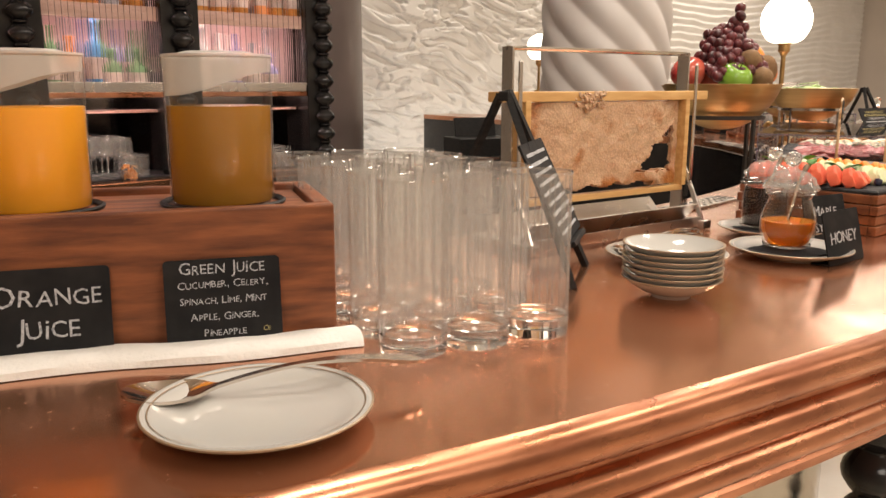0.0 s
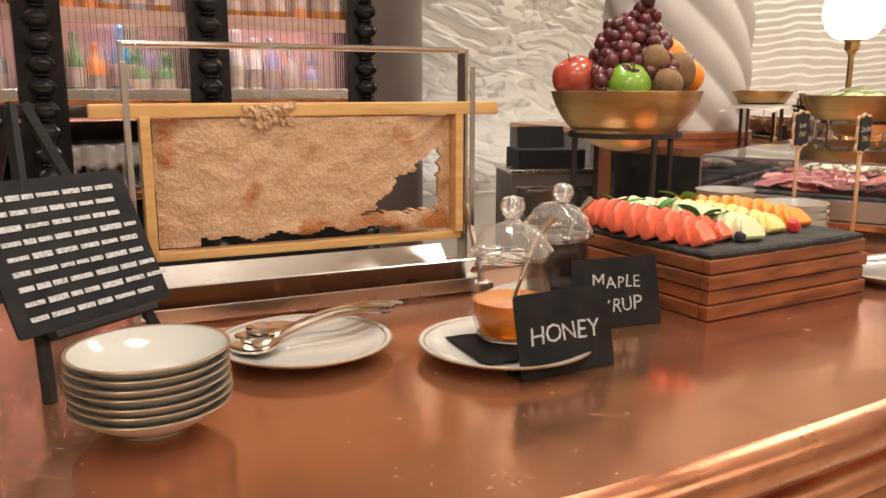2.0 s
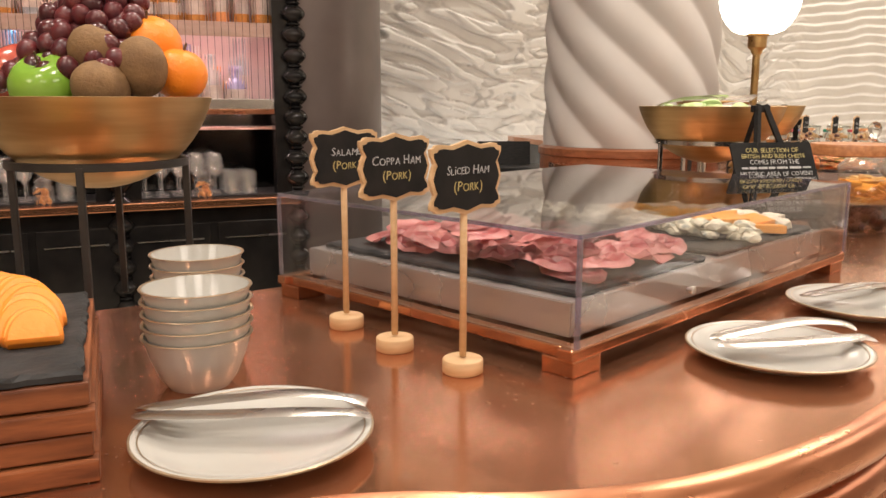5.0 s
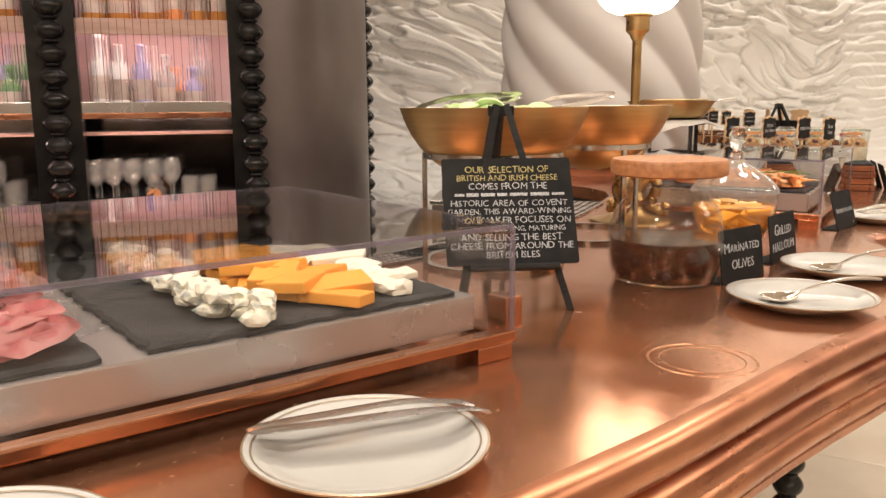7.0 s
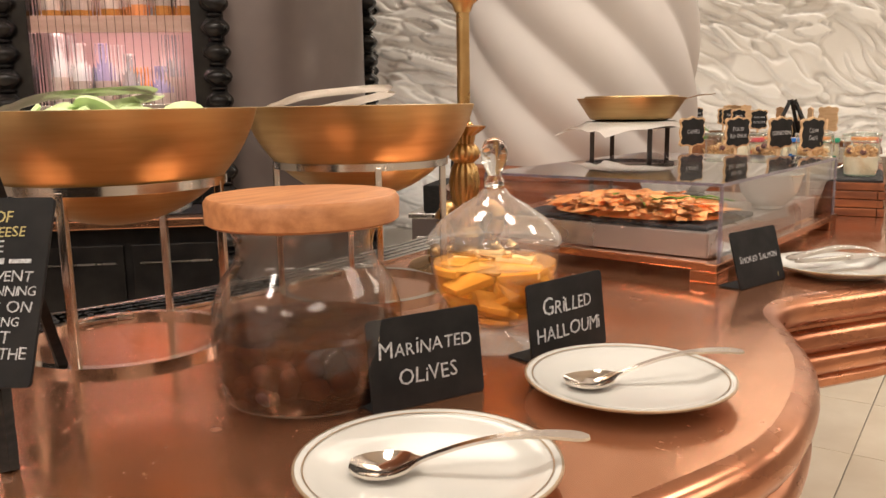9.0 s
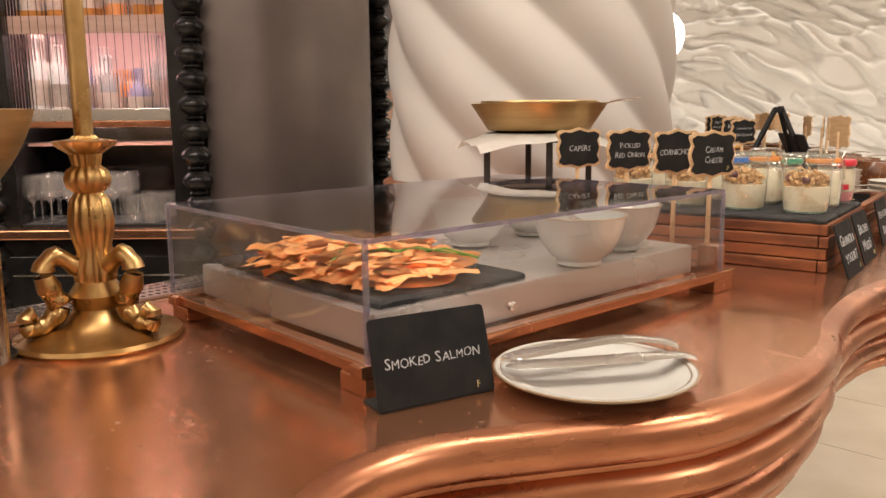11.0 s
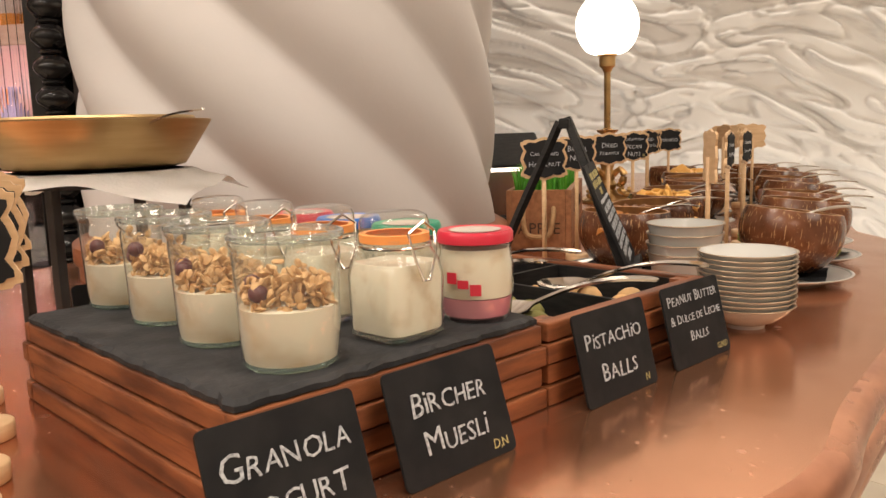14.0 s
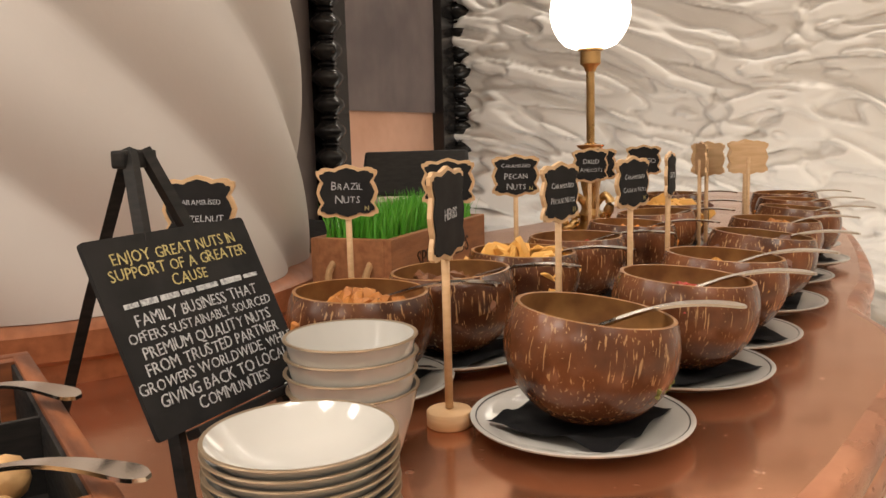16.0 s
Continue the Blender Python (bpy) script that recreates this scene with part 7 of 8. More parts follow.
def granola_jar(x, y, seed):
    ob = thing("granola_jar", "glass jar of yogurt topped with granola and berries", "jar", *on_slate(x, y), 0, group="granola yogurt jars")
    ob.matrix_basis = ob.matrix_basis @ Matrix.Diagonal((1.16, 1.16, 1.10, 1))
    part("jar_glass", lathe([(0, 0.0), (0.023, 0.0), (0.0255, 0.003), (0.0265, 0.03), (0.028, 0.062), (0.0272, 0.064), (0.0292, 0.067), (0.0296, 0.071), (0.0285, 0.073), (0.0272, 0.071)], 32), GREEN_GLASS, ob, shadow=False)
    part("foot_ring", lathe([(0.0, 0.0004), (0.0235, 0.0004), (0.0245, 0.0015), (0.024, 0.0035), (0, 0.003)], 32), GREEN_BASE, ob, shadow=False)
    part("yogurt", lathe([(0, 0.0035), (0.0238, 0.0035), (0.0252, 0.012), (0.0255, 0.033), (0, 0.036)], 28), YOGURT, ob, "cream yogurt")
    part("rim", lathe([(0.0268, 0.0700), (0.0290, 0.0690), (0.0302, 0.0705), (0.0298, 0.0728), (0.0278, 0.0735), (0.0268, 0.0700)], 36), JAR_RIM, ob, "thick rounded glass rim", shadow=False)
    bm = bmesh.new()
    r = random.Random(seed)
    for k in range(260):
        a, d = r.uniform(0, 6.3), 0.0232 * math.sqrt(r.random())
        top = 0.046 + 0.012 * (1 - d / 0.024) + 0.006 * noise.noise(Vector((d * 60 * math.cos(a), d * 60 * math.sin(a), seed)))
        bmesh.ops.create_icosphere(bm, subdivisions=1, radius=r.uniform(0.0016, 0.0034), matrix=pose(d * math.cos(a), d * math.sin(a), r.uniform(0.032, top), r.uniform(0, 180), r.uniform(0, 180), r.uniform(0, 360)) @ Matrix.Diagonal((1.45, 1.0, 0.42, 1)))
    tagged(part("granola", bm, GRANOLA, ob, "toasted granola", smooth=False), kind="stuff")
    for k in range(2):
        a = r.uniform(3.6, 5.6)
        bm = bmesh.new()
        bmesh.ops.create_icosphere(bm, subdivisions=2, radius=0.0052)
        part("dried_berry", bm, RAISIN, ob, "dark dried berry", m=pose(0.020 * math.cos(a), 0.020 * math.sin(a), r.uniform(0.042, 0.053)))
    return ob


for k, (x, y) in enumerate(((1.637, 3.923), (1.553, 3.915), (1.466, 3.910), (1.380, 3.902))):
    granola_jar(x, y, k + 1)


def clip_jar(x, y, rot):
    ob = thing("clip_top_jar", "small square clip-top jar of muesli with orange seal", "jar", *on_slate(x, y), rot, group="clip-top jars")
    ob.matrix_basis = ob.matrix_basis @ Matrix.Diagonal((1.0, 1.0, 1.2, 1))
    def ring(w, z):
        return [(px, py, z) for px, py in rounded(2 * w, 2 * w, w * 0.45, 4)]
    def loft(levels, bm=None):
        bm = bmesh.new()
        rows = [[bm.verts.new(c) for c in ring(w, z)] for w, z in levels]
        bm.faces.new(rows[0][::-1])
        for a, b in zip(rows, rows[1:]):
            for i in range(len(a)):
                j = (i + 1) % len(a)
                bm.faces.new((a[i], a[j], b[j], b[i]))
        return bm, rows
    b1, _ = loft(((0.022, 0), (0.0255, 0.003), (0.026, 0.036), (0.024, 0.044), (0.0195, 0.050), (0.0195, 0.056)))
    part("jar_glass", b1, GREEN_GLASS, ob, shadow=False)
    b2, rows = loft(((0.021, 0.003), (0.0242, 0.005), (0.0246, 0.035), (0.0225, 0.0425)))
    b2.faces.new(rows[-1])
    part("muesli", b2, YOGURT, ob, "pale creamy muesli")
    part("seal", lathe([(0.019, 0.054), (0.0235, 0.054), (0.0235, 0.0585), (0.019, 0.0585)], 28), SEAL, ob, "orange rubber seal")
    part("lid", lathe([(0.0232, 0.059), (0.0235, 0.064), (0.022, 0.068), (0.017, 0.070), (0, 0.070)], 28), GREEN_GLASS, ob, "clear glass lid", shadow=False)
    clip = bmesh.new()
    tube([(-0.012, -0.025, 0.060), (-0.010, -0.028, 0.048), (-0.003, -0.0285, 0.034), (0.003, -0.0285, 0.034), (0.010, -0.028, 0.048), (0.012, -0.025, 0.060)], 0.0009, 6, clip)
    tube([(-0.012, -0.025, 0.060), (0, -0.027, 0.066), (0.012, -0.025, 0.060)], 0.0009, 6, clip)
    tube([(0.0235 * math.cos(2 * math.pi * k / 24), 0.0235 * math.sin(2 * math.pi * k / 24), 0.0515) for k in range(25)], 0.0009, 6, clip)
    part("wire_clip", clip, CHROME, ob, "steel wire clip")
    return ob


for x, y, r in ((1.630, 4.006, 100), (1.549, 3.998, 92), (1.467, 3.991, 97), (1.387, 3.984, 103)):
    clip_jar(x, y, r)


def yogurt_pot(x, y, lid_colour, fruit, words):
    ob = thing("yogurt_pot", "glass yogurt pot with " + words + " lid and fruit layer", "jar", *on_slate(x, y), 0, group="fruit yogurt pots")
    part("pot_glass", lathe([(0, 0), (0.022, 0), (0.025, 0.003), (0.0275, 0.02), (0.0275, 0.04), (0.0255, 0.054), (0.0245, 0.060)], 32), GREEN_GLASS, ob, shadow=False)
    part("fruit_layer", lathe([(0, 0.002), (0.021, 0.002), (0.0238, 0.004), (0.0258, 0.017), (0, 0.0175)], 28), fruit, ob, "fruit layer")
    part("yogurt", lathe([(0, 0.0178), (0.0258, 0.0178), (0.0262, 0.022), (0.0262, 0.04), (0.0243, 0.052), (0, 0.053)], 28), YOGURT, ob, "white yogurt")
    part("lid", lathe([(0.0262, 0.056), (0.0275, 0.0565), (0.0278, 0.0625), (0.0262, 0.065), (0.018, 0.0642), (0, 0.0640)], 36), lid_colour, ob, words + " screw lid")
    part("lid_label", lathe([(0, 0.0646), (0.019, 0.0648)], 30), LABEL_PAPER, ob, "printed paper label")
    bm = bmesh.new()
    for k in range(3):
        a = -1.35 + 0.32 * k
        box((0, 0, 0), (0.0005, 0.008, 0.008 - 0.002 * (k == 1)), 0, pose(0.0279 * math.cos(a), 0.0279 * math.sin(a), 0.033 - 0.004 * k, 0, 0, math.degrees(a)), bm)
    part("print", bm, lid_colour, ob, smooth=False)


RED_LID = mat("red_painted_lid", (0.62, 0.03, 0.06), (0.55, 0.025, 0.05), 20, 0.3)
BLUE_LID = mat("blue_painted_lid", (0.02, 0.16, 0.55), (0.02, 0.13, 0.48), 20, 0.3)
GREEN_LID = mat("green_painted_lid", (0.02, 0.30, 0.17), (0.02, 0.25, 0.14), 20, 0.3)
BERRY_JAM = mat("berry_layer", (0.55, 0.14, 0.20), (0.66, 0.28, 0.32), 20, 0.4)
KIWI_JAM = mat("green_layer", (0.45, 0.50, 0.14), (0.55, 0.58, 0.25), 20, 0.4)
yogurt_pot(1.626, 4.079, RED_LID, BERRY_JAM, "red")
yogurt_pot(1.550, 4.072, GREEN_LID, KIWI_JAM, "green")
yogurt_pot(1.472, 4.066, BLUE_LID, BERRY_JAM, "blue")
yogurt_pot(1.402, 4.060, RED_LID, BERRY_JAM, "red")

# ---- crate of sweet balls, four black compartments
cm = ym @ pose(0.258, 0, 0)
p = cm.translation
crate("divided_crate", "open walnut slatted crate with four black compartments of sweets", p.x, p.y, YA, 0.243, 0.335, 0.064, group="walnut crates")
ins = thing("compartment_tray", "black four-compartment tray set into a walnut crate", "tray", p.x, p.y, C, YA)
for c, s in (((0.1215, 0.1675, 0.034), (0.214, 0.004, 0.052)), ((0.1215, 0.1675, 0.034), (0.004, 0.306, 0.050)), ((0.0155, 0.1675, 0.034), (0.003, 0.306, 0.052)), ((0.2275, 0.1675, 0.034), (0.003, 0.306, 0.052)), ((0.1215, 0.0155, 0.034), (0.214, 0.003, 0.052)), ((0.1215, 0.3195, 0.034), (0.214, 0.003, 0.052)), ((0.1215, 0.1675, 0.0105), (0.214, 0.306, 0.004))):
    part("divider", box(c, s, 0.0004), BLACK_WOOD, ins, smooth=False)
BALLS = [mat("sweet_ball_" + n, c, tuple(v * 0.7 for v in c), 60, 0.7, bump=0.5, bscale=160, vary=0.15) for n, c in (("pistachio", (0.22, 0.20, 0.055)), ("peanut", (0.62, 0.38, 0.17)), ("golden", (0.66, 0.44, 0.16)), ("cocoa", (0.06, 0.035, 0.03)))]
BALL_NAMES = ("green pistachio balls", "tan peanut butter balls", "golden nut balls", "dark cocoa balls")
bb = bmesh.new()
bmesh.ops.create_icosphere(bb, subdivisions=2, radius=0.0135)
for v in bb.verts:
    v.co *= 1 + 0.06 * noise.noise(v.co * 120)
ball_kits = []
for m_ in BALLS:
    cp = bb.copy()
    ball_kits.append(kit("ball", cp, m_))
bb.free()
rb = random.Random(8)
for q, (x0, y0) in enumerate(((0.02, 0.02), (0.127, 0.02), (0.02, 0.174), (0.127, 0.174))):
    root = thing("sweet_balls", "heap of " + BALL_NAMES[q] + " in a black compartment", "sweets", 0, 0, 0, group="sweet balls")
    root.matrix_basis = cm
    spots = []
    for layer, cnt in ((0, 12), (1, 5)):
        tries = 0
        while sum(1 for s in spots if s[3] == layer) < cnt and tries < 300:
            tries += 1
            s = (x0 + 0.016 + rb.random() * 0.062, y0 + 0.018 + rb.random() * 0.095, 0.0262 + 0.0145 * layer, layer)
            if all((s[0] - o[0]) ** 2 + (s[1] - o[1]) ** 2 + (s[2] - o[2]) ** 2 > 0.0215 ** 2 for o in spots):
                spots.append(s)
    for s in spots:
        shared("ball", ball_kits[q], root, pose(s[0], s[1], s[2], rb.uniform(0, 360), rb.uniform(0, 360), 0))
for x, y, a in ((1.564, 4.133, 63.3), (1.517, 4.248, 47.3), (1.358, 4.245, 39.0), (1.443, 4.128, 70.0)):
    spoon_at(x, y, C + 0.049, a, SPOON, 3.0, "silver serving spoon resting on a crate of sweets", scale=0.98, roll=4)

card((1.7235, 3.838), (1.714, 3.932), [("Granola", 0.020), ("YOGURT", 0.0168)], "black chalk card reading granola yogurt", size=0.021, tilt=18, foot=False, mark="D", h=0.07)
card((1.7095, 3.955), (1.699, 4.049), [("Bircher", 0.020), ("Muesli", 0.020)], "black chalk card reading bircher muesli", size=0.021, tilt=18, foot=False, mark="D,N", h=0.07)
card((1.6845, 4.135), (1.674, 4.228), [("Pistachio", 0.018), ("Balls", 0.020)], "black chalk card reading pistachio balls", size=0.022, tilt=14, foot=False, mark="N", h=0.07)
card((1.670, 4.258), (1.660, 4.352), [("Peanut Butter", 0.0128), ("& Dulce de Leche", 0.0112), ("Balls", 0.0128)], "black chalk card reading peanut butter balls", size=0.0145, tilt=14, foot=False, mark="G,N,D", h=0.07, off=0.006)
card((1.318, 4.155), (1.308, 4.250), [("Cocoa", 0.02)], "black chalk card reading cocoa behind the crate", size=0.02, tilt=6, h=0.080, off=0.022)
card((1.338, 4.015), (1.328, 4.110), ["BEANS"], "black chalk card behind the crate of sweets", size=0.016, tilt=6, h=0.076, off=0.02)
card((1.352, 3.868), (1.342, 3.955), ["YOGURT"], "black chalk card behind the yogurt jars", size=0.014, tilt=6, h=0.085, off=0.026)

easel((1.484, 4.449), 128, [("ENJOY GREAT NUTS IN", Y_), ("SUPPORT OF A GREATER", Y_), ("CAUSE", Y_), ("#", W_), ("FAMILY BUSINESS THAT", W_), ("OFFERS SUSTAINABLY SOURCED", W_), ("PREMIUM QUALITY NUTS", W_), ("FROM TRUSTED PARTNER", W_), ("GROWERS WORLDWIDE, WHILE", W_), ("GIVING BACK TO LOCAL", W_), ("COMMUNITIES", W_)], "black easel sign about nut growers in chalk", z_low=0.048, top=0.215, tilt=24)


# ---- coconut bowls
def coconut_material():
    ma, nt, bsdf = nodes_of("polished_coconut_shell")
    L = nt.links.new
    tc = nt.nodes.new("ShaderNodeTexCoord")
    oi = nt.nodes.new("ShaderNodeObjectInfo")
    mp = nt.nodes.new("ShaderNodeMapping")
    mp.inputs["Scale"].default_value = (1, 1, 0.055)
    ad = nt.nodes.new("ShaderNodeVectorMath")
    L(tc.outputs["Object"], ad.inputs[0])
    L(oi.outputs["Random"], ad.inputs[1])
    L(ad.outputs[0], mp.inputs[0])
    n1 = nt.nodes.new("ShaderNodeTexNoise")
    n1.inputs["Scale"].default_value, n1.inputs["Detail"].default_value = 430, 3
    n2 = nt.nodes.new("ShaderNodeTexNoise")
    n2.inputs["Scale"].default_value, n2.inputs["Detail"].default_value = 22, 5
    L(mp.outputs[0], n1.inputs["Vector"])
    L(ad.outputs[0], n2.inputs["Vector"])
    r1 = nt.nodes.new("ShaderNodeMapRange")
    r1.inputs["From Min"].default_value, r1.inputs["From Max"].default_value = 0.615, 0.65
    L(n1.outputs["Fac"], r1.inputs["Value"])
    r2 = nt.nodes.new("ShaderNodeMapRange")
    r2.inputs["From Min"].default_value, r2.inputs["From Max"].default_value = 0.35, 0.65
    L(n2.outputs["Fac"], r2.inputs["Value"])
    base = nt.nodes.new("ShaderNodeMix")
    base.data_type = "RGBA"
    base.inputs[6].default_value, base.inputs[7].default_value = (0.065, 0.020, 0.008, 1), (0.21, 0.076, 0.030, 1)
    L(r2.outputs[0], base.inputs[0])
    top = nt.nodes.new("ShaderNodeMix")
    top.data_type = "RGBA"
    top.inputs[7].default_value = (0.48, 0.27, 0.12, 1)
    n3 = nt.nodes.new("ShaderNodeTexNoise")
    n3.inputs["Scale"].default_value, n3.inputs["Detail"].default_value = 420, 2
    L(ad.outputs[0], n3.inputs["Vector"])
    r3 = nt.nodes.new("ShaderNodeMapRange")
    r3.inputs["From Min"].default_value, r3.inputs["From Max"].default_value = 0.69, 0.74
    L(n3.outputs["Fac"], r3.inputs["Value"])
    both = nt.nodes.new("ShaderNodeMath")
    both.operation = "MAXIMUM"
    L(r1.outputs[0], both.inputs[0])
    L(r3.outputs[0], both.inputs[1])
    L(both.outputs[0], top.inputs[0])
    L(base.outputs[2], top.inputs[6])
    hs = nt.nodes.new("ShaderNodeHueSaturation")
    vr = nt.nodes.new("ShaderNodeMapRange")
    vr.inputs["To Min"].default_value, vr.inputs["To Max"].default_value = 0.6, 1.05
    L(oi.outputs["Random"], vr.inputs["Value"])
    L(vr.outputs[0], hs.inputs["Value"])
    L(top.outputs[2], hs.inputs["Color"])
    L(hs.outputs[0], bsdf.inputs["Base Color"])
    bsdf.inputs["Roughness"].default_value = 0.24
    bp = nt.nodes.new("ShaderNodeBump")
    bp.inputs["Strength"].default_value, bp.inputs["Distance"].default_value = 0.15, 0.001
    L(n1.outputs["Fac"], bp.inputs["Height"])
    L(bp.outputs[0], bsdf.inputs["Normal"])
    return ma


COCONUT = coconut_material()
COCO_IN = mat("coconut_inside", (0.34, 0.17, 0.06), (0.20, 0.09, 0.035), 40, 0.35, 0.5, bump=0.1)
R0 = 0.0635


def coconut_shell():
    bm = bmesh.new()
    outer, inner = [], []
    for k in range(15):
        a = radians(24 + 90 * k / 14)
        outer.append((R0 * math.sin(a), R0 * (math.cos(radians(24)) - math.cos(a)) * 0.94))
    inner = [(max(0.0, r - 0.0032), z + (0.003 if i < 4 else 0.0)) for i, (r, z) in enumerate(outer)]
    prof_out = [(0, outer[0][1])] + outer
    return kit("shell", lathe(prof_out, 44), COCONUT), kit("lining", lathe([(outer[-1][0], outer[-1][1]), (outer[-1][0] - 0.0016, outer[-1][1] + 0.0006)] + inner[::-1] + [(0, inner[0][1])], 44), COCO_IN), outer[-1]


SHELL, LINING, RIM = coconut_shell()
PLATE_DISH = kit("dish", lathe([(0, 0.003), (0.044, 0.003), (0.049, 0.0), (0.053, 0.003), (0.068, 0.007), (0.081, 0.0125), (0.0814, 0.0138), (0.0795, 0.0142), (0.066, 0.0095), (0.054, 0.006), (0, 0.0055)], 48), CHINA)
PLATE_BAND = kit("dark_band", lathe([(0.0766, 0.01335), (0.0776, 0.0137)], 48), IRON)


def nut_mix(name, c1, c2, s, seed, stretch=(1, 1, 1), n=70, dome=0.012, depth=0.054):
    m_ = mat(name, c1, c2, 60, 0.45, 0.6, bump=0.35, bscale=150)
    bm = bmesh.new()
    r = random.Random(seed)
    for k in range(n):
        a, d = r.uniform(0, 6.3), 0.058 * math.sqrt(r.random())
        z = depth + dome * (1 - (d / 0.058) ** 2) + r.uniform(-0.004, 0.003)
        bmesh.ops.create_icosphere(bm, subdivisions=1, radius=s * r.uniform(0.8, 1.2), matrix=pose(d * math.cos(a), d * math.sin(a), z, r.uniform(0, 180), r.uniform(0, 60), r.uniform(0, 360)) @ Matrix.Diagonal((*stretch, 1)))
    return kit("filling", bm, m_)


FILLS = {
    "green pumpkin seeds": nut_mix("pumpkin_seeds", (0.16, 0.20, 0.04), (0.26, 0.28, 0.08), 0.005, 1, (1.6, 0.9, 0.4), 70, 0.004, 0.034),
    "red goji berries": nut_mix("goji_berries", (0.42, 0.05, 0.03), (0.30, 0.03, 0.02), 0.005, 2, (1.7, 0.8, 0.7)),
    "golden raisins": nut_mix("golden_raisins", (0.55, 0.26, 0.05), (0.42, 0.17, 0.03), 0.006, 3, (1.5, 0.8, 0.7)),
    "dark dates": nut_mix("dates", (0.10, 0.035, 0.02), (0.18, 0.08, 0.05), 0.013, 4, (1.6, 0.8, 0.7), 20),
    "amber dried fruit": nut_mix("amber_fruit", (0.50, 0.20, 0.04), (0.36, 0.13, 0.03), 0.010, 5, (1.2, 0.9, 0.6), 34),
    "yellow dried pineapple": nut_mix("dried_pineapple", (0.85, 0.50, 0.14), (0.78, 0.42, 0.10), 0.013, 6, (1.5, 1.1, 0.35), 34, 0.024),
    "brown pecan nuts": nut_mix("pecans", (0.22, 0.09, 0.035), (0.14, 0.05, 0.02), 0.009, 7, (1.6, 0.9, 0.6), 40),
    "orange dried apricots": nut_mix("dried_apricots", (0.78, 0.30, 0.05), (0.66, 0.22, 0.03), 0.012, 8, (1.1, 1.0, 0.5), 30),
}


def coconut_bowl(x, y, fill, rot, spoon=None, plate=True, tilt=0.0):
    z = C
    if plate:
        pl = thing("saucer", "white china plate with dark line under a coconut bowl", "plate", x, y, C, rot, group="plates under coconut bowls")
        shared("dish", PLATE_DISH, pl, Matrix())
        shared("dark_band", PLATE_BAND, pl, Matrix(), "thin dark rim line")
        crumpled_square("black_napkin", 0.10, "black paper napkin between plate and coconut bowl", x, y, C + 0.0062, rot + 15, BLACK_PAPER, 0.006)
        z = C + 0.0100
    ob = thing("coconut_bowl", "polished brown coconut shell bowl of " + fill, "bowl", x, y, z, rot, group="coconut bowls")
    ob.matrix_basis = Matrix.Translation((x, y, z + 0.026 * math.sin(radians(abs(tilt))))) @ Matrix.Rotation(radians(tilt), 4, Vector((-0.888, 0.46, 0))) @ pose(0, 0, 0, 0, 0, rot)
    shared("shell", SHELL, ob, Matrix())
    shared("lining", LINING, ob, Matrix(), "smooth brown inside")
    c = shared("filling", FILLS[fill], ob, Matrix(), fill)
    c["kind"] = "stuff"
    if spoon is not None:
        a = radians(spoon)
        spoon_at(x - 0.034 * math.cos(a), y - 0.034 * math.sin(a), z + 0.060, spoon, SPOON, 1.0, "silver serving spoon resting in a coconut bowl", roll=3, scale=0.97)


for x, y, fill, spoon, til in ((1.528, 4.676, "green pumpkin seeds", 70, 8), (1.463, 4.832, "red goji berries", 68, 5), (1.393, 4.953, "golden raisins", 66, 4), (1.305, 5.105, "dark dates", 64, 6), (1.200, 5.255, "amber dried fruit", 66, 3), (1.118, 5.40, "brown pecan nuts", 62, 5), (1.005, 5.53, "orange dried apricots", 60, 3), (0.885, 5.655, "amber dried fruit", 58, 0)):
    coconut_bowl(x, y, fill, 40 * x * 9 % 360, spoon, True, til)
for x, y, fill, spoon, til in ((1.352, 4.573, "amber dried fruit", 72, 2), (1.306, 4.690, "brown pecan nuts", 66, -2), (1.238, 4.812, "yellow dried pineapple", 60, 2), (1.167, 4.940, "red goji berries", 64, 0), (1.105, 5.078, "orange dried apricots", 60, 3), (1.010, 5.215, "golden raisins", 66, -2), (0.905, 5.345, "yellow dried pineapple", 62, 0), (0.745, 5.50, "dark dates", 60, 0)):
    coconut_bowl(x, y, fill, 50 * x * 7 % 360, spoon, True, til)

stake(1.465, 4.600, 135, ["HERBS"], "stake sign set at an angle in a round wooden foot", top=0.194, h=0.064)
for x, y, a, lines, words in ((1.226, 4.615, 64, ["Brazil", "Nuts"], "brazil nuts"), (1.160, 4.764, 62, ["Dried", "Pineapple"], "dried pineapple"), (1.111, 4.887, 66, ["Caramelised", "Pecan", "Nuts"], "caramelised pecan nuts"), (1.320, 4.453, 58, ["Caramelised", "Hazelnut"], "caramelised hazelnut"), (0.955, 5.125, 78, ["Dried", "Apricots"], "dried apricots"), (1.393, 4.753, 113, ["Caramelised", "Pecan Nuts"], "caramelised nuts"), (1.339, 4.882, 108, ["Caramelised", "Cashew Nuts"], "caramelised cashew nuts"), (1.258, 5.008, 128, ["Dates"], "dates"), (0.93, 5.16, 60, ["DRIED"], "dried fruit"), (0.88, 5.30, 60, ["MANGO"], "dried fruit")):
    stake(x, y, a, lines, "stake sign reading " + words + " among the coconut bowls", top=0.190, mark="N" if "nuts" in words else "", w=0.058, h=0.050)
for x, y, a in ((1.06, 5.36, 238), (0.98, 5.44, 243), (1.03, 5.30, 190), (1.045, 5.27, 150)):
    stake(x, y, a, [], "plain wooden back of a stake sign among the bowls", top=0.195, w=0.058, h=0.050)

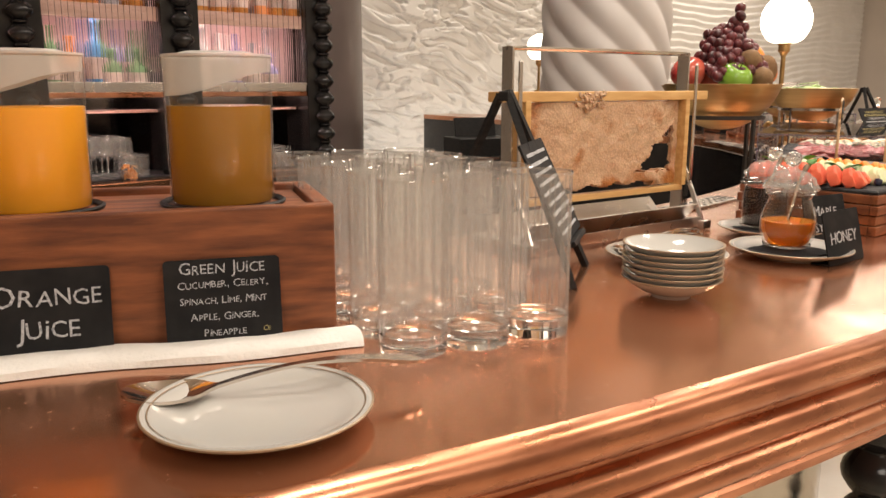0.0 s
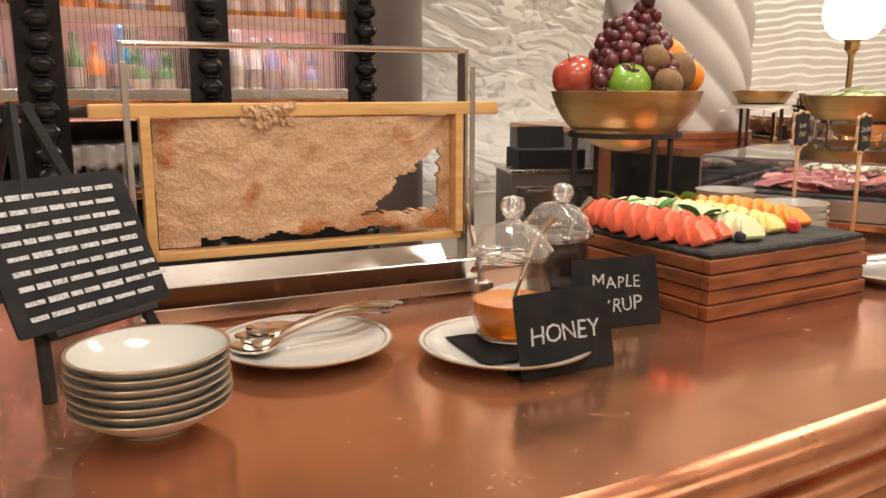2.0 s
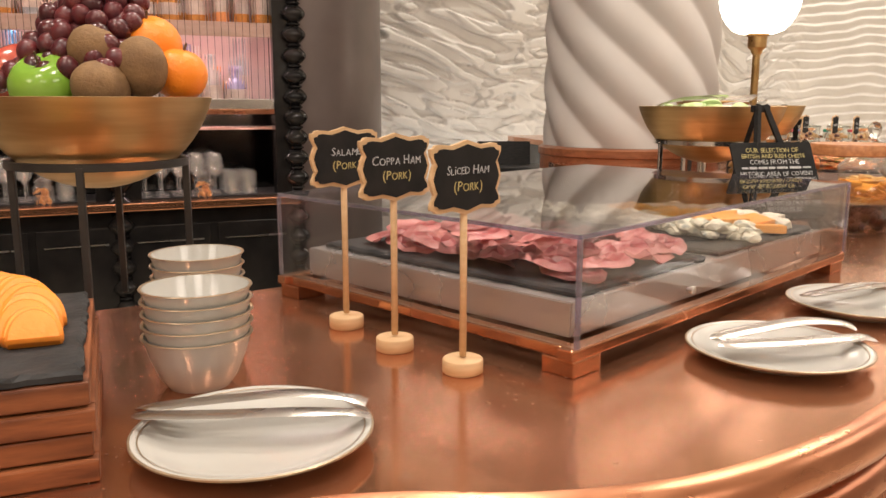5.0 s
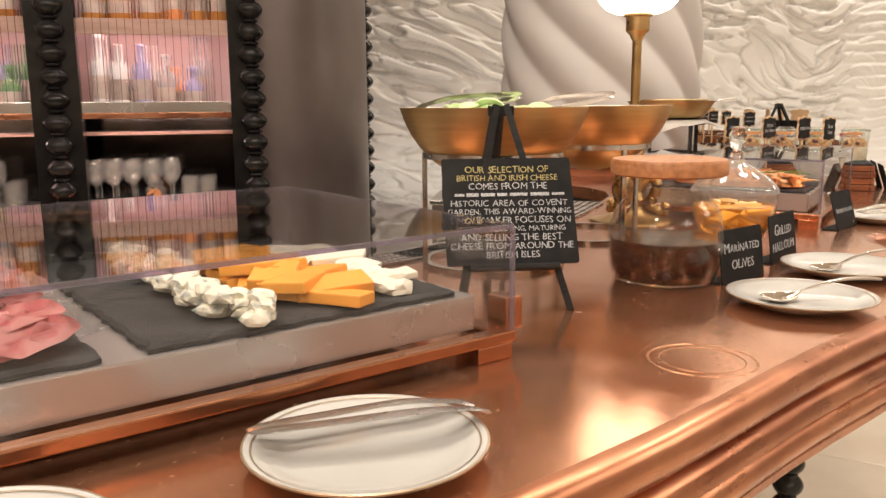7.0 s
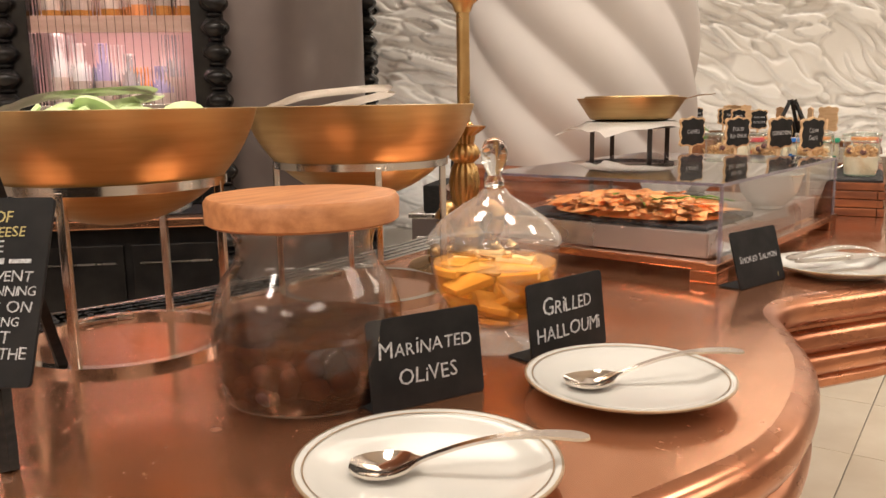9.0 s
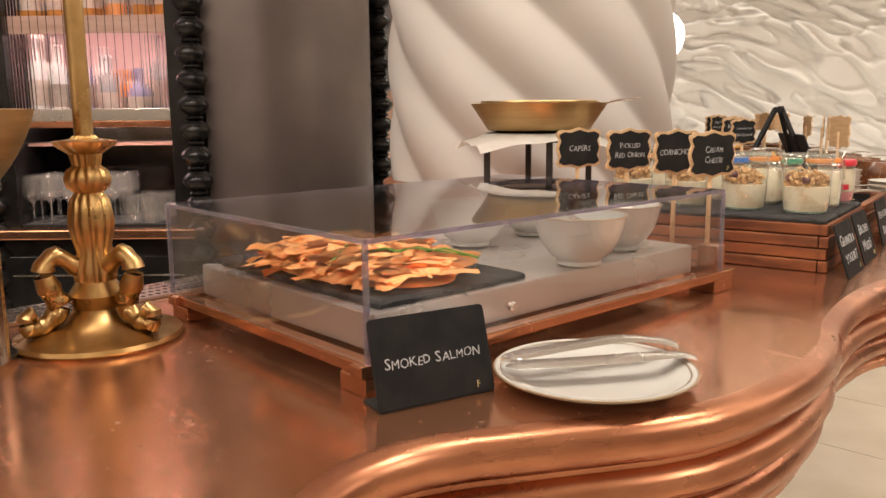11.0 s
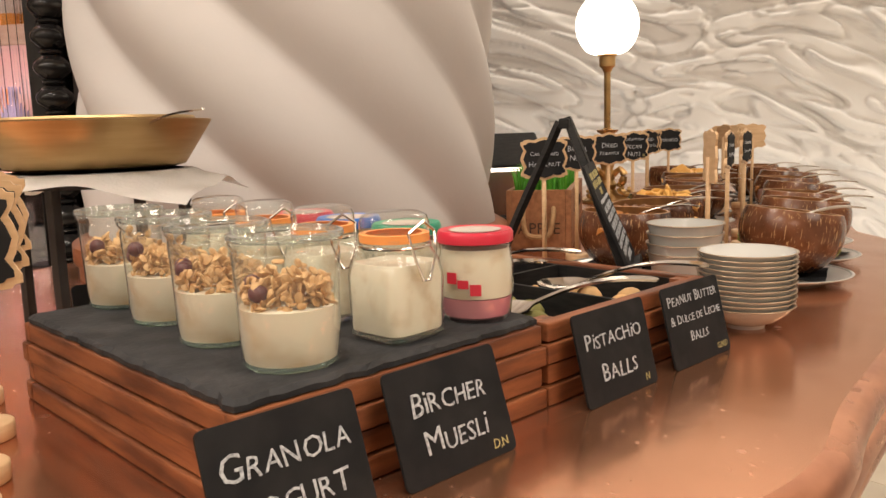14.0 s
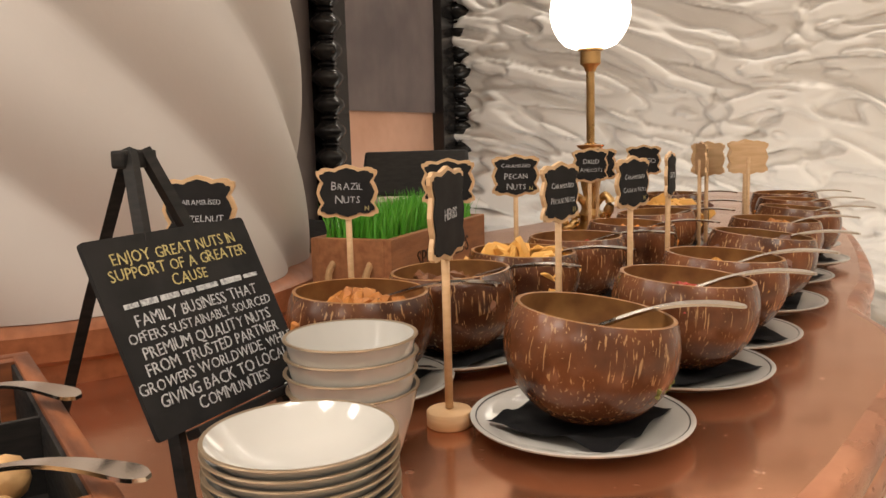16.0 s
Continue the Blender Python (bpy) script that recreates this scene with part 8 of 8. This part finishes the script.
# ---- planter with grass, and the till terminal beside it
PLANK = mat("stained_crate_wood", (0.34, 0.15, 0.065), (0.23, 0.095, 0.04), 8, 0.55, 0.65, bump=0.25, bscale=60, stretch=(2, 12, 12))
ROPE = mat("jute_rope", (0.42, 0.26, 0.13), (0.32, 0.19, 0.09), 90, 0.85, bump=0.6, bscale=300)
GRASS = mat("fresh_grass", (0.06, 0.28, 0.02), (0.12, 0.40, 0.04), 20, 0.4, vary=0.1)
INK = mat("stencil_ink", (0.045, 0.02, 0.012), (0.07, 0.035, 0.02), 60, 0.7)
pa = math.degrees(math.atan2(0.252, -0.206))
pl = thing("grass_planter", "small stained wooden crate with rope handles planted with grass", "planter", 1.135, 4.700, C, pa)
PW, PD, PH = 0.31, 0.11, 0.10
for c, s in (((PW / 2, 0.005, PH / 2), (PW, 0.010, PH)), ((PW / 2, PD - 0.005, PH / 2), (PW, 0.010, PH)), ((0.005, PD / 2, PH / 2), (0.010, PD - 0.02, PH)), ((PW - 0.005, PD / 2, PH / 2), (0.010, PD - 0.02, PH)), ((PW / 2, PD / 2, 0.006), (PW - 0.02, PD - 0.02, 0.01))):
    part("board", box(c, s, 0.0015), PLANK, pl, smooth=False)
SOIL = mat("dark_soil", (0.03, 0.02, 0.012), (0.05, 0.03, 0.02), 60, 0.9, bump=0.6)
part("soil", box((PW / 2, PD / 2, PH - 0.012), (PW - 0.021, PD - 0.021, 0.008)), SOIL, pl, smooth=False)
for s in (0.003, PW - 0.003):
    k = -1 if s < 0.1 else 1
    part("rope_handle", tube(smooth_line([(s, 0.030, 0.07), (s + k * 0.014, 0.030, 0.055), (s + k * 0.016, 0.038, 0.025), (s + k * 0.016, 0.072, 0.025), (s + k * 0.014, 0.080, 0.055), (s, 0.080, 0.07)], 4), 0.0045, 8), ROPE, pl, "jute rope handle")
lettering("SPITALFIELDS", 0.030, INK, pl, pose(PW / 2, -0.0006, 0.066, 90), hand=0.0)
lettering("APPLE", 0.027, INK, pl, pose(-0.0006, PD / 2, 0.035, 90, 0, -90), hand=0.0)
verts, faces = [], []
rgx = random.Random(5)
for k in range(1500):
    x, y = rgx.uniform(0.012, PW - 0.012), rgx.uniform(0.012, PD - 0.012)
    h, a = rgx.uniform(0.03, 0.056), rgx.uniform(0, 6.3)
    bx, by = rgx.uniform(-0.014, 0.014), rgx.uniform(-0.014, 0.014)
    wx, wy = 0.0013 * math.cos(a), 0.0013 * math.sin(a)
    z0 = PH - 0.010
    i = len(verts)
    verts += [(x - wx, y - wy, z0), (x + wx, y + wy, z0), (x + wx * 0.8 + bx * 0.4, y + wy * 0.8 + by * 0.4, z0 + h * 0.6), (x - wx * 0.8 + bx * 0.4, y - wy * 0.8 + by * 0.4, z0 + h * 0.6), (x + bx, y + by, z0 + h)]
    faces += [(i, i + 1, i + 2, i + 3), (i + 3, i + 2, i + 4)]
me = bpy.data.meshes.new("grass")
me.from_pydata(verts, [], faces)
me.materials.append(GRASS)
gr = tagged(new("grass", me), "dense bright green grass blades", "", "", "stuff")
gr.parent = pl

till = thing("till_terminal", "black touch-screen till terminal standing on the bar", "till", 0.72, 4.93, C, 62)
part("body", box((0, 0.03, 0.06), (0.15, 0.10, 0.12), 0.012), STEEL, till, "grey terminal body", smooth=False)
part("screen", box((0, 0, 0), (0.19, 0.018, 0.13), 0.006, pose(0, 0.04, 0.150, -56)), BLACK_WOOD, till, "black tilted screen", smooth=False)
part("foot", box((0, 0.03, 0.004), (0.18, 0.14, 0.008), 0.003), BLACK_WOOD, till, smooth=False)

# ---- ring left by a wet jar
RING = mat("dried_water_mark", (0.64, 0.33, 0.19), (0.50, 0.23, 0.12), 60, 0.22, 0.40, metal=0.9)
mark = thing("water_ring", "faint round water mark dried on the copper top", "stain", 1.5235, 2.3010, C)
for q, wide in ((0.047, 0.0013), (0.037, 0.0007)):
    part("ring", lathe([(q - wide, 0.0001), (q - wide * 0.6, 0.0005), (q + wide * 0.6, 0.0005), (q + wide, 0.0001)], 56), RING, mark)

# ---- perforated strip along the inner edge of the bar
rail = thing("drip_rail", "perforated steel drip strip along the inner bar edge", "drip tray", 0, 0, C)
line = smooth_line([(0.80, 2.06), (0.95, 2.375), (1.06, 2.65), (1.108, 2.86), (1.122, 3.10), (1.11, 3.35)], 10)
left, right = offset_line(line, -0.034), offset_line(line, 0.034)
bm = bmesh.new()
lo = [[bm.verts.new((*p, 0.0008)) for p in side] for side in (left, right)]
hi = [[bm.verts.new((*p, 0.0040)) for p in side] for side in (left, right)]
for i in range(len(line) - 1):
    bm.faces.new((hi[0][i], hi[1][i], hi[1][i + 1], hi[0][i + 1]))
    bm.faces.new((lo[0][i], lo[0][i + 1], lo[1][i + 1], lo[1][i]))
    bm.faces.new((lo[1][i], lo[1][i + 1], hi[1][i + 1], hi[1][i]))
    bm.faces.new((lo[0][i + 1], lo[0][i], hi[0][i], hi[0][i + 1]))
part("strip", bm, STEEL, rail, smooth=False)
# The steel is uncut; dark discs give each hole its shade.
bm = bmesh.new()
fine = smooth_line(line, 3)
for k in range(0, len(fine)):
    for row, off in enumerate((-0.024, -0.008, 0.008, 0.024)):
        q = offset_line(fine[max(0, k - 1):k + 2], off)[min(1, k)]
        lathe([(0, 0.0044), (0.0030, 0.0044), (0.0032, 0.0041)], 8, (q[0], q[1], 0), bm)
tagged(part("perforation", bm, BLACK_WOOD, rail, "dark discs standing for shaded round holes", smooth=False), kind="stuff")

# ---- floor tiles
TILE = kit("tile", box((0, 0, -0.006), (0.596, 0.596, 0.010), 0.0012, segments=1), STONE, False)
far_tiles = bmesh.new()
for i in range(-9, 11):
    for j in range(-7, 20):
        if -3 <= i <= 9 and -5 <= j <= 16:
            shared("tile", TILE, floor, pose(0.6 + 0.6 * i, -0.3 + 0.6 * j, 0.0))
        else:
            box((0.6 + 0.6 * i, -0.3 + 0.6 * j, -0.006), (0.596, 0.596, 0.010), 0, bm=far_tiles)
tagged(part("far_tiles", far_tiles, STONE, floor, smooth=False), kind="stuff")
